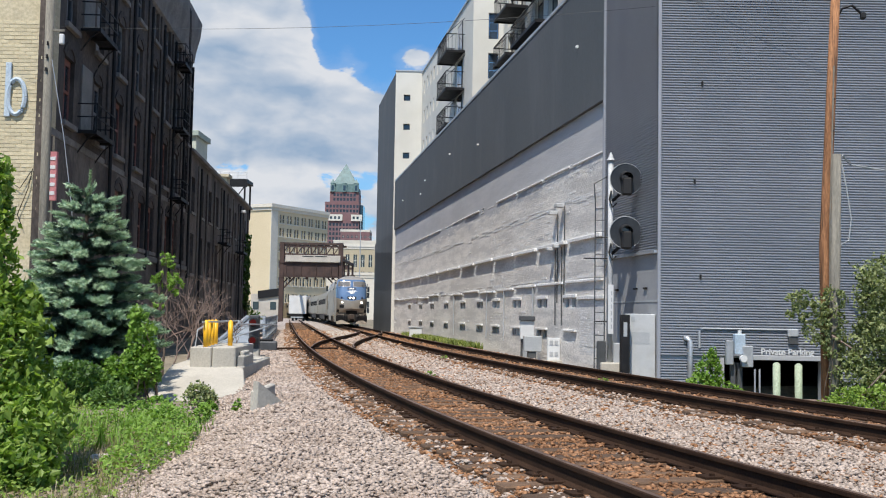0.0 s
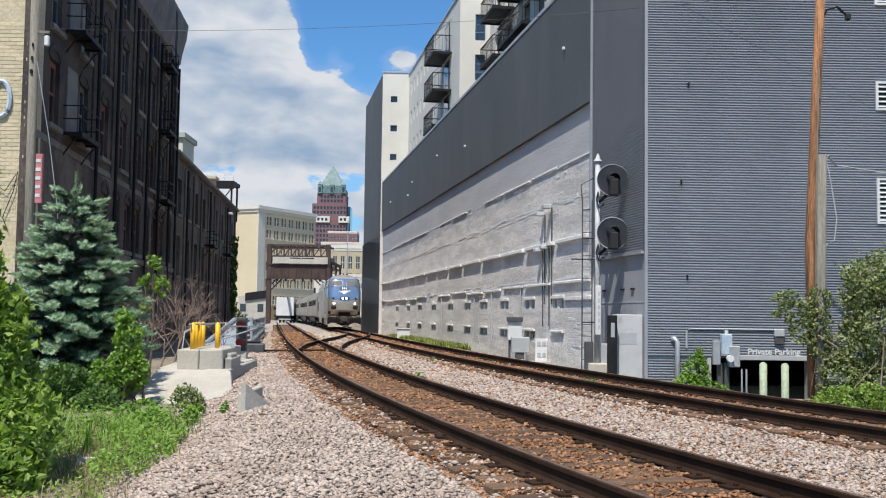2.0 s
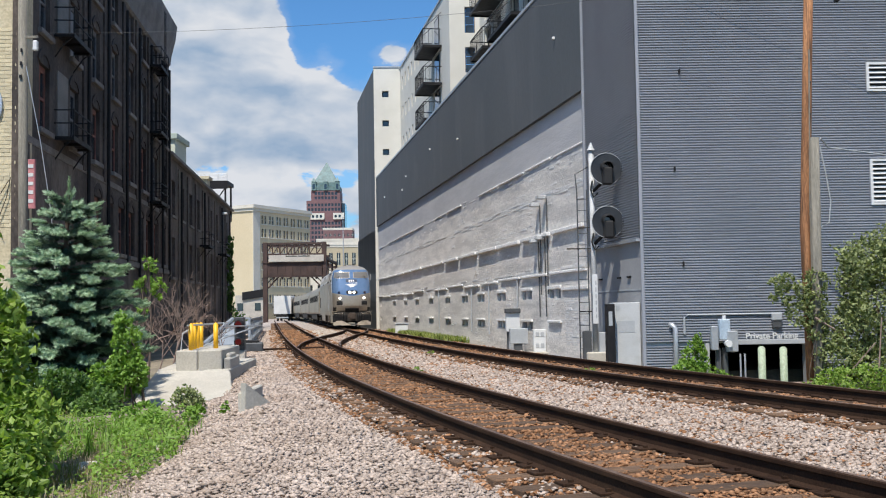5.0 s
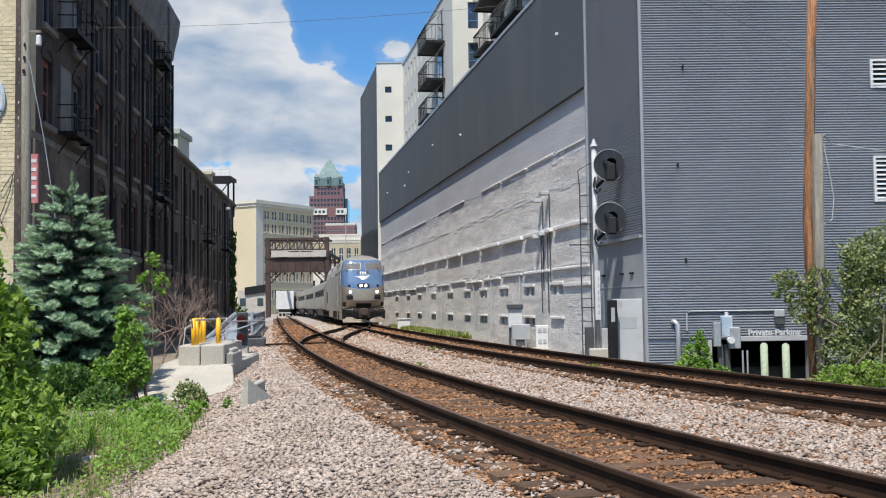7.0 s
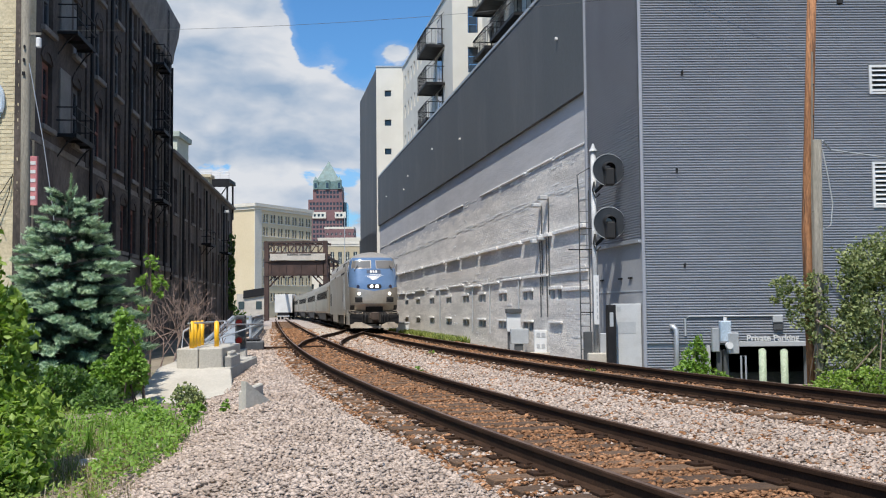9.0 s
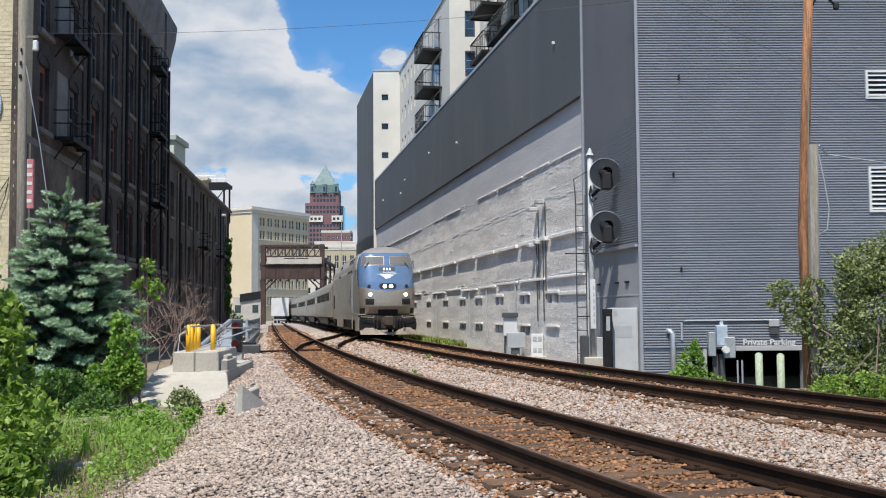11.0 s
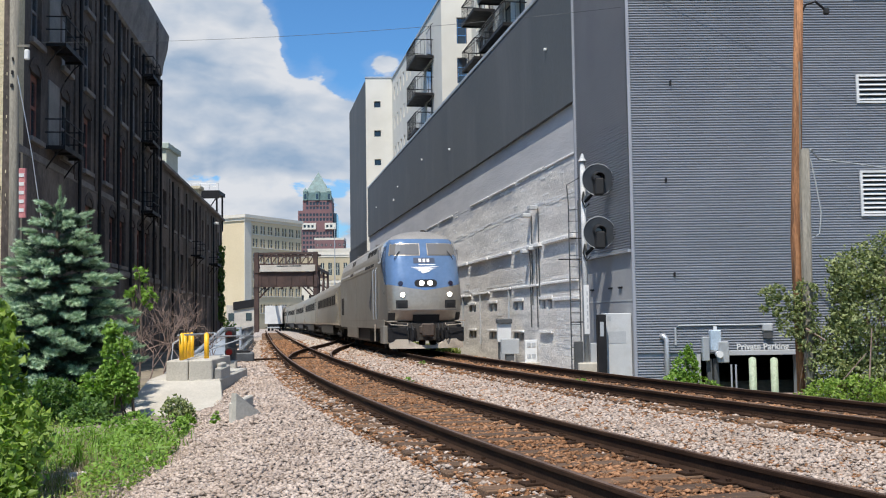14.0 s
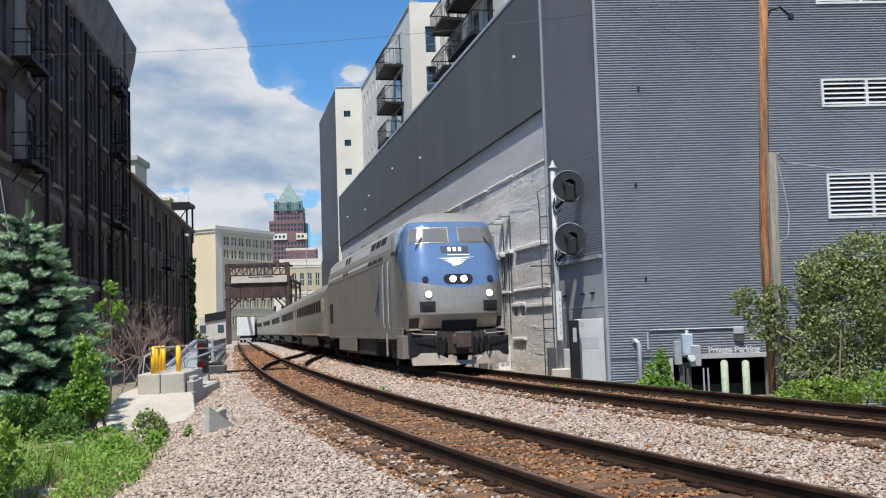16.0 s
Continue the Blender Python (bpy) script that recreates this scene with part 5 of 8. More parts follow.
def build_loco():
    e = thing("locomotive", None, "silver and blue diesel passenger locomotive with lit headlights", "locomotive")
    # nose shell in bands: silver chin, blue face, silver brow
    zs = [1.2, 1.25, 1.58, 1.62, 1.9, 2.12, 2.32, 2.5, 2.7, 2.9, 3.1, 3.4, 3.7, 3.9, 4.05, 4.22, 4.29, 4.43, 4.51, 4.58, 4.62, 4.65]
    us = [-1, -0.985, -0.96, -0.92, -0.86] + [-0.8 + i / 10 for i in range(17)] + [0.86, 0.92, 0.96, 0.985, 1]

    def row(z, blue_from=None):
        lift = 0.24 * max(0, 1 - abs(z - 2.32) / 0.75)
        pts = []
        for u in us:
            zz = z + lift * abs(u) ** 1.15
            pts.append(nose(u, min(zz, 4.65)))
        zz = min(z + lift, 4.65)
        cut = pts[0].x - 0.10 - 0.95 * max(0, min(zz, 4.27) - 2.45) ** 0.62
        wb = interp(BODY, zz)
        wc = interp(HALF, zz)
        t = min(1, (pts[0].x - cut) / 1.6)
        mid = wc + (wb - wc) * t
        return [Vector((7.4, -wb, zz)), Vector((cut, -mid, zz)), *pts, Vector((cut, mid, zz)), Vector((7.4, wb, zz))]

    rows = [row(z) for z in zs]
    n = len(rows[0])
    chin, brow = zs.index(2.32), zs.index(4.29)
    groups = {"nose_chin": [], "nose_face": [], "nose_brow": []}
    for j in range(len(zs) - 1):
        for i in range(n - 1):
            f = (j * n + i, j * n + i + 1, (j + 1) * n + i + 1, (j + 1) * n + i)
            edge = i in (0, n - 2)
            key = "nose_chin" if j < chin or (edge and j < brow) else ("nose_face" if j < brow else "nose_brow")
            groups[key].append(f)
    flat = [v for r in rows for v in r]
    for key, mat, lab in (("nose_chin", M["silver"], ""), ("nose_face", M["loco_blue"], "glossy blue nose"), ("nose_brow", M["roof_grey"], "silver grey cab roof")):
        used = sorted({i for f in groups[key] for i in f})
        idx = {i: k for k, i in enumerate(used)}
        ob = part_np(key, [flat[i] for i in used], [tuple(idx[i] for i in f) for f in groups[key]], mat, e, lab)
        ob.data.polygons.foreach_set("use_smooth", [True] * len(ob.data.polygons))
    # windscreens, wipers, number board, flying-ribbon decal
    for s in (-1, 1):
        scr = thing("windscreen", None, parent=e)
        a, b = sorted((s * 0.10, s * 0.93))
        patch("frame", a, b, 3.64, 4.11, M["silver"], scr, 0.012, label="bright metal window frame")
        a, b = sorted((s * 0.125, s * 0.905))
        patch("pane", a, b, 3.67, 4.08, M["screen"], scr, 0.022, label="windscreen glass with reflected sky put into its grey")
        p, q = nose(s * 0.80, 3.48, 0.05), nose(s * 0.74, 3.62, 0.06)
        part("wiper", bar([p, q, nose(s * 0.66, 3.80, 0.06)], 0.016, 5), M["black"], scr)
    patch("number_board", -0.29, 0.29, 3.34, 3.55, M["dark_decal"], e, 0.010, label="dark number board")
    for k in range(3):
        patch("number_bar", -0.15 + k * 0.11, -0.08 + k * 0.11, 3.38, 3.51, M["decal"], e, 0.02, 1, 1)
    for k in range(4):
        w = 0.10 + 0.09 * k
        bm = bmesh.new()
        zc = 2.97 + 0.060 * k
        pts = [nose(u, z, 0.008) for u, z in ((-0.02 - w, zc + 0.045), (-0.06, zc - 0.02), (0.10 + 0.03 * k, zc + 0.03), (0.04 + w, zc + 0.075), (0.0, zc + 0.055))]
        bm.faces.new([bm.verts.new(p) for p in pts])
        r = bmesh.ops.extrude_face_region(bm, geom=bm.faces[:])
        for v in r["geom"]:
            if isinstance(v, bmesh.types.BMVert):
                v.co.x += 0.006
        part("ribbon_decal", bm, M["decal"], e, "white ribbon-shaped decal")
    patch("maker_bar", -0.16, 0.30, 3.27, 3.30, M["decal"], e, 0.010, 4, 1)
    # lamps
    bm = bmesh.new()
    rim = [nose(0.20 * sx + 0.10 * math.cos(a), 2.58 + 0.135 * math.sin(a), 0.025) for sx, a0 in ((1, -math.pi / 2), (-1, math.pi / 2)) for a in [a0 + math.pi * q / 8 for q in range(9)]]
    front = [bm.verts.new(p) for p in rim]
    back = [bm.verts.new(p - Vector((0.08, 0, 0))) for p in rim]
    bm.faces.new(front)
    for q in range(len(rim)):
        r = (q + 1) % len(rim)
        bm.faces.new((front[q], back[q], back[r], front[r]))
    part("headlight_housing", bm, M["black_steel"], e, "black rounded headlight housing")
    for u in (-0.11, 0.11):
        lamp_on(e, u, 2.58, 0.095, "headlight", M["head_light"])
    for u in (-0.80, 0.80):
        lamp_on(e, u * 0.83, 2.58, 0.075, "marker_light", M["lens"], M["dark_decal"])
        lamp_on(e, u * 0.78, 2.16, 0.09, "ditch_light", M["head_light"], M["silver"], 1.2)
        a, b = sorted((u * 0.62, u * 1.0))
        # black patch on the skin: the hollow's shade as colour
        hatch = patch("step_recess", a, b, 1.66, 1.96, M["black"], e, 0.012)
        patch("recess_lens", a + 0.05, b - 0.05, 1.70, 1.84, M["black_steel"], hatch, 0.03)
    patch("sill_line", -0.98, 0.98, 1.585, 1.615, M["roof_grey"], e, 0.02, 12, 1)
    # pocket and corner hollows are black patches too, their shade painted on
    patch("coupler_pocket", -0.36, 0.36, 1.12, 1.42, M["black"], e, 0.03)
    for s in (-1, 1):
        a, b = sorted((s * 0.82, s * 0.98))
        patch("corner_recess", a, b, 1.22, 1.5, M["black"], e, 0.012)
    # front running gear: buffer beam, coupler, hoses, pilot
    part("buffer_beam", boxes((9.3, 10.25, -1.35, 1.35, 0.45, 1.15), bevel=0.04), M["under"], e)
    bm = boxes((10.2, 10.75, -0.16, 0.16, 0.72, 1.0), (10.6, 11.0, -0.24, 0.22, 0.62, 1.10), (10.75, 10.95, -0.34, -0.2, 0.70, 1.02), bevel=0.05)
    part("coupler", bm, M["coupler"], e, "rusty steel coupler")
    for y in (-0.75, -0.55, 0.45, 0.6, 0.8):
        part("hose", bar([(10.35, y, 1.08), (10.62, y * 0.97, 0.85), (10.60, y * 0.93, 0.55), (10.45, y * 0.9, 0.45)], 0.03, 6), M["black"], e)
    for s in (-1, 1):
        part("hand_rail", bar([(10.42, s * 0.70, 1.10), (10.55, s * 0.72, 1.02), (10.50, s * 1.32, 1.06), (10.35, s * 1.38, 1.10)], 0.02, 6), M["plow"], e)
        part("foot_step", boxes((9.9, 10.45, s * 1.28 - 0.18, s * 1.28 + 0.18, 1.16, 1.20)), M["plow"], e)
        bm = bmesh.new()
        ys = sorted((s * 0.38, s * 1.42))
        box(bm, 10.25, 10.36, ys[0], ys[1], 0.42, 0.95, 0.02)
        part("pilot_flank", bm, M["black_steel"], e)
    bm = bmesh.new()
    prof = [(-1.42, 10.28), (-0.75, 10.48), (-0.28, 10.62), (0.28, 10.62), (0.75, 10.48), (1.42, 10.28)]
    top = [bm.verts.new((x, y, 0.52 if abs(y) > 0.5 else 0.30)) for y, x in prof]
    bot = [bm.verts.new((x + 0.10, y * 0.96, 0.18)) for y, x in prof]
    tb = [bm.verts.new((x - 0.06, y, 0.52 if abs(y) > 0.5 else 0.30)) for y, x in prof]
    bb = [bm.verts.new((x + 0.04, y * 0.96, 0.18)) for y, x in prof]
    for i in range(5):
        bm.faces.new((bot[i], bot[i + 1], top[i + 1], top[i]))
        bm.faces.new((bb[i + 1], bb[i], tb[i], tb[i + 1]))
        bm.faces.new((top[i], top[i + 1], tb[i + 1], tb[i]))
        bm.faces.new((bb[i], bb[i + 1], bot[i + 1], bot[i]))
    part("pilot", bm, M["plow"], e, "dusty tan pilot plate")
    # body
    sec = [(-w, z) for z, w in BODY] + [(w, z) for z, w in reversed(BODY)]
    verts = [(x, y, z) for x in (7.4, -10.4) for y, z in sec]
    k = len(sec)
    body = part_np("body", verts, [(i, (i + 1) % k, k + (i + 1) % k, k + i) for i in range(k)] + [tuple(range(k))[::-1], tuple(range(k, 2 * k))], M["silver"], e)
    part("sill", boxes((-10.4, 9.2, -1.435, -1.39, 0.92, 1.24), (-10.4, 9.2, 1.39, 1.435, 0.92, 1.24), bevel=0.008), M["silver"], e)
    for s in (-1, 1):
        y = lambda d: tuple(sorted((s * 1.44, s * (1.44 + d))))
        # cab door with grab irons
        door = part("cab_door", boxes((6.55, 7.25, *y(0.012), 1.3, 3.35)), M["silver"], e)
        for x in (6.42, 7.38):
            part("grab_iron", bar([(x, s * 1.48, 1.25), (x, s * 1.52, 1.4), (x, s * 1.52, 3.2), (x, s * 1.48, 3.3)], 0.018, 5), M["galv"], door)
        slope = lambda z: interp(BODY, z)

        def strip(x0, x1, z0, z1, mat, name, d=0.012):
            vs, q = [], s
            for x in (x0, x1):
                for z in (z0, z1):
                    for dd in (d, -0.02):
                        vs.append((x, q * (slope(z) + dd), z))
            return part_np(name, vs, [(0, 4, 6, 2), (1, 3, 7, 5), (0, 2, 3, 1), (4, 5, 7, 6), (0, 1, 5, 4), (2, 6, 7, 3)], mat, e)

        strip(7.5, 8.3, 3.45, 4.12, M["glass"], "cab_side_window")
        for x in (5.9, 4.75, 3.6):
            strip(x - 0.95, x, 3.44, 4.20, M["black"], "roof_grille")
        for x in (-3.0, -3.9):
            strip(x - 0.55, x, 3.44, 4.19, M["black"], "roof_grille")
        strip(-10.3, -4.6, 3.50, 4.18, M["roof_pale"], "radiator_shutter")
        strip(-2.9, 2.5, 3.50, 4.18, M["roof_pale"], "radiator_shutter")
        for x in (-6.4, -1.2, 5.6):
            part("panel_seam", boxes((x - 0.008, x + 0.008, *y(0.004), 1.28, 3.32)), M["roof_grey"], e)
        part("belt_rail", boxes((-10.4, 6.4, *y(0.010), 3.34, 3.38)), M["silver"], e)
        for x in (-9.3, -8.9, -8.5):
            part("intake_grille", boxes((x - 0.15, x + 0.15, *y(0.02), 1.55, 2.45)), M["black"], e)
        # arrowhead of three curved blades beside the cab door
        for i in range(3):
            bm = bmesh.new()
            lean, foot = 0.55 + 0.30 * i, 1.62 + 0.10 * i
            left = [(5.3 - lean * (1 - q / 6) ** 1.6 - 0.10 * math.sin(math.pi * q / 6), foot + (3.0 - foot) * q / 6) for q in range(7)]
            right = [(xx + 0.17 * (1 - q / 6) + 0.03, zz) for q, (xx, zz) in enumerate(left)]
            a = [bm.verts.new((xx, s * 1.447, zz)) for xx, zz in left]
            b = [bm.verts.new((xx, s * 1.447, zz)) for xx, zz in right]
            for q in range(6):
                bm.faces.new((a[q], b[q], b[q + 1], a[q + 1]))
            part("side_decal", bm, M["dark_decal"], e, "dark curved blade decal")
        part("side_tank_panel", boxes((-6.2, -0.8, *y(-0.06), 0.42, 1.0), bevel=0.03), M["silver"], e)
        part("step_well", boxes((8.6, 9.6, s * 1.40 - 0.1, s * 1.40 + 0.1, 0.35, 1.02), bevel=0.02), M["silver"], e)
        part("grab_iron", bar([(6.9, s * 1.5, 1.1), (6.9, s * 1.50, 0.8), (6.9, s * 1.5, 0.4)], 0.03, 5), M["plow"], e)
        part("mirror", boxes((8.35, 8.75, s * 1.52 - 0.03, s * 1.52 + 0.03, 3.5, 3.95), bevel=0.01), M["roof_grey"], e)
    part("fuel_tank", boxes((-4.9, 3.2, -1.3, 1.3, 0.30, 1.0), bevel=0.08), M["under"], e)
    part("underframe", boxes((-10.2, 9.4, -1.25, 1.25, 0.8, 1.1)), M["under"], e)
    for x in (6.2, 7.2, 8.0):
        part("horn", boxes((x - 0.12, x + 0.12, -0.1 + 0.3 * (x - 7), 0.1 + 0.3 * (x - 7), 4.60, 4.76), bevel=0.02), M["under"], e)
    for x in (-8, -4, 0.5):
        bm = bmesh.new()
        disc(bm, (x, 0, 4.66), (0, 0, 1), 0.7, 0.14, 20)
        part("roof_fan", bm, M["roof_grey"], e)
    bogie(e, 6.1, 2, 2.74, wheels)
    bogie(e, -7.0, 2, 2.74, wheels)
    return e


M["coach_glass"] = material("tinted_coach_glass", (0.018, 0.018, 0.018), (0.028, 0.027, 0.026), 0.4, 0.7, 0.0, bump=0, spec=0.05)
M["coupler"] = material("rusty_coupler", (0.055, 0.042, 0.034), (0.10, 0.075, 0.06), 3, 0.7, 0.3, bump=0.2)
M["roof_pale"] = material("pale_roof_panel", (0.50, 0.50, 0.50), (0.58, 0.58, 0.57), 0.8, 0.4, 0.3, bump=0.05)


def build_coach(wheel_list):
    c = thing("coach", None, "fluted stainless steel passenger coach with dark windows", "railway coach", "coaches of the train")
    L = 12.75
    sec = [(1.44, 0.98), (1.515, 1.12), (1.53, 2.0), (1.525, 2.95), (1.45, 3.25), (1.25, 3.55), (0.8, 3.78), (0.3, 3.87)]
    ring = [(y, z) for y, z in sec] + [(-y, z) for y, z in reversed(sec)]
    verts = [(x, y, z) for x in (L, -L) for y, z in ring]
    k = len(ring)
    part_np("body", verts, [(i, (i + 1) % k, k + (i + 1) % k, k + i)[::-1] for i in range(k)] + [tuple(range(k)), tuple(range(k, 2 * k))[::-1]], M["stainless"], c)
    for s in (-1, 1):
        y = lambda a, b: tuple(sorted((s * a, s * b)))
        bm = bmesh.new()
        for i in range(6):
            z = 1.18 + i * 0.13
            box(bm, -L + 1.6, L - 1.6, *y(1.515, 1.545), z, z + 0.07)
        for i in range(3):
            z = 2.98 + i * 0.07
            box(bm, -L, L, *y(1.475 - i * 0.02, 1.525 - i * 0.02), z, z + 0.035)
        tagged(part("fluting", bm, M["stainless"], c), kind="stuff")
        band = part("window_band", boxes((-L + 2.2, L - 2.2, *y(1.52, 1.542), 2.12, 2.86)), M["silver_dim"], c)
        for i in range(12):
            x = -9.3 + i * 1.69
            part("pane", boxes((x - 0.66, x + 0.66, *y(1.542, 1.550), 2.2, 2.78), bevel=0.004), M["coach_glass"], band)
        for x in (-L + 1.1, L - 1.1):
            d = part("door", boxes((x - 0.42, x + 0.42, *y(1.51, 1.542), 1.12, 3.05)), M["silver_dim"], c)
            part("pane", boxes((x - 0.2, x + 0.2, *y(1.542, 1.55), 2.2, 2.85)), M["glass"], d)
            part("step", boxes((x - 0.4, x + 0.4, *y(1.3, 1.5), 0.45, 0.55)), M["under"], c)
        part("skirt", boxes((-6.5, 6.5, *y(1.40, 1.46), 0.45, 1.0)), M["under"], c)
        for x in (-5.5, -3.6, -1.2, 1.4, 3.2, 5.2):
            part("under_box", boxes((x - 0.6, x + 0.6, *y(0.9, 1.38), 0.35, 0.98), bevel=0.02), M["under"], c)
    part("underframe", boxes((-L, L, -1.3, 1.3, 0.8, 1.0)), M["under"], c)
    for x in (-L - 0.13, L + 0.13):
        part("diaphragm", boxes((x - 0.14, x + 0.14, -0.6, 0.6, 1.0, 3.3), bevel=0.03), M["black"], c)
    for x in (-7, -2.5, 2.5, 7):
        part("roof_vent", boxes((x - 0.5, x + 0.5, -0.35, 0.35, 3.84, 3.97), bevel=0.03), M["roof_grey"], c)
    bogie(c, 9.0, 2, 2.6, wheel_list, 0.457, 0.5)
    bogie(c, -9.0, 2, 2.6, wheel_list, 0.457, 0.5)
    return c


M["silver_dim"] = material("dull_silver_band", (0.30, 0.26, 0.205), (0.37, 0.32, 0.255), 0.8, 0.45, 0.4, bump=0.04)


def front_y(t):
    """Where the nose is along the far track."""
    return 94.8 - 3.678 * t - 0.025 * t * t - 0.55 * max(0.0, (t - 10.0) / 6.0) ** 2


def along(y, dist):
    """The place dist metres behind y along the far track."""
    steps = max(1, int(dist / 0.5))
    for _ in range(steps):
        y += dist / steps / math.sqrt(1 + far_s(y) ** 2)
    return y


def car_pose(t, gap, length):
    """Pose of a car whose front is gap metres behind the train's nose; local +x is forward."""
    ya, yb = along(front_y(t), gap + length * 0.2), along(front_y(t), gap + length * 0.8)
    a, b = Vector((far_x(ya), ya, 0)), Vector((far_x(yb), yb, 0))
    mid, d = (a + b) / 2, (a - b)
    return pose(mid.x, mid.y, 0, 0, 0, math.degrees(math.atan2(d.y, d.x)))


loco = build_loco()
cars = [(loco, 0.0, 21.0)]
first = build_coach(wheels)
COACHES = 6
for i in range(COACHES):
    c = first if i == 0 else copy_thing(first, Matrix.Identity(4))
    if i:
        for o in c.children_recursive:
            if o.name.startswith("wheelset"):
                wheels.append((o, o.matrix_basis.translation.x, 0.457))
    cars.append((c, 21.4 + i * 25.95, 25.7))

# ================= trackside things =================
def build_signal():
    s = tagged(thing("railway_signal", pose(4.78, 29.4, 0)), "tall white signal mast with two round black signal heads", "railway signal")
    part("base", boxes((-0.28, 0.28, -0.28, 0.28, -0.75, -0.05), bevel=0.03), M["concrete"], s, "pale concrete foot")
    part("mast", bar([(0, 0, -0.1), (0, 0, 5.75)], 0.075, 14), M["mast"], s, smooth=True)
    bm = bmesh.new()
    tube(bm, [(0, 0, 5.72), (0, 0, 5.80), (0, 0, 5.95)], 0.13, 12, True, 0.02)
    part("finial", bm, M["mast"], s)
    for z in (5.13, 3.62):
        h = thing("signal_head", Matrix.Translation((0.36, -0.40, z)), "round black target with hooded lamp", parent=s)
        bm = bmesh.new()
        disc(bm, (0, 0, 0), (0.05, 1, 0), 0.45, 0.03, 36)
        part("target", bm, M["target"], h)
        bm = bmesh.new()
        tube(bm, [(0.45 * math.cos(a), -0.02, 0.45 * math.sin(a)) for a in [2 * math.pi * i / 36 for i in range(37)]], 0.012, 5)
        part("target_rim", bm, M["box_grey"], h)
        bm = bmesh.new()
        n, r = 14, 0.18
        out = []
        for y, k in ((0.0, 1.0), (-0.34, 0.92)):
            out.append([bm.verts.new((r * k * math.cos(a), y, 0.06 + r * k * math.sin(a) - (0.05 if y else 0))) for a in [math.pi * (-0.15 + 1.3 * i / n) for i in range(n + 1)]])
            out.append([bm.verts.new((r * k * 0.9 * math.cos(a), y, 0.06 + r * k * 0.9 * math.sin(a) - (0.05 if y else 0))) for a in [math.pi * (-0.15 + 1.3 * i / n) for i in range(n + 1)]])
        o0, i0, o1, i1 = out
        for i in range(n):
            bm.faces.new((o0[i], o0[i + 1], o1[i + 1], o1[i]))
            bm.faces.new((i0[i + 1], i0[i], i1[i], i1[i + 1]))
            bm.faces.new((o1[i], o1[i + 1], i1[i + 1], i1[i]))
        part("hood", bm, M["black"], h)
        part("lamp_case", boxes((-0.14, 0.14, -0.30, -0.03, -0.47, 0.02), bevel=0.04), M["black"], h)
        bm = bmesh.new()
        disc(bm, (0, -0.03, 0.05), (0, 1, 0), 0.11, 0.03, 18)
        part("lens", bm, M["lens"], h)
        part("bracket", bar([(-0.36, 0.40, -0.62), (-0.25, 0.30, -0.52), (-0.05, 0.06, -0.30)], 0.05, 8), M["black_steel"], h)
        part("cable_loop", bar([(-0.36, 0.30, -0.3), (-0.42, 0.26, -0.55), (-0.34, 0.22, -0.78), (-0.22, 0.20, -0.66)], 0.025, 6), M["black"], h)
    part("ladder_stile", bar([(-0.42, 0.10, -0.6), (-0.42, 0.10, 4.5), (-0.46, 0.1, 5.05), (-0.1, 0.02, 5.25)], 0.02, 6), M["box_dark"], s)
    part("ladder_stile", bar([(-0.14, 0.10, -0.6), (-0.14, 0.10, 4.6)], 0.02, 6), M["box_dark"], s)
    for i in range(15):
        part("rung", boxes((-0.42, -0.14, 0.088, 0.112, -0.3 + i * 0.33, -0.28 + i * 0.33)), M["box_dark"], s)
    for z in (1.1, 2.9, 3.5):
        part("ladder_stay", bar([(-0.75 if z > 2.8 and z < 3 else -0.42, 0.1, z), (0, 0.02, z)], 0.02, 6), M["black_steel"], s)
    plate = part("mast_plate", boxes((-0.07, 0.08, -0.12, -0.095, 0.75, 2.15), bevel=0.004), M["box_white"], s, "white plate with dark bars")
    for i in range(6):
        part("plate_bar", boxes((0.01, 0.045, -0.126, -0.1215, 0.9 + i * 0.19, 1.02 + i * 0.19)), M["box_grey"], plate)
    part("junction_box", boxes((-0.36, -0.12, -0.1, 0.1, -0.5, 0.55), bevel=0.015), M["box_dark"], s)
    part("junction_box", boxes((0.10, 0.32, -0.1, 0.1, -0.45, 0.5), bevel=0.015), M["box_grey"], s)
    return s


M["target"] = material("signal_black", (0.016, 0.017, 0.02), (0.028, 0.030, 0.034), 3, 0.42, bump=0.02)
railway_signal = build_signal()

M["cabinet_paint"] = material("pale_cabinet_paint", (0.44, 0.45, 0.45), (0.52, 0.53, 0.53), 1.0, 0.5, bump=0.04, fine=30, fine_amount=0.06, stains=(0.36, 0.35, 0.33), stain_scale=1.5)
# relay cabinet against the panel by the corner, its door open
m = Matrix.Translation((5.02, 27.85, 0))
cabinet = tagged(thing("relay_cabinet", m), "pale grey relay cabinet with its dark door standing open", "equipment cabinet")
part("body", boxes((0.0, 0.74, 0.0, 0.5, -0.42, 1.33), bevel=0.015), M["cabinet_paint"], cabinet)
part("patch", boxes((0.10, 0.58, -0.006, -0.001, 0.52, 0.84), bevel=0.001), M["box_grey"], cabinet, "grey painted-over patch")
part("notice", boxes((0.08, 0.18, -0.006, -0.001, 1.12, 1.25)), M["box_grey"], cabinet)
door = part("door", boxes((-0.23, -0.01, -0.34, -0.02, -0.38, 1.30), bevel=0.01), M["black_steel"], cabinet)
part("door_label", boxes((-0.18, -0.08, -0.346, -0.341, 0.72, 1.1)), M["box_grey"], door)
for x in (0.02, 0.60):
    part("foot", boxes((x, x + 0.1, 0.05, 0.5, -0.75, -0.42)), M["box_dark"], cabinet)

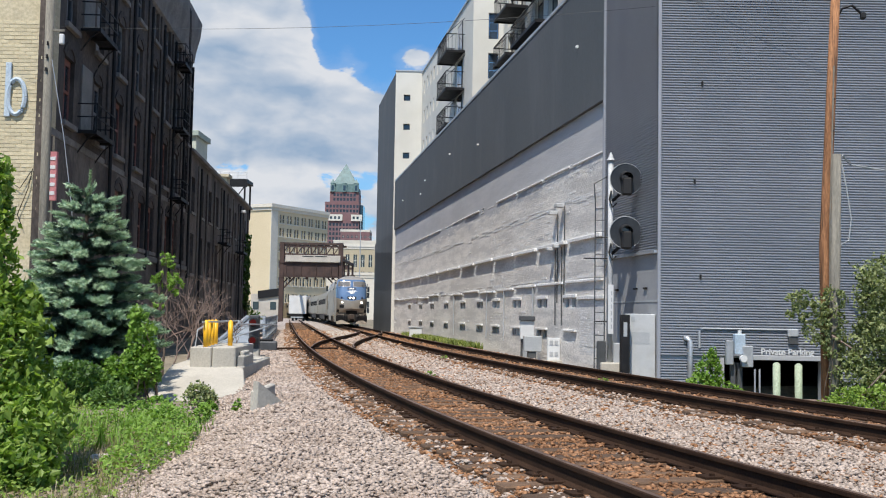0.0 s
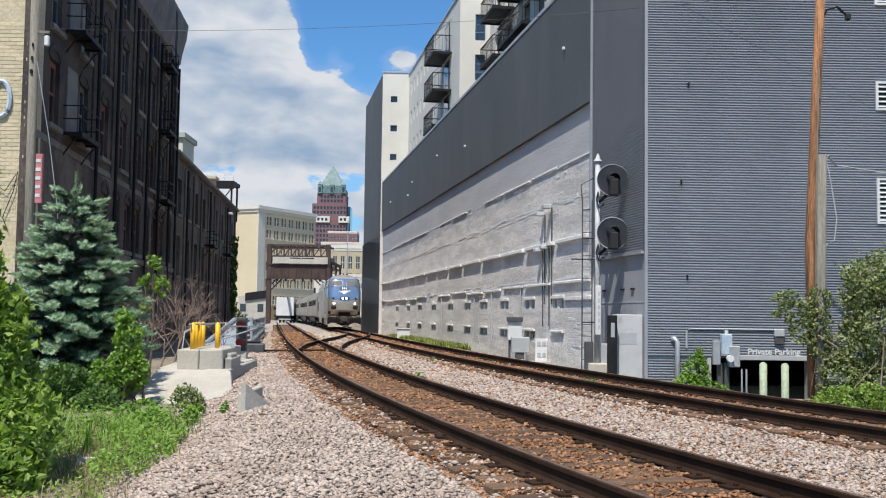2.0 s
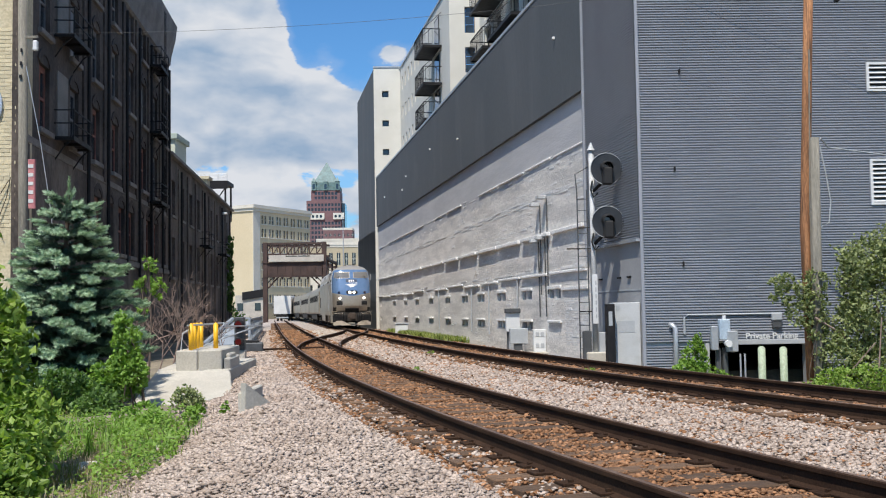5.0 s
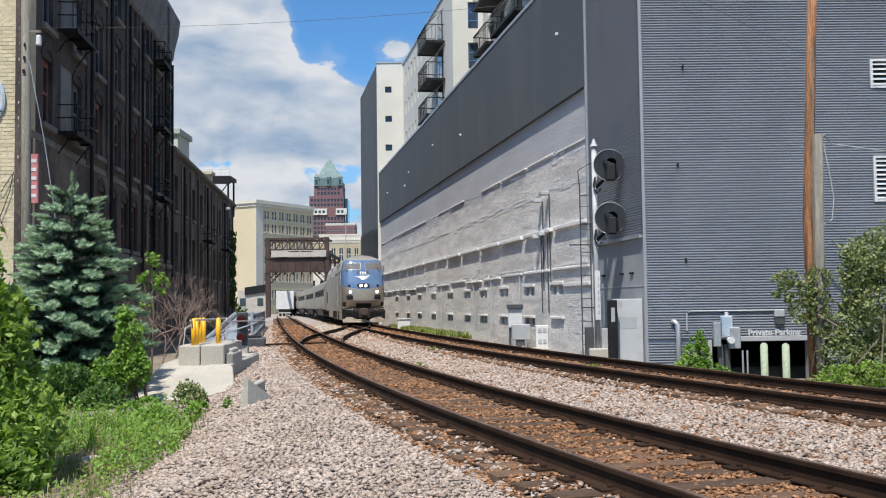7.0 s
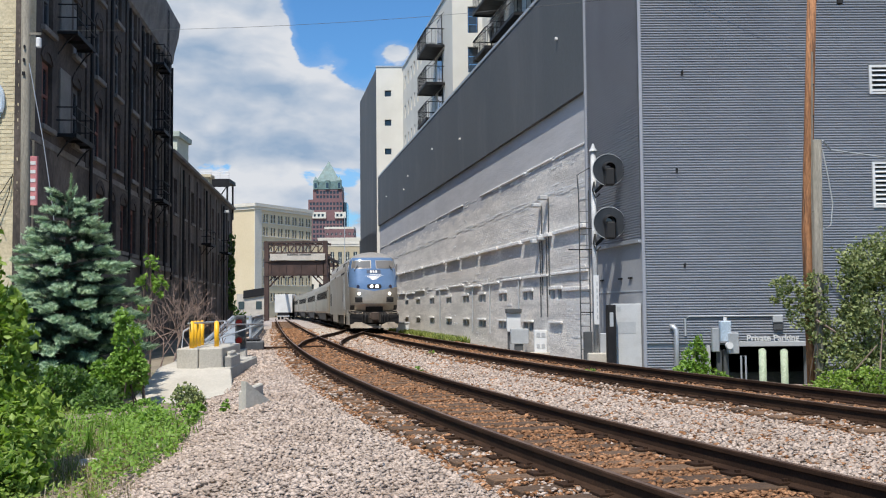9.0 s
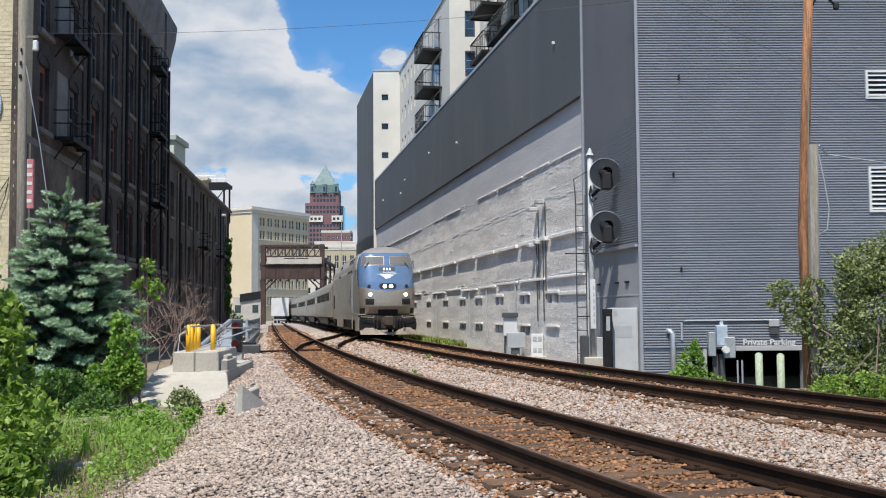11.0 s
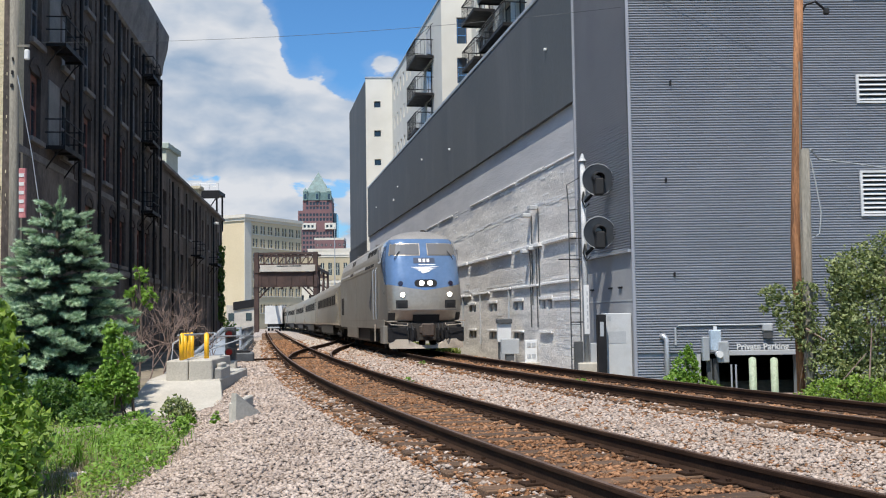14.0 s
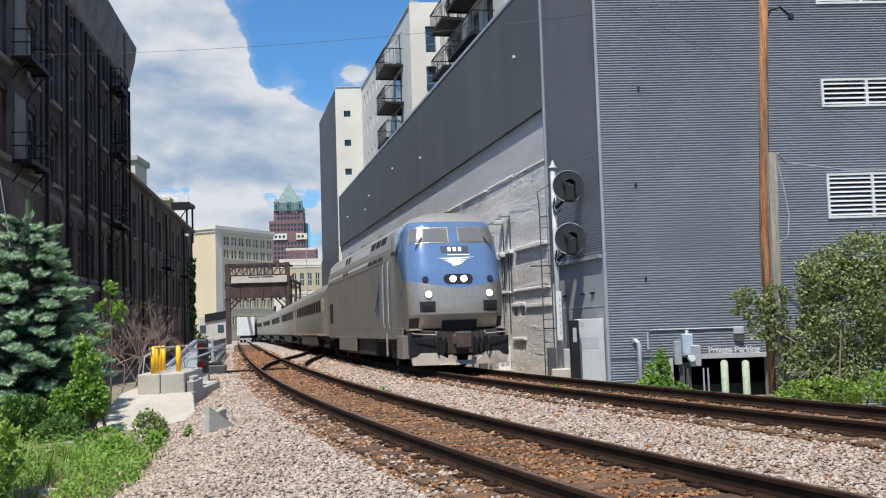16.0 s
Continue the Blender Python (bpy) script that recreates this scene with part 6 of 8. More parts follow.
# second cabinet group further along the wall
c = WALL_M @ Vector((11.6, 0.75, 0))
hut = tagged(thing("equipment_stand", Matrix.Translation(c)), "small white signal case on a grey stand beside the wall", "equipment cabinet")
part("case", boxes((-0.24, 0.28, -0.2, 0.25, 0.35, 1.05), bevel=0.015), M["box_white"], hut)
part("hood", boxes((-0.27, 0.31, -0.3, 0.28, 1.05, 1.22), bevel=0.02), M["box_dark"], hut, "dark overhanging hood")
part("leg_frame", boxes((-0.2, 0.24, -0.1, 0.2, -0.65, 0.35)), M["box_dark"], hut)
part("cable_box", boxes((-0.14, 0.30, -0.22, -0.1, -0.55, 0.0), bevel=0.02), M["galv"], hut)
part("conduit", bar([(0.22, 0, 1.2), (0.22, 0, 1.9)], 0.03, 6), M["box_grey"], hut)
c = WALL_M @ Vector((9.7, 0.55, 0))
meter = tagged(thing("meter_panel", Matrix.Translation(c)), "pale cabinet and meter panel on a low concrete plinth", "equipment cabinet")
part("plinth", boxes((-1.1, 1.15, -0.35, 0.35, -0.8, -0.35), bevel=0.02), M["concrete"], meter)
part("case", boxes((-0.75, -0.1, -0.15, 0.25, -0.05, 0.5), bevel=0.02), M["box_grey"], meter)
part("stand", boxes((-0.6, -0.3, -0.1, 0.2, -0.36, -0.05)), M["box_dark"], meter)
part("panel", boxes((0.1, 0.55, -0.1, 0.1, -0.36, 0.45), bevel=0.015), M["box_white"], meter)
for x, z in ((0.18, 0.2), (0.36, 0.2), (0.18, -0.2), (0.36, -0.2)):
    part("meter_dial", boxes((x, x + 0.12, -0.125, -0.10, z, z + 0.16), bevel=0.01), M["box_grey"], meter)
part("post", bar([(0.72, 0, -0.4), (0.72, 0, 0.55)], 0.035, 8), M["box_white"], meter)
part("post", bar([(0.95, 0, -0.4), (0.95, 0, 0.25)], 0.035, 8), M["box_white"], meter)
for i, x in enumerate((-0.5, 0.4)):
    part("vent_slot", boxes((x - 0.3, x + 0.3, -0.356, -0.351, -0.55, -0.5)), M["black"], meter)

# electric box stack on posts in front of the ribbed wall
es = tagged(thing("electric_service", pose(7.62, 26.9, 0)), "grey electric service boxes on two posts before the ribbed wall", "electrical box")
for x in (-0.02, 0.16):
    part("post", boxes((x - 0.06, x + 0.06, 0.05, 0.17, -2.2, 0.1)), M["box_dark"], es)
part("tall_box", boxes((-0.03, 0.25, -0.16, 0.04, 0.32, 0.85), bevel=0.02), M["sign_blue"], es, "blue-grey box")
part("side_box", boxes((-0.24, -0.05, -0.12, 0.04, 0.05, 0.68), bevel=0.02), M["galv"], es)
part("low_box", boxes((0.16, 0.44, -0.18, 0.04, 0.0, 0.55), bevel=0.02), M["galv"], es)
bm = bmesh.new()
disc(bm, (0.17, -0.2, 0.22), (0, 1, 0), 0.09, 0.14, 16)
part("meter", bm, M["box_white"], es)
part("cap", bar([(0.12, -0.05, 0.85), (0.12, -0.05, 0.95)], 0.05, 8), M["box_white"], es)
part("guard_hoop", bar([(0.5, -0.1, -1.9), (0.5, -0.1, -0.05), (0.62, -0.1, -0.05), (0.62, -0.1, -1.9)], 0.025, 6), M["galv"], es)

wall_conduit = tagged(thing("wall_conduit"), "grey conduit with a small wall lamp over the garage opening", "conduit")
part("pipe", bar([(6.9, 27.66, 0.45), (6.9, 27.66, 0.90), (7.0, 27.66, 0.97), (9.35, 27.66, 0.97)], 0.03, 6), M["box_grey"], wall_conduit)
part("lamp", boxes((9.25, 9.53, 27.57, 27.70, 0.78, 1.0), bevel=0.03), M["box_grey"], wall_conduit)
part("lamp_lens", boxes((9.27, 9.51, 27.60, 27.70, 0.6, 0.78)), M["box_dark"], wall_conduit)
bent = tagged(part("vent_pipe", bar([(6.62, 27.55, -2.0), (6.62, 27.55, 0.62), (6.57, 27.60, 0.70), (6.5, 27.66, 0.70)], 0.07, 10), M["galv"], smooth=True), "bent galvanised vent pipe on the ribbed wall", "pipe")

M["post_green"] = material("faded_green_paint", (0.30, 0.37, 0.25), (0.38, 0.44, 0.32), 3, 0.6, bump=0.1, stains=(0.18, 0.22, 0.15), stain_scale=3)
for i, x in enumerate((8.42, 8.97)):
    b = tagged(thing("bollard", pose(x, 26.0, 0)), "faded pale green steel bollard before the garage opening", "bollard", "green bollards")
    part("tube", bar([(0, 0, -2.1), (0, 0, 0.12 - 0.02 * i)], 0.092, 14), M["post_green"], b, smooth=True)
    bm = bmesh.new()
    tube(bm, [(0, 0, 0.12 - 0.02 * i), (0, 0, 0.15 - 0.02 * i), (0, 0, 0.17 - 0.02 * i)], 0.092, 14, True, 0.03)
    part("cap", bm, M["post_green"], b)

# timber pole with a shorter stub lashed to it
pole = tagged(thing("utility_pole", pose(8.93, 24.0, 0)), "tall orange-brown timber utility pole with a grey stub beside it", "utility pole")
part("shaft", bar([(0.02, 0, -2.0), (-0.03, 0, 3), (0.12, 0, 6), (0.30, 0, 9.6)], 0.13, 14, 0.105), M["pole_wood"], pole, smooth=True)
part("stub", bar([(0.08, -0.22, -2.0), (0.12, -0.21, 1.2), (0.20, -0.19, 5.1)], 0.125, 12, 0.10), M["pole_old"], pole, smooth=True)
part("ground_strip", bar([(0.02, -0.15, 0.2), (0.05, -0.15, 3.6), (0.16, -0.15, 7.2)], 0.02, 5), M["pole_old"], pole)
part("cable", bar([(0.35, -0.1, 4.9), (0.46, -0.1, 4.3), (0.56, -0.1, 3.6), (0.5, -0.1, 3.1), (0.3, -0.1, 3.0)], 0.016, 5), M["box_grey"], pole)
part("arm", bar([(0.28, 0, 8.35), (0.40, -0.05, 8.60), (0.62, -0.1, 8.66), (0.86, -0.1, 8.45)], 0.03, 6), M["black_steel"], pole)
part("insulator", boxes((0.82, 0.94, -0.16, -0.02, 8.34, 8.50), bevel=0.03), M["black"], pole)
for i in range(9):
    part("spike", boxes((-0.02 + 0.02 * i, 0.02 + 0.02 * i, -0.155, -0.125, 0.4 + i * 0.75, 0.44 + i * 0.75)), M["black"], pole)
service_wire = tagged(part("service_wire", bar([(9.3, 23.9, 5.1), (9.6, 24.2, 4.92), (12, 26, 4.95), (16, 28, 5.2)], 0.02, 5), M["box_grey"]), "slack grey service wire from the pole", "wire")

# overhead wire across the view
def sag(a, b, drop, n=16):
    a, b = Vector(a), Vector(b)
    return [a.lerp(b, i / n) - Vector((0, 0, drop * 4 * (i / n) * (1 - i / n))) for i in range(n + 1)]


span = tagged(part("overhead_wire", bar(sag((-13.1, 34.5, 10.75), (16.0, 24.5, 10.3), 0.7), 0.006, 5), M["box_dark"]), "thin dark overhead wire crossing above the tracks", "wire")
drop_wire = tagged(part("drop_wire", bar([(-13.35, 34.45, 9.6), (-12.9, 34.6, 7.0), (-12.6, 34.8, 4.6), (-12.5, 35, 2.0)], 0.016, 5), M["galv"]), "pale drop wire running down beside the warehouse", "wire")

# concrete abutment with yellow bollards
ab = tagged(thing("concrete_abutment", pose(-5.2, 24.0, 0)), "pale stepped concrete abutment in the weeds beside the track", "concrete block")
def slab(points, z0, z1s):
    bm = bmesh.new()
    lo = [bm.verts.new((x, y, z0)) for x, y in points]
    hi = [bm.verts.new((x, y, z)) for (x, y), z in zip(points, z1s)]
    n = len(points)
    bm.faces.new(hi)
    bm.faces.new(lo[::-1])
    for i in range(n):
        bm.faces.new((lo[i], lo[(i + 1) % n], hi[(i + 1) % n], hi[i]))
    bmesh.ops.bevel(bm, geom=bm.edges[:], offset=0.025, segments=1, affect="EDGES")
    return bm
part("footing", slab([(-1.05, 0.0), (0.60, 0.0), (0.58, 4.0), (-1.3, 4.4)], -1.3, [-0.06, -0.08, 0.0, 0.02]), M["concrete"], ab)
part("apron", slab([(-0.95, -2.75), (0.35, -3.0), (1.20, -2.7), (0.64, -0.03), (-1.05, -0.03)], -1.4, [-0.70, -0.56, -0.44, -0.10, -0.07]), M["concrete"], ab, "sloping concrete apron")
part("upper_block", slab([(-0.62, 0.0), (-0.12, -0.02), (-0.12, 2.6), (-0.65, 2.6)], -0.3, [0.37, 0.37, 0.40, 0.40]), M["concrete"], ab)
part("upper_block", slab([(-0.10, -0.02), (0.42, 0.1), (0.38, 2.6), (-0.10, 2.6)], -0.3, [0.37, 0.38, 0.40, 0.40]), M["concrete"], ab)
part("step", slab([(0.44, 0.2), (0.58, 0.35), (0.56, 1.6), (0.42, 1.6)], -0.35, [0.18, 0.16, 0.2, 0.2]), M["concrete"], ab)
part("step", slab([(0.44, 0.5), (0.54, 0.55), (0.54, 1.2), (0.44, 1.2)], -0.4, [0.28, 0.26, 0.28, 0.28]), M["concrete"], ab)
ys = (24.15, 24.65, 25.2, 25.8)
for i, (x, y) in enumerate([(-5.50 - 0.043 * k, yy) for k, yy in enumerate(ys)] + [(-5.08, 24.9)]):
    b = tagged(thing("yellow_bollard", pose(x, y, 0.38)), "bright yellow steel post set in the concrete", "bollard", "yellow bollards")
    part("tube", bar([(0, 0, -0.02), (0, 0, 0.57)], 0.058, 12), M["yellow"], b, smooth=True)
    bm = bmesh.new()
    tube(bm, [(0, 0, 0.57), (0, 0, 0.60), (0, 0, 0.62)], 0.058, 12, True, 0.015)
    part("cap", bm, M["yellow"], b)
rail_pipe = tagged(thing("pipe_rail"), "bent grey pipe rail round the yellow posts", "railing")
part("pipe", bar([(-5.55, 24.0, 0.95), (-5.2, 26.5, 0.97), (-4.95, 25.2, 0.90), (-4.7, 29.5, 0.85)], 0.022, 6), M["box_grey"], rail_pipe)
part("pipe", bar([(-5.85, 24.6, 0.30), (-5.85, 24.8, 0.75), (-5.6, 25.1, 0.93), (-5.3, 26, 0.96)], 0.02, 6), M["box_grey"], rail_pipe)
part("pipe", bar([(-6.6, 26.5, -0.2), (-6.0, 25.6, 0.25), (-5.2, 26.8, 0.6), (-4.8, 28.5, 0.80)], 0.02, 6), M["box_grey"], rail_pipe)

wing = tagged(thing("wing_wall", pose(-2.88, 16.3, 0.02)), "small tapering concrete wing wall at the ballast edge", "retaining wall")
bm = bmesh.new()
pts = [(0.0, 0.0, -0.75), (0.02, 0.0, 0.10), (0.46, 0.5, -0.36), (0.46, 0.5, -0.75)]
a = [bm.verts.new(p) for p in pts]
b = [bm.verts.new((x - 0.10, y + 0.12, z)) for x, y, z in pts]
bm.faces.new(a)
bm.faces.new(b[::-1])
for i in range(4):
    bm.faces.new((a[(i + 1) % 4], a[i], b[i], b[(i + 1) % 4]))
part("slab", bm, M["concrete"], wing)
part("return_slab", boxes((-0.12, 0.0, 0.1, 1.8, -0.8, -0.05), bevel=0.02), M["concrete"], wing)

M["red_lens"] = glass("dark_red_lens", (0.08, 0.008, 0.008), 0.15)
# dwarf signal, switch machine, steel guard fence
dw = tagged(thing("dwarf_signal", pose(-5.98, 33.0, 0.25)), "low black dwarf signal with two hooded red lenses", "railway signal")
part("foot", boxes((-0.2, 0.2, -0.15, 0.15, -0.95, -0.22), bevel=0.02), M["concrete"], dw)
part("case", boxes((-0.15, 0.17, -0.1, 0.15, -0.22, 0.84), bevel=0.03), M["box_dark"], dw)
for z in (0.62, 0.06):
    bm = bmesh.new()
    tube(bm, [(0.01, -0.05, z), (0.01, -0.28, z - 0.01)], 0.15, 16, True, 0.14)
    h = part("lamp_hood", bm, M["black"], dw)
    bm = bmesh.new()
    disc(bm, (0.01, -0.285, z - 0.01), (0, 1, 0), 0.10, 0.02, 16)
    part("lens", bm, M["red_lens"], h)
sw = tagged(thing("switch_machine", pose(-6.45, 38.5, 0, 0, 0, 9)), "dark steel switch machine with rods to the points", "switch machine")
part("motor_case", boxes((-0.45, 0.35, -0.5, 0.7, -0.28, 0.12), bevel=0.05), M["box_dark"], sw)
part("gear_case", boxes((-0.75, -0.45, -0.3, 0.3, -0.28, -0.02), bevel=0.04), M["box_dark"], sw)
part("cover", boxes((-0.35, 0.2, -0.35, 0.5, 0.12, 0.2), bevel=0.03), M["black_steel"], sw)
for y in (-0.2, 0.25):
    part("throw_rod", bar([(0.35, y, -0.15), (2.6, y + 0.1, -0.12)], 0.03, 6), M["rail"], sw)
part("long_tie", boxes((-0.9, 3.0, -0.62, -0.40, -0.45, -0.19), bevel=0.01), M["tie"], sw)
part("long_tie", boxes((-0.9, 3.0, 0.42, 0.64, -0.45, -0.19), bevel=0.01), M["tie"], sw)

fence = tagged(thing("steel_guard_fence"), "blue-grey steel guard fence along the bridge approach", "fence")
M["fence"] = material("blue_grey_galvanised", (0.30, 0.34, 0.38), (0.38, 0.42, 0.46), 1.5, 0.5, 0.3, bump=0.1)
N = 12
for i in range(N + 1):
    t = i / N
    x, y = -7.55 - 4.9 * t, 44 + 34 * t
    part("post", boxes((x - 0.05, x + 0.05, y - 0.05, y + 0.05, -0.7, 0.95)), M["fence"], fence)
    if i < N:
        x2, y2 = -7.55 - 4.9 * (i + 1) / N, 44 + 34 * (i + 1) / N
        for z in (0.92, 0.45, 0.0):
            bm = bmesh.new()
            beam(bm, (x, y, z), (x2, y2, z), 0.07)
            part("rail", bm, M["fence"], fence)
        bm = bmesh.new()
        beam(bm, (x, y, -0.3), (x2, y2, 0.9), 0.06)
        part("brace", bm, M["fence"], fence)
ramp = tagged(thing("steel_ramp"), "sloping grey steel apron beside the guard fence", "ramp")
bm = bmesh.new()
top = [(-8.7, 38.5, -0.45), (-7.7, 39.5, -0.45), (-7.75, 45.5, 0.85), (-8.6, 46.0, 0.85)]
a = [bm.verts.new(p) for p in top]
b = [bm.verts.new((x, y, z - 0.12)) for x, y, z in top]
bm.faces.new(a)
bm.faces.new(b[::-1])
for i in range(4):
    bm.faces.new((a[(i + 1) % 4], a[i], b[i], b[(i + 1) % 4]))
part("plate", bm, M["fence"], ramp)
for i in range(5):
    t = i / 4
    bm = bmesh.new()
    beam(bm, (-8.7 + 0.1 * t, 38.5 + 7.5 * t, -0.4 + 1.35 * t), (-7.7 - 0.05 * t, 39.5 + 6 * t, -0.4 + 1.38 * t), 0.08)
    part("rib", bm, M["fence"], ramp)
part("edge_beam", bar([(-8.8, 38.5, -0.35), (-8.65, 46.0, 0.95)], 0.09, 8), M["fence"], ramp)
crossing_slab = tagged(part("crossing_panel", slab([(-6.2, 57), (-5.0, 57), (-7.0, 80), (-9.0, 80)], -0.4, [-0.175] * 4), M["concrete"]), "pale concrete panel between the tracks", "paving")
pad = tagged(part("concrete_pad", slab([(-1.2, 56), (-0.2, 56.5), (-1.1, 63), (-2.3, 62)], -0.6, [-0.25] * 4), M["concrete"]), "pale concrete pad beside the wall", "paving")
stand2 = tagged(thing("signal_case", pose(-1.6, 64.5, 0)), "small white signal case on the concrete beside the wall", "equipment cabinet")
part("case", boxes((-0.4, 0.4, -0.3, 0.3, -0.4, 0.35), bevel=0.03), M["box_white"], stand2)
part("lid", boxes((-0.45, 0.45, -0.35, 0.35, 0.35, 0.43), bevel=0.02), M["box_grey"], stand2)
part("foot", boxes((-0.6, 0.4, -0.2, 0.2, -0.7, -0.4)), M["concrete"], stand2)

# ================= plants =================
def leaf_material(name, c1, c2, back=0.35):
    m = bpy.data.materials.new(name)
    m.use_nodes = True
    g = Graph(m.node_tree)
    out = g.tree.nodes.new("ShaderNodeOutputMaterial")
    b = g.tree.nodes.new("ShaderNodeBsdfPrincipled")
    tr = g.tree.nodes.new("ShaderNodeBsdfTranslucent")
    mx = g.tree.nodes.new("ShaderNodeMixShader")
    geo = g.tree.nodes.new("ShaderNodeNewGeometry")
    r = geo.outputs["Random Per Island"]
    n = g.noise(geo.outputs["Position"], 1.6, 3, 0.6)
    col = g.mix(g.step(g.math("ADD", g.math("MULTIPLY", r, 0.6), g.math("MULTIPLY", n, 0.5)), 0.2, 0.85), c1, c2)
    g.put(b.inputs["Base Color"], col)
    b.inputs["Roughness"].default_value = 0.55
    g.put(tr.inputs[0], g.mix(1.0, col, (1.1, 1.25, 0.6), "MULTIPLY"))
    mx.inputs[0].default_value = back
    g.put(mx.inputs[1], b.outputs[0])
    g.put(mx.inputs[2], tr.outputs[0])
    g.put(out.inputs[0], mx.outputs[0])
    return m


M["leaf"] = leaf_material("green_leaves", (0.045, 0.10, 0.018), (0.13, 0.23, 0.045))
M["leaf_mid"] = leaf_material("fresh_green_leaves", (0.11, 0.19, 0.026), (0.33, 0.45, 0.095), 0.45)
M["leaf_lime"] = leaf_material("lime_leaves", (0.115, 0.215, 0.025), (0.23, 0.375, 0.057))
M["leaf_dull"] = leaf_material("dull_green_leaves", (0.075, 0.105, 0.032), (0.35, 0.385, 0.17))
M["grass"] = leaf_material("weedy_grass", (0.10, 0.15, 0.024), (0.31, 0.34, 0.085))
M["straw"] = leaf_material("dry_stems", (0.20, 0.155, 0.095), (0.36, 0.30, 0.19), 0.2)
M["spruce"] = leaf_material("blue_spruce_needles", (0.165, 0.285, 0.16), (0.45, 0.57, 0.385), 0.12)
# darker copy of the needle colour: shade inside the crown is painted in
M["spruce_shade"] = leaf_material("shaded_spruce_needles", (0.025, 0.055, 0.032), (0.06, 0.11, 0.07), 0.05)
M["bark"] = material("brown_bark", (0.07, 0.05, 0.038), (0.13, 0.095, 0.07), 4, 0.9, bump=0.6, fine=25, stretch=(1, 1, 0.3))
M["twig"] = material("bare_reddish_twigs", (0.19, 0.13, 0.10), (0.30, 0.22, 0.18), 4, 0.9, bump=0.3)
RNG = np.random.default_rng(11)


def unit(n):
    v = RNG.normal(size=(n, 3))
    return v / np.linalg.norm(v, axis=1)[:, None]


def leaf_mesh(centres, size, up=0.6, aspect=0.6, spread=0.35):
    """Kite-shaped folded leaves of 2 triangles a side at the centres."""
    n = len(centres)
    a = unit(n)
    nrm = unit(n) + np.array([0, -0.25, up])
    nrm /= np.linalg.norm(nrm, axis=1)[:, None]
    a -= nrm * (a * nrm).sum(1)[:, None]
    a /= np.linalg.norm(a, axis=1)[:, None] + 1e-9
    b = np.cross(nrm, a)
    s = (size * RNG.uniform(1 - spread, 1 + spread, n))[:, None]
    p0, p2 = centres - a * s, centres + a * s
    p1, p3 = centres + b * s * aspect - nrm * s * 0.18 - a * s * 0.15, centres - b * s * aspect - nrm * s * 0.18 - a * s * 0.15
    v = np.stack([p0, p1, p2, p3], 1).reshape(-1, 3)
    i = np.arange(n)[:, None] * 4
    f = np.concatenate([i + [0, 1, 2], i + [0, 2, 3]], 0)
    return v, f


def crown_points(lumps, n):
    """Points in and on uneven lumps (x, y, z, rx, ry, rz), denser at the skin."""
    vol = np.array([l[3] * l[4] * l[5] for l in lumps]) ** 0.8
    out = []
    for l, k in zip(lumps, RNG.multinomial(n, vol / vol.sum())):
        d = unit(k)
        r = RNG.uniform(0.25, 1.0, k) ** 0.45
        wob = np.array([0.72 + 0.5 * noise.noise((float(q[0] * 2.2 + l[0]), float(q[1] * 2.2 + l[1]), float(q[2] * 2.2 + l[2]))) for q in d])
        out.append(np.array(l[:3]) + d * (r * (wob + 0.25))[:, None] * np.array(l[3:6]))
    p = np.concatenate(out)
    # clumping: pull points to nearby sprig centres
    c = p[RNG.integers(0, len(p), max(8, n // 14))]
    j = RNG.integers(0, len(c), len(p))
    near = np.array([c[np.argmin(((c[max(0, q - 40):q + 40] - x) ** 2).sum(1)) + max(0, q - 40)] for x, q in zip(p, j)])
    ok = np.linalg.norm(near - p, axis=1) < 0.6
    p[ok] = p[ok] * 0.55 + near[ok] * 0.45
    return p


def shrub(name, label, category, lumps, n, size, mat, base, stems=5, stem_r=0.03, stem_mat=None, aspect=0.6, group="", up=0.6):
    s = tagged(thing(name), label, category, group)
    p = crown_points(lumps, n)
    p = p[p[:, 2] > -1.9]
    v, f = leaf_mesh(p, size, aspect=aspect, up=up)
    part_np("crown", v, f, mat, s)
    rng = random.Random(len(p))
    for k in range(stems):
        l = lumps[k % len(lumps)]
        bx, by, bz = base
        top = Vector((l[0] + rng.uniform(-0.4, 0.4) * l[3], l[1] + rng.uniform(-0.4, 0.4) * l[4], l[2] + rng.uniform(0, 0.7) * l[5]))
        st = Vector((bx + rng.uniform(-0.3, 0.3), by + rng.uniform(-0.3, 0.3), bz))
        mid = st.lerp(top, 0.5) + Vector((rng.uniform(-0.2, 0.2), rng.uniform(-0.2, 0.2), 0.15))
        part("stem", bar([st, mid, top], stem_r, 6, stem_r * 0.35), stem_mat or M["bark"], s)
    return s


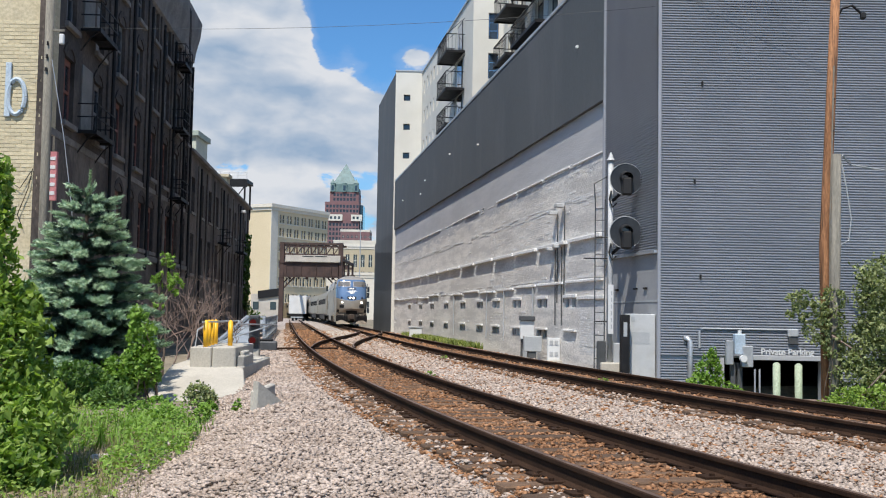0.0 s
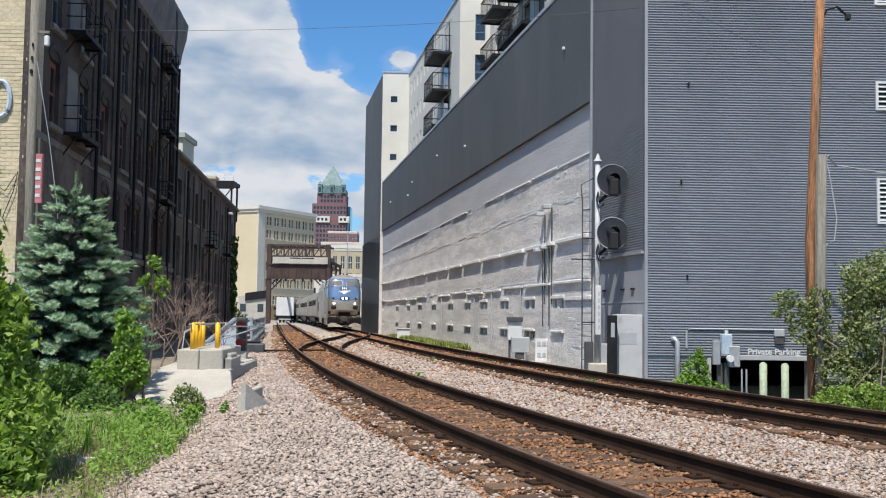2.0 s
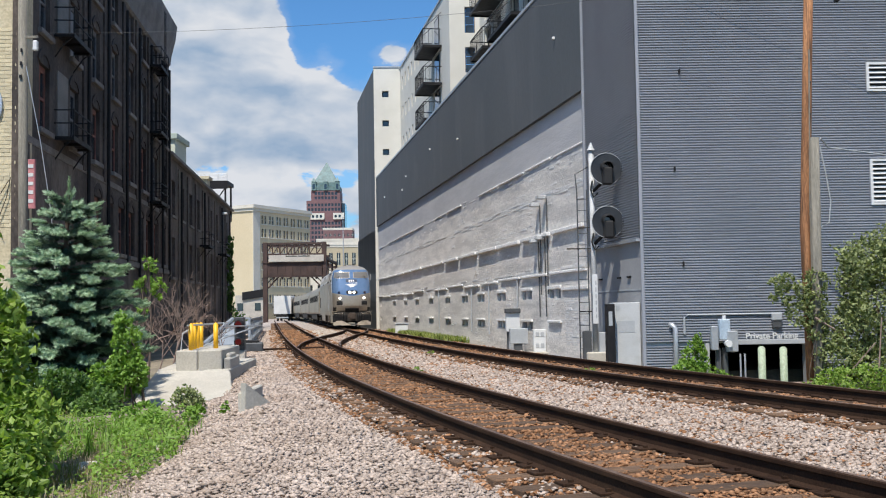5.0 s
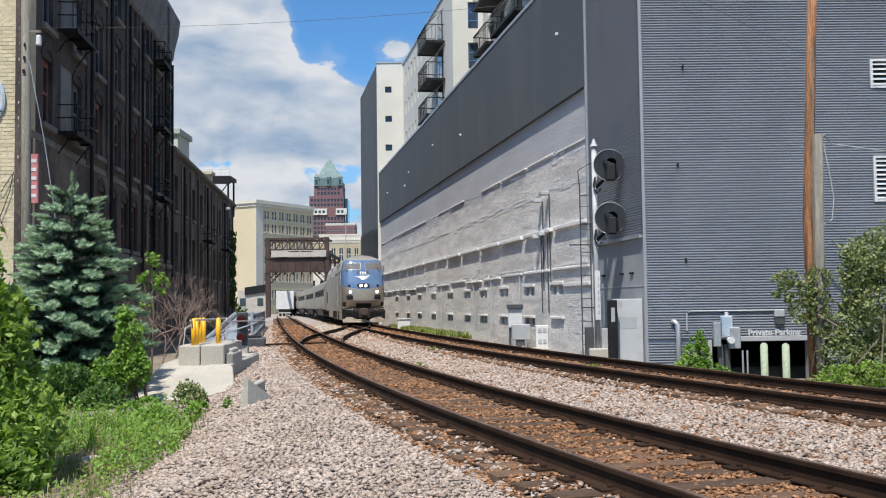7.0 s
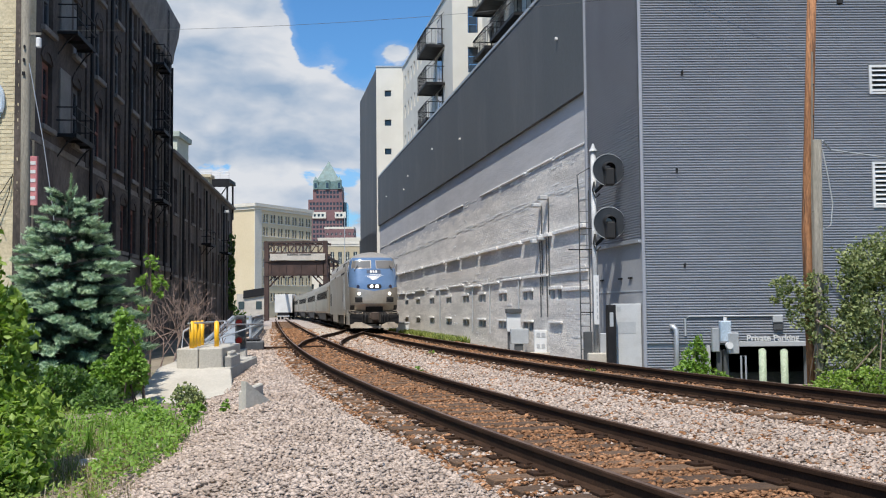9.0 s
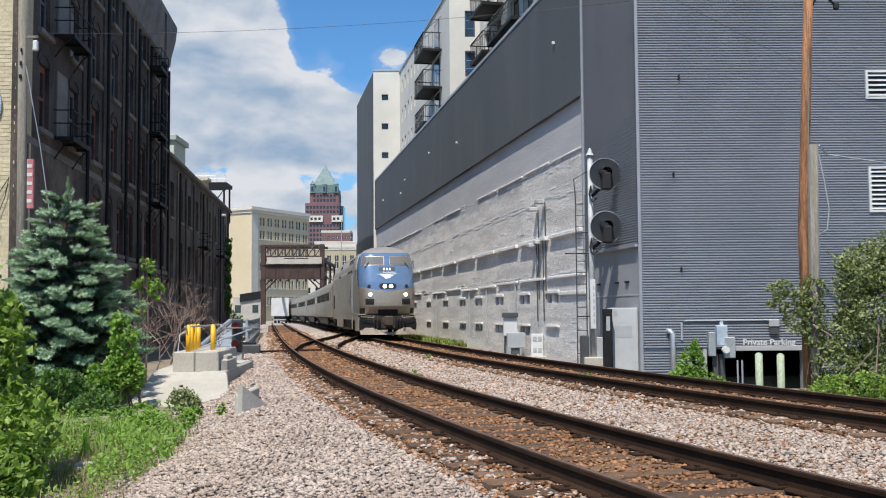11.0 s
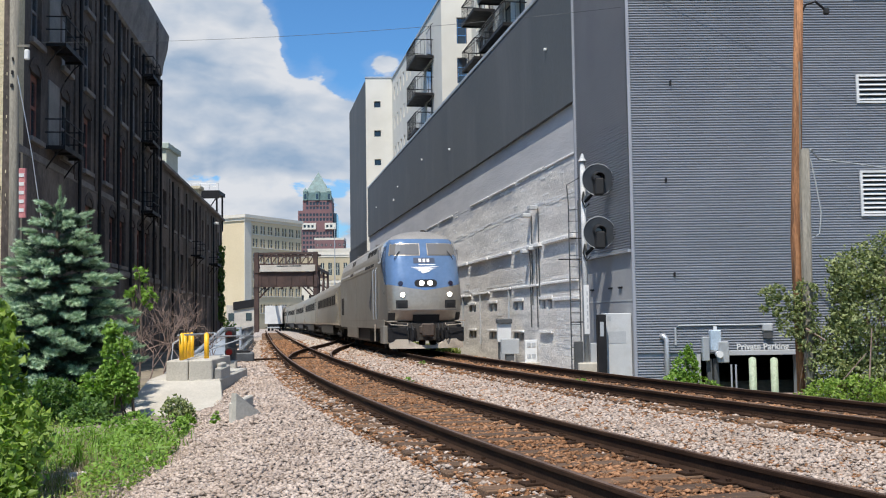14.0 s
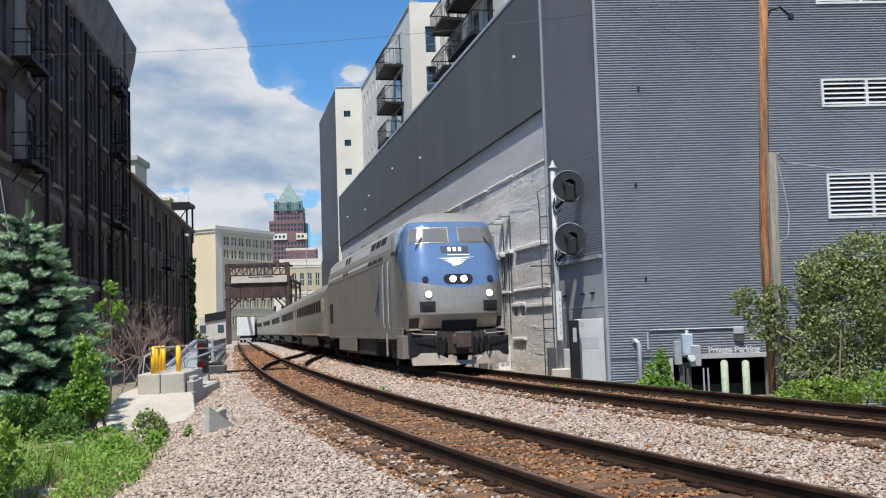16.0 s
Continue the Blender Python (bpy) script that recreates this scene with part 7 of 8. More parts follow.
def build_spruce():
    t = tagged(thing("blue_spruce", pose(-7.66, 22.0, -0.12)), "bushy blue-green spruce tree standing in the weeds", "tree")
    part("trunk", bar([(-0.1, 0, -1.0), (-0.08, 0, 1.0), (0.05, 0, 3.9)], 0.13, 10, 0.03), M["bark"], t)
    rng = random.Random(4)
    tips, inner = [], []
    z = -0.05
    while z < 3.8:
        k = (z + 0.15) / 4.1
        reach = (2.0 * (1 - k) ** 0.66 + 0.05) * min(1.0, 0.62 + 0.32 * max(0, z + 0.15))
        count = max(4, int(13 * (1 - k) + 4))
        a0 = rng.uniform(0, 6.28)
        for i in range(count):
            a = a0 + 6.283 * i / count + rng.uniform(-0.25, 0.25)
            r = reach * rng.uniform(0.72, 1.12)
            zz = z + rng.uniform(-0.12, 0.12)
            base = Vector((0.02 * z, 0, zz))
            d = Vector((math.cos(a), math.sin(a), 0))
            end = base + d * r + Vector((0, 0, -0.16 * r + 0.30 * k))
            tube_pts = [base, base.lerp(end, 0.55) + Vector((0, 0, 0.04)), end + Vector((0, 0, 0.05))]
            if r > 0.35:
                inner.append(tube_pts)
            m = int(9 + r * 29)
            for j in range(m):
                u = 0.30 + 0.72 * (j + rng.random()) / m
                c = base.lerp(end, u)
                side = Vector((-d.y, d.x, 0))
                w = 0.30 * (1.12 - u) * r + 0.05
                c = c + side * rng.uniform(-w, w) + Vector((0, 0, rng.uniform(-0.05, 0.06)))
                tips.append((c, (d * 0.9 + side * rng.uniform(-0.8, 0.8) + Vector((0, 0, rng.uniform(0.0, 0.35)))).normalized(), u))
        z += 0.22 + 0.07 * rng.random()
    tips += [(Vector((0.06, 0, 3.95 + 0.1 * q)), Vector((0.03, 0, 1)).normalized(), 1.0) for q in range(3)]
    for i in range(14):
        tips.append((Vector((0.05 + rng.uniform(-0.06, 0.06), rng.uniform(-0.06, 0.06), 3.45 + i * 0.035)), Vector((rng.uniform(-0.6, 0.6), rng.uniform(-0.6, 0.6), 0.8)).normalized(), 1.0))
    # sprays near the trunk get the needle colour with shade put in
    for name, sel, mat in (("needle_spray", lambda u: u > 0.70, M["spruce"]), ("inner_spray", lambda u: u <= 0.70, M["spruce_shade"])):
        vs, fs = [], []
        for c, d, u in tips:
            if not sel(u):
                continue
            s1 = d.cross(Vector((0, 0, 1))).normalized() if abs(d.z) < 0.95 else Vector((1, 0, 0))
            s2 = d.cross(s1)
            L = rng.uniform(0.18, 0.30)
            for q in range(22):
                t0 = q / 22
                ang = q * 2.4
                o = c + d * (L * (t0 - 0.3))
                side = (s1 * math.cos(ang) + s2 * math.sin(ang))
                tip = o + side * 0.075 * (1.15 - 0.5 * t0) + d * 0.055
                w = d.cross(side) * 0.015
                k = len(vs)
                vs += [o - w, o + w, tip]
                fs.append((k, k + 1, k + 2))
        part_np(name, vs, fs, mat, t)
    bm = bmesh.new()
    for p in inner:
        tube(bm, p, 0.018, 5, False, 0.006)
    tagged(part("inner_branch", bm, M["bark"], t), kind="stuff")
    return t


blue_spruce = build_spruce()


def gz(x, y):
    return ground_z(x, y)


# tall leafy shrub at the edge of the weeds, close to the camera
big_shrub = shrub("tall_shrub", "tall bright green leafy shrub at the edge of the weeds", "shrub",
                  [(-4.68, 11.2, 0.75, 0.46, 0.5, 0.65), (-4.48, 11.0, 0.05, 0.60, 0.5, 0.5), (-4.45, 10.8, -0.30, 0.5, 0.5, 0.42), (-4.95, 11.3, 1.75, 0.30, 0.4, 0.8), (-4.98, 11.4, 2.55, 0.20, 0.3, 0.5),
                   (-4.25, 10.6, -0.42, 0.42, 0.4, 0.28), (-4.6, 11.4, 1.2, 0.22, 0.3, 0.35), (-5.2, 11.5, 0.6, 0.5, 0.5, 0.9), (-5.2, 11.4, -0.2, 0.6, 0.6, 0.6)], 13000, 0.052, M["leaf_mid"], (-4.9, 11.2, -0.7), 9, 0.02)
lime_shrub = shrub("lime_shrub", "lime green young shrub beside the spruce", "shrub",
                   [(-5.98, 20.6, 0.55, 0.34, 0.35, 0.70), (-6.0, 20.8, 0.0, 0.42, 0.4, 0.5), (-5.75, 20.5, 0.10, 0.30, 0.35, 0.4), (-6.35, 20.6, -0.1, 0.5, 0.4, 0.4), (-6.1, 20.5, 1.05, 0.16, 0.2, 0.25)], 3600, 0.05, M["leaf_lime"], (-5.8, 20.7, -0.8), 6, 0.02)
# dark leaf colour chosen here to stand in for the spruce's shadow
under_shrub = shrub("undergrowth", "low undergrowth below the spruce, its shade put into dark leaves", "shrub",
                    [(-7.4, 20.6, -0.45, 0.9, 0.5, 0.35), (-6.5, 20.2, -0.4, 0.6, 0.5, 0.35), (-8.4, 21.0, -0.35, 0.8, 0.6, 0.45), (-6.2, 19.6, -0.5, 0.5, 0.5, 0.35), (-7.0, 20.0, 0.0, 0.5, 0.4, 0.25)], 4600, 0.05, M["leaf"], (-7.2, 20.6, -0.9), 5, 0.015)
ball_bush = shrub("round_bush", "small rounded grey-green bush in the gravel", "shrub",
                  [(-4.32, 18.6, -0.28, 0.30, 0.28, 0.24), (-4.2, 18.6, -0.38, 0.26, 0.25, 0.18)], 1400, 0.032, M["leaf_dull"], (-4.3, 18.6, -0.65), 6, 0.008)
for x, y, r in ((-3.85, 16.9, 0.16), (-3.9, 17.6, 0.14), (-3.4, 17.4, 0.10)):
    shrub("weed_clump", "small green weed clump in the gravel", "weed", [(x, y, -0.42, r, r, 0.16)], 260, 0.035, M["leaf_lime"], (x, y, -0.65), 3, 0.006, group="weeds in the gravel")
yellow_weed = shrub("flowering_weeds", "yellow-green flowering weeds at the gravel edge", "weed",
                    [(-4.75, 17.2, -0.45, 0.45, 0.4, 0.25), (-4.35, 16.4, -0.5, 0.3, 0.3, 0.2)], 1400, 0.032, M["leaf_lime"], (-4.7, 17.1, -0.65), 5, 0.006)


def bare_bush():
    b = tagged(thing("bare_bush"), "tangled bare reddish shrub before the warehouse wall", "shrub")
    rng = random.Random(21)
    bm = bmesh.new()

    def grow(p, d, length, r, depth):
        q = p + d * length
        mid = p.lerp(q, 0.5) + Vector((rng.uniform(-1, 1), rng.uniform(-1, 1), rng.uniform(-0.3, 1))) * length * 0.08
        tube(bm, [p, mid, q], r, 4 if depth < 3 else 5, False, r * 0.6)
        if depth:
            for _ in range(3 if depth > 1 else 4):
                nd = (d + Vector((rng.uniform(-0.9, 0.9), rng.uniform(-0.6, 0.6), rng.uniform(-0.45, 0.6)))).normalized()
                grow(mid.lerp(q, rng.random()), nd, length * rng.uniform(0.55, 0.8), r * 0.6, depth - 1)

    for x, y, h in ((-8.4, 30, 1.1), (-8.0, 30.5, 1.2), (-7.6, 31, 1.15), (-7.2, 31.6, 1.1), (-8.9, 31, 1.3), (-7.9, 32, 1.3), (-6.9, 32.4, 0.95), (-8.2, 29.4, 0.9)):
        grow(Vector((x, y, -0.8)), Vector((rng.uniform(-0.35, 0.35), 0, 1)).normalized(), h * 1.08, 0.028, 4)
    tagged(part("twig_tangle", bm, M["twig"], b), kind="stuff")
    return b


bare_bush()
sapling = shrub("sapling", "thin sapling with fresh green leaves above the bare brush", "tree",
                [(-7.75, 29.0, 2.55, 0.22, 0.25, 0.4), (-7.55, 29.0, 1.95, 0.3, 0.3, 0.35), (-8.0, 29.0, 2.05, 0.25, 0.25, 0.25), (-7.95, 29.0, 1.45, 0.2, 0.2, 0.3)], 620, 0.06, M["leaf_lime"], (-7.9, 29, -0.8), 5, 0.035)
ivy = shrub("wall_ivy", "dark ivy hanging on the far end of the warehouse", "climber", [(-18.9, 99.5, z, 0.35, 0.9, 0.9) for z in (2, 3.2, 4.5, 5.8, 7, 8)], 1500, 0.14, M["leaf"], (-18.9, 99.5, -0.6), 3, 0.05)
far_bush = shrub("far_bush", "green bush at the bridge approach", "shrub", [(-20.5, 108, 0.6, 1.6, 1.2, 1.2), (-19.2, 107, 0.2, 1.0, 1.0, 0.8)], 1300, 0.12, M["leaf_lime"], (-20.3, 108, -0.6), 4, 0.04)
far_tree = shrub("far_tree", "green tree behind the train near the tower block", "tree", [(-13.4, 150, 2.2, 1.0, 1.5, 2.6), (-12.6, 150, 4.2, 0.8, 1.2, 1.6)], 1400, 0.16, M["leaf"], (-13.2, 150, -0.7), 4, 0.09)

# growth before the ribbed wall
corner_bush = shrub("corner_bush", "bright green bush beside the ribbed wall", "shrub",
                    [(7.0, 27.0, -0.15, 0.42, 0.35, 0.5), (6.75, 26.9, -0.55, 0.45, 0.35, 0.4), (7.35, 26.8, -0.65, 0.55, 0.35, 0.3), (7.1, 27.0, 0.2, 0.18, 0.2, 0.35)], 2600, 0.045, M["leaf_lime"], (7.0, 27, -2.0), 5, 0.015)
right_tree = shrub("thicket", "leafy grey-green thicket around the pole", "shrub",
                   [(10.5, 23.5, 1.0, 1.3, 0.9, 1.5), (11.6, 23.0, 1.4, 1.3, 0.9, 1.5), (10.3, 23.8, 2.2, 0.8, 0.6, 0.7), (11.1, 23.5, 2.5, 0.9, 0.6, 0.8), (12.6, 22.6, 1.9, 1.0, 0.8, 1.3),
                    (9.85, 23.6, 0.6, 0.65, 0.5, 1.0), (9.75, 23.6, 1.7, 0.4, 0.4, 0.9), (9.5, 23.6, -0.1, 0.5, 0.5, 0.8), (10.2, 23.2, -0.3, 0.8, 0.5, 0.7)], 24000, 0.048, M["leaf_dull"], (10.6, 23.6, -2.0), 12, 0.035)
low_growth = shrub("bramble", "bright green brambles beneath the thicket", "shrub",
                   [(9.6, 22.6, -0.5, 0.9, 0.5, 0.45), (10.8, 21.8, -0.35, 0.9, 0.5, 0.5), (8.8, 23.2, -0.8, 0.7, 0.4, 0.35), (11.8, 21.4, -0.1, 0.9, 0.5, 0.6), (8.2, 24.2, -1.0, 0.6, 0.4, 0.35), (9.1, 23.3, -0.55, 0.5, 0.4, 0.4)], 6000, 0.045, M["leaf_mid"], (10.2, 22.2, -2.0), 8, 0.012)
pole_vine = shrub("pole_vine", "leafy vine climbing the timber pole", "climber", [(9.0, 23.7, z, 0.36, 0.28, 0.40) for z in (0.7, 1.2, 1.7)] + [(8.45, 23.7, 1.4, 0.60, 0.3, 0.32), (8.25, 23.7, 1.75, 0.38, 0.3, 0.25), (8.6, 23.7, 0.95, 0.40, 0.3, 0.3), (9.15, 23.7, 0.1, 0.28, 0.25, 0.7)], 2600, 0.045, M["leaf_dull"], (9.0, 23.75, -2.0), 3, 0.012)
dead_stems = tagged(thing("dead_stems"), "dead pale branches lying in the brambles", "branch")
for a, b, c in (((8.7, 23.4, -1.2), (9.3, 23.0, -0.45), (9.9, 22.7, 0.35)), ((9.4, 22.6, -1.2), (9.9, 22.6, -0.2), (10.0, 22.6, 0.9)), ((8.9, 23.6, 0.9), (9.5, 23.5, 0.5), (9.9, 23.4, -0.4)), ((8.3, 23.8, -0.6), (9.0, 23.2, -0.55), (9.6, 22.7, -0.9))):
    part("branch", bar([a, b, c], 0.03, 6, 0.012), M["twig"], dead_stems)


# grass and weeds as uncountable growth
def blades(name, label, n, inside, hmin, hmax, mat, width=0.010, zf=gz):
    pts = []
    while len(pts) < n:
        x, y = inside()
        if x is not None:
            pts.append((x, y, zf(x, y)))
    p = np.array(pts)
    n = len(p)
    h = RNG.uniform(hmin, hmax, n)[:, None]
    a = RNG.uniform(0, 2 * np.pi, n)
    d = np.stack([np.cos(a), np.sin(a), np.zeros(n)], 1)
    lean = d * h * RNG.uniform(0.1, 0.7, n)[:, None]
    s = np.stack([-d[:, 1], d[:, 0], d[:, 2]], 1) * width * (0.6 + RNG.random(n)[:, None])
    up = np.array([0, 0, 1.0])
    v = np.stack([p - s, p + s, p + lean * 0.4 + up * h * 0.6 + s * 0.7, p + lean * 0.4 + up * h * 0.6 - s * 0.7, p + lean + up * h], 1).reshape(-1, 3)
    i = np.arange(n)[:, None] * 5
    faces = [tuple(r) for r in (i + [0, 1, 2, 3])] + [tuple(r) for r in (i + [3, 2, 4])]
    return tagged(part_np(name, v, faces, mat), label, "grass", kind="stuff")


GR = random.Random(31)


def weed_patch(name, label, n, y0, y1, w, size, mat, rise=0.10):
    """Low broad-leaved weeds in patches over the verge."""
    pts = []
    while len(pts) < n:
        y = y0 + (y1 - y0) * GR.random()
        x = bed_edge(y) + 0.1 - w * GR.random()
        q = noise.noise((x * 1.3, y * 1.0, 4))
        if q > -0.05 and not (y > 17.3 and x > -6.4):
            pts.append((x, y, ground_z(x, y) + (0.02 + rise * GR.random()) * (0.6 + 1.8 * max(0, q))))
    return tagged(part_np(name, *leaf_mesh(np.array(pts), size, up=1.2), mat), label, "weeds", kind="stuff")


def left_verge(y0=6.5, y1=22, w=3.2):
    y = y0 + (y1 - y0) * GR.random() ** 1.25
    x = bed_edge(y) + 0.25 - w * GR.random() ** 0.8 * (0.6 + y / 22)
    if y > 17.3 and -6.4 < x:
        return None, None
    return (x, y) if noise.noise((x * 0.9, y * 0.9, 7)) > -0.05 or GR.random() < 0.14 else (None, None)


verge_grass = blades("verge_grass", "bright green weedy grass along the gravel edge", 19000, left_verge, 0.02, 0.11, M["grass"], 0.006)
tall_weeds = blades("tall_weeds", "taller green weeds below the shrubs", 3200, lambda: left_verge(13, 24, 4.5), 0.12, 0.42, M["leaf_lime"], 0.010)
verge_weeds = weed_patch("verge_weeds", "low bright green broad-leaved weeds on the verge", 3600, 7.0, 20, 3.0, 0.028, M["leaf_mid"], 0.16)
lime_weeds = weed_patch("lime_weeds", "patches of yellow-green weeds on the verge", 3500, 11, 20, 2.2, 0.032, M["leaf_lime"], 0.30)
dry_grass = blades("dry_stems", "dry straw-coloured stems among the weeds", 5000, lambda: left_verge(7, 19, 2.4), 0.03, 0.22, M["straw"], 0.004)

def dead_spot():
    x, y = GR.gauss(-3.95, 0.38), GR.gauss(14.4, 1.5)
    return (x, y) if 11 < y < 18 else (None, None)


dead_weeds = blades("dead_weeds", "patch of dead brown stalks between the weeds and the gravel", 2200, dead_spot, 0.05, 0.20, M["straw"], 0.004)


def wall_strip():
    y = 46 + 24 * GR.random()
    return far_x(y) + 1.9 + 0.9 * GR.random(), y


wall_grass = blades("wall_grass", "bright green grass strip at the foot of the grey wall", 7000, wall_strip, 0.15, 0.42, M["grass"], 0.03, zf=lambda x, y: -0.36)
leaf_litter = tagged(part_np("leaf_litter", *leaf_mesh(np.array([(bed_edge(y) + 0.3 - 2.2 * RNG.random(), y, ground_z(bed_edge(y) - 0.5, y) + 0.02) for y in RNG.uniform(6.5, 17, 6000)]), 0.034, up=3.0), M["straw"]),
                     "dry brown leaf litter at the gravel edge", "litter", kind="stuff")
for k, (x, y) in enumerate(((3.4, 22.4), (3.55, 22.6), (-0.25, 24.0), (0.1, 33))):
    shrub("weed_clump", "small green weed clump in the gravel", "weed", [(x, y, -0.16, 0.12, 0.12, 0.09)], 90, 0.03, M["leaf_lime"], (x, y, -0.3), 2, 0.005, group="weeds in the gravel")

M["red_rock"] = material("red_brown_rock", (0.30, 0.13, 0.075), (0.42, 0.22, 0.14), 4, 0.9, bump=0.6, fine=20)


def rock(x, y, size, seed, mat, label):
    """A weathered lump of stone half sunk in the verge."""
    bm = bmesh.new()
    bmesh.ops.create_icosphere(bm, subdivisions=3, radius=1.0)
    for v in bm.verts:
        k = 1 + 0.45 * noise.noise(v.co * 1.3 + Vector((seed, 0, 0))) + 0.15 * noise.noise(v.co * 4 + Vector((0, seed, 0)))
        v.co = Vector((v.co.x * size[0] * k, v.co.y * size[1] * k, v.co.z * size[2] * k))
    ob = tagged(part("rock", bm, mat), label, "rock", "rocks in the verge")
    ob.matrix_basis = pose(x, y, ground_z(x, y) + size[2] * 0.45, 0, 0, seed * 37)


rock(-4.62, 11.0, (0.20, 0.13, 0.10), 1, M["red_rock"], "red-brown rock lying in the weeds")
rock(-4.10, 12.6, (0.16, 0.10, 0.06), 2, M["concrete"], "pale flat stone between weeds and gravel")
rock(-3.86, 12.9, (0.11, 0.08, 0.05), 3, M["concrete"], "pale flat stone between weeds and gravel")
rock(-6.45, 17.8, (0.34, 0.16, 0.09), 4, M["concrete"], "pale flat slab under the shrubs")
rock(-3.55, 13.9, (0.12, 0.09, 0.05), 5, M["concrete"], "pale flat stone between weeds and gravel")

# ================= crushed stone =================
def tie_places(fs, y0, y1):
    out, y = [], y0
    while y < y1:
        out.append(y)
        y += 0.53 / math.sqrt(1 + fs(y) ** 2)
    return np.array(out)


NEAR_TIES, FAR_TIES = tie_places(near_s, -4, 130), tie_places(far_s, -4, 130)


def stones(name, label, regions, mat, kind_filter):
    """Angular stones scattered over y-bands (y0, y1, per square metre, size)."""
    rng = np.random.default_rng(17 if name == "ballast_stones" else 18)
    V, F, base = [], [], 0
    octa = np.array([(1, 0, 0), (0, 1, 0), (-1, 0, 0), (0, -1, 0), (0, 0, 0.8), (0, 0, -0.8)], float)
    tri = np.array([(0, 1, 4), (1, 2, 4), (2, 3, 4), (3, 0, 4), (1, 0, 5), (2, 1, 5), (3, 2, 5), (0, 3, 5)])
    for y0, y1, dens, size in regions:
        xa, xb = -14.0, 9.5
        n = int((y1 - y0) * (xb - xa) * dens)
        y = rng.uniform(y0, y1, n)
        x = rng.uniform(xa, xb, n)
        nx = -3.183 - 0.151 * (y - 30) + 0.23 * 14.534 * np.exp(-y / 14.534)
        fx = 1.167 - 0.146 * (y - 30) + 0.371 * 14.277 * np.exp(-y / 14.277)
        be = np.array([bed_edge(v) for v in y])
        keep = (x > be - 0.25) & (x < fx + np.where(y < 30, 1.35, 2.2)) & (np.abs(x) < 0.56 * y + 1.5)
        dn, df = np.abs(x - nx), np.abs(x - fx)
        rusty = (dn < 0.72 + 0.10 * rng.normal(size=n)) | (df < 0.70 + 0.10 * rng.normal(size=n)) | ((dn < 1.5) & (rng.random(n) < 0.62)) | ((df < 1.45) & (rng.random(n) < 0.45))
        rusty |= (x > nx + 1.2) & (x < fx - 1.2) & (rng.random(n) < 0.12)
        rusty |= (x > fx + 1.2) & (rng.random(n) < 0.5)
        keep &= rusty if kind_filter == "rusty" else ~rusty
        onrail = np.minimum(np.abs(dn - 0.7525), np.abs(df - 0.7525)) < 0.085
        keep &= ~onrail
        # tie tops stay mostly bare outside the rails, half covered between them
        for cx, table, a, d, bare in ((nx, NEAR_TIES, -0.151, (0.23, 14.534), 0.88), (fx, FAR_TIES, -0.146, (0.371, 14.277), 0.6)):
            slope = a - d[0] * np.exp(-y / d[1])
            off = (x - cx) / np.sqrt(1 + slope ** 2)
            yc = y + slope * off / np.sqrt(1 + slope ** 2)
            k = np.clip(np.searchsorted(table, yc), 1, len(table) - 1)
            gap = np.minimum(np.abs(table[k] - yc), np.abs(table[k - 1] - yc)) * np.sqrt(1 + slope ** 2)
            chance = np.where(np.abs(off) > 0.75, bare, 0.5)
            keep &= ~((np.abs(off) < 1.30) & (gap < 0.125) & (rng.random(n) < chance))
        # left shoulder: leave tie ends half bare near the rail
        x, y, nx, fx, be, dn, df = (a[keep] for a in (x, y, nx, fx, be, dn, df))
        n = len(x)
        t = (x - be)
        z = BED - 0.038 - 0.35 * np.clip(1 - t / 1.2, 0, 1) + rng.uniform(-0.012, 0.018, n)
        between = (dn < 1.35) | (df < 1.35)
        z = np.where(between, -0.200 + rng.uniform(-0.03, 0.03, n), z)
        mid = (x > nx + 1.4) & (x < fx - 1.4)
        z = np.where(mid, z + 0.02, z)
        s = size * rng.uniform(0.55, 1.25, n)
        sc = np.stack([s * rng.uniform(0.7, 1.25, n), s * rng.uniform(0.6, 1.0, n), s * rng.uniform(0.35, 0.62, n)], 1)
        a, b = rng.uniform(0, 2 * np.pi, n), rng.uniform(-0.6, 0.6, n)
        p = octa[None] * sc[:, None] * rng.uniform(0.75, 1.2, (n, 6, 1))
        ca, sa, cb, sb = np.cos(a)[:, None], np.sin(a)[:, None], np.cos(b)[:, None], np.sin(b)[:, None]
        px, pz = p[..., 0] * cb + p[..., 2] * sb, -p[..., 0] * sb + p[..., 2] * cb
        q = np.stack([px * ca - p[..., 1] * sa + x[:, None], px * sa + p[..., 1] * ca + y[:, None], pz + z[:, None]], -1)
        V.append(q.reshape(-1, 3))
        F.append((tri[None] + (np.arange(n) * 6)[:, None, None] + base).reshape(-1, 3))
        base += n * 6
    v, f = np.concatenate(V), np.concatenate(F)
    me = bpy.data.meshes.new(name)
    me.vertices.add(len(v))
    me.vertices.foreach_set("co", v.ravel())
    me.loops.add(f.size)
    me.loops.foreach_set("vertex_index", f.ravel().astype(np.int32))
    me.polygons.add(len(f))
    me.polygons.foreach_set("loop_start", np.arange(0, f.size, 3, dtype=np.int32))
    me.update(calc_edges=True)
    me.materials.append(mat)
    return tagged(new(name, me), label, "ballast", kind="stuff")


BANDS = [(4.0, 9.0, 950, 0.038), (9.0, 15.0, 640, 0.045), (15.0, 26.0, 330, 0.056), (26.0, 45.0, 110, 0.082), (45.0, 80.0, 30, 0.13)]
stones("ballast_stones", "loose grey and pink crushed stones", BANDS, M["stone"], "pale")
stones("rusty_stones", "rust-stained crushed stones between the rails", BANDS, M["rust_stone"], "rusty")


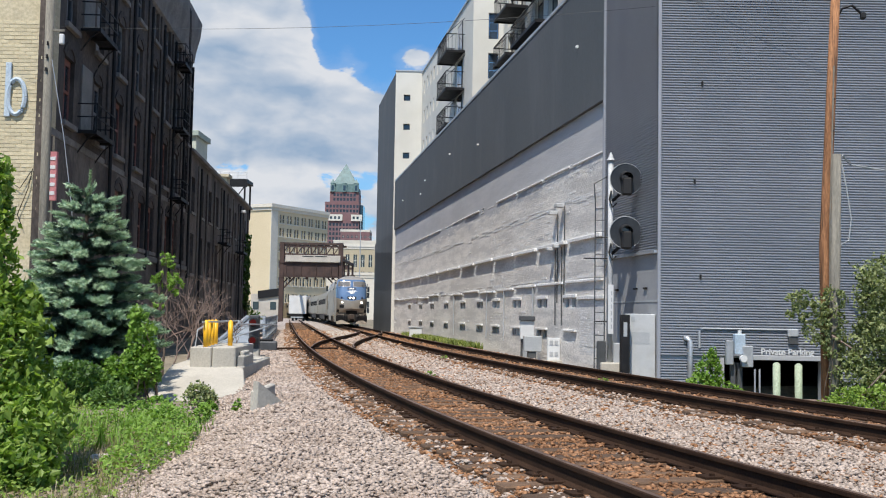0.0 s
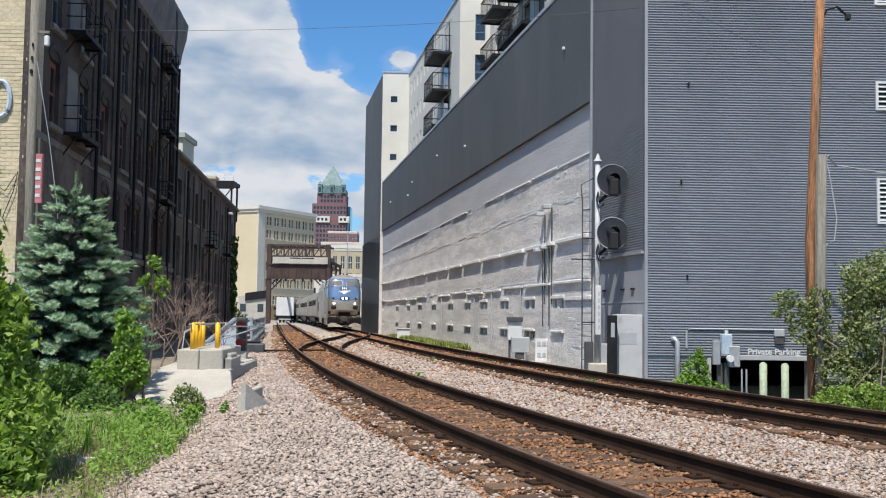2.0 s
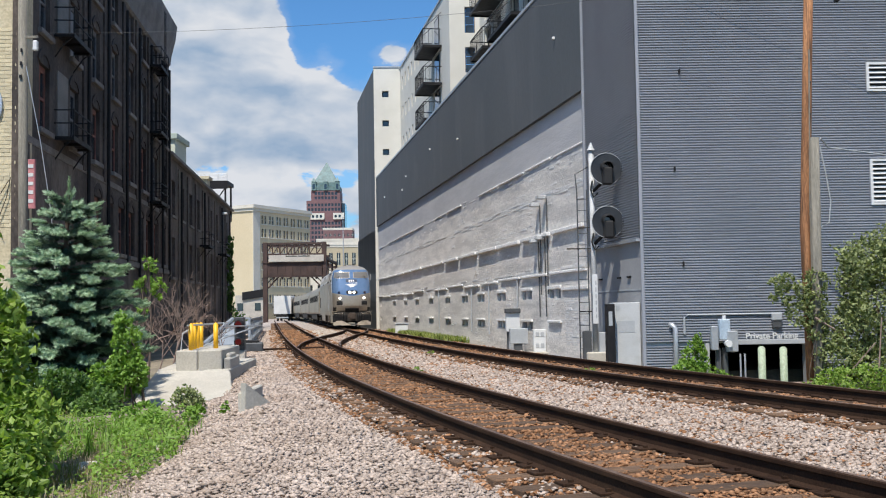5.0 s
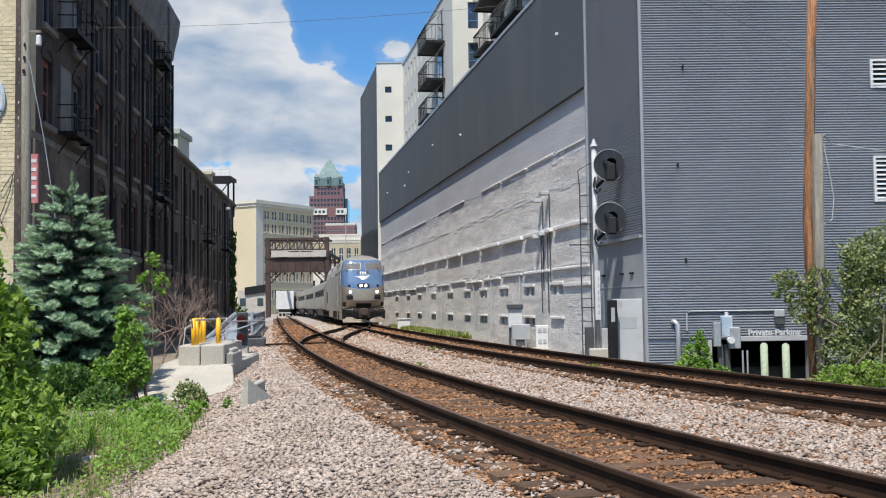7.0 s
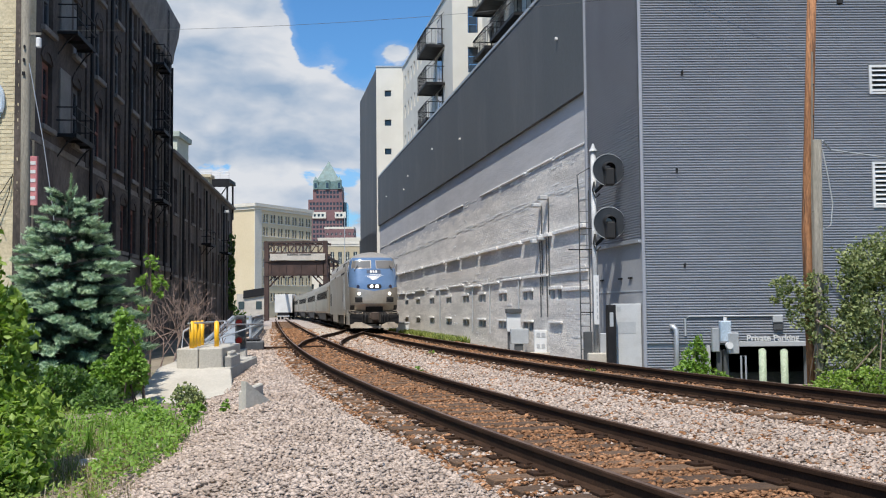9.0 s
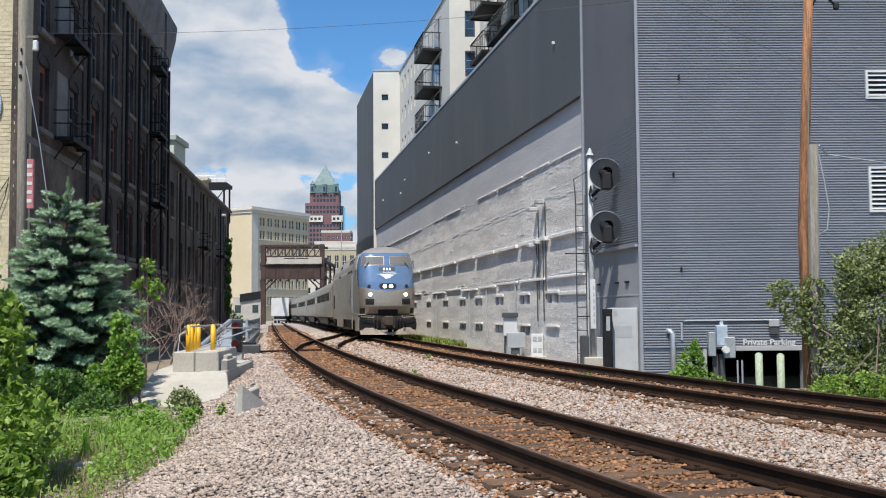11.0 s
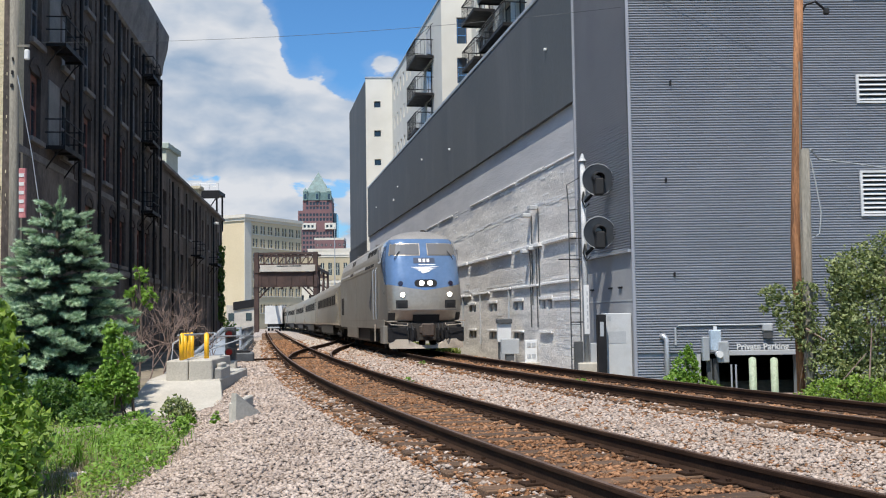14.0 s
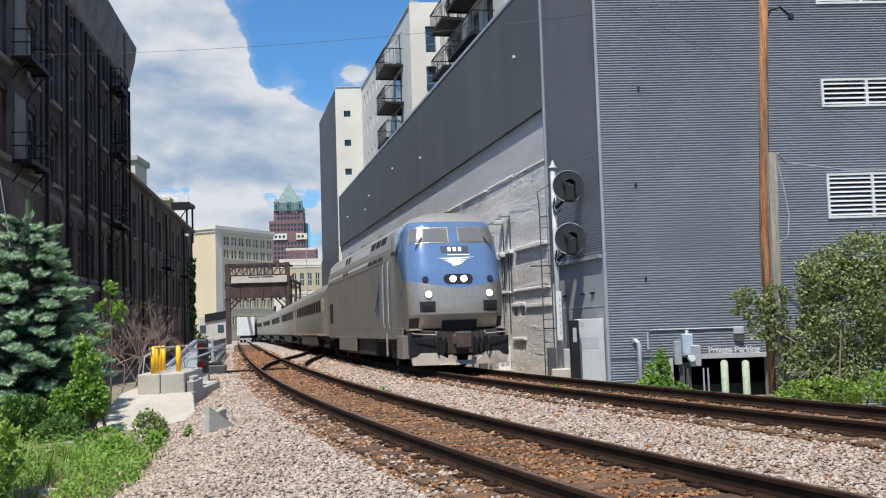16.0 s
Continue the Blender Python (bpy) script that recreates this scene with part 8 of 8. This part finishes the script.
def rusty_strip(fx, fs):
    ys = [-4 + 1.0 * i for i in range(140)]
    v, f = sweep([(fx(y), y, fs(y)) for y in ys], [(-1.15, -0.215), (-0.6, -0.192), (0.6, -0.192), (1.15, -0.215)], closed=False)
    return tagged(part_np("rusty_bed", v, f, M["rust_bed"]), "rust-brown fouled ballast between the rails", "ballast", kind="structure")


rusty_strip(near_x, near_s)
rusty_strip(far_x, far_s)


def motions():
    for car, gap, length in cars:
        walk(car, [(t * 0.5, car_pose(t * 0.5, gap, length)) for t in range(0, 33)])
    for w, x, radius in wheels:
        rows = []
        for k in range(0, 161):
            t = k * 0.1
            turn = (front_y(0) - front_y(t)) * 1.02 / radius
            rows.append((t, pose(x, 0, radius) @ Matrix.Rotation(turn, 4, "Y")))
        walk(w, rows)


motions()
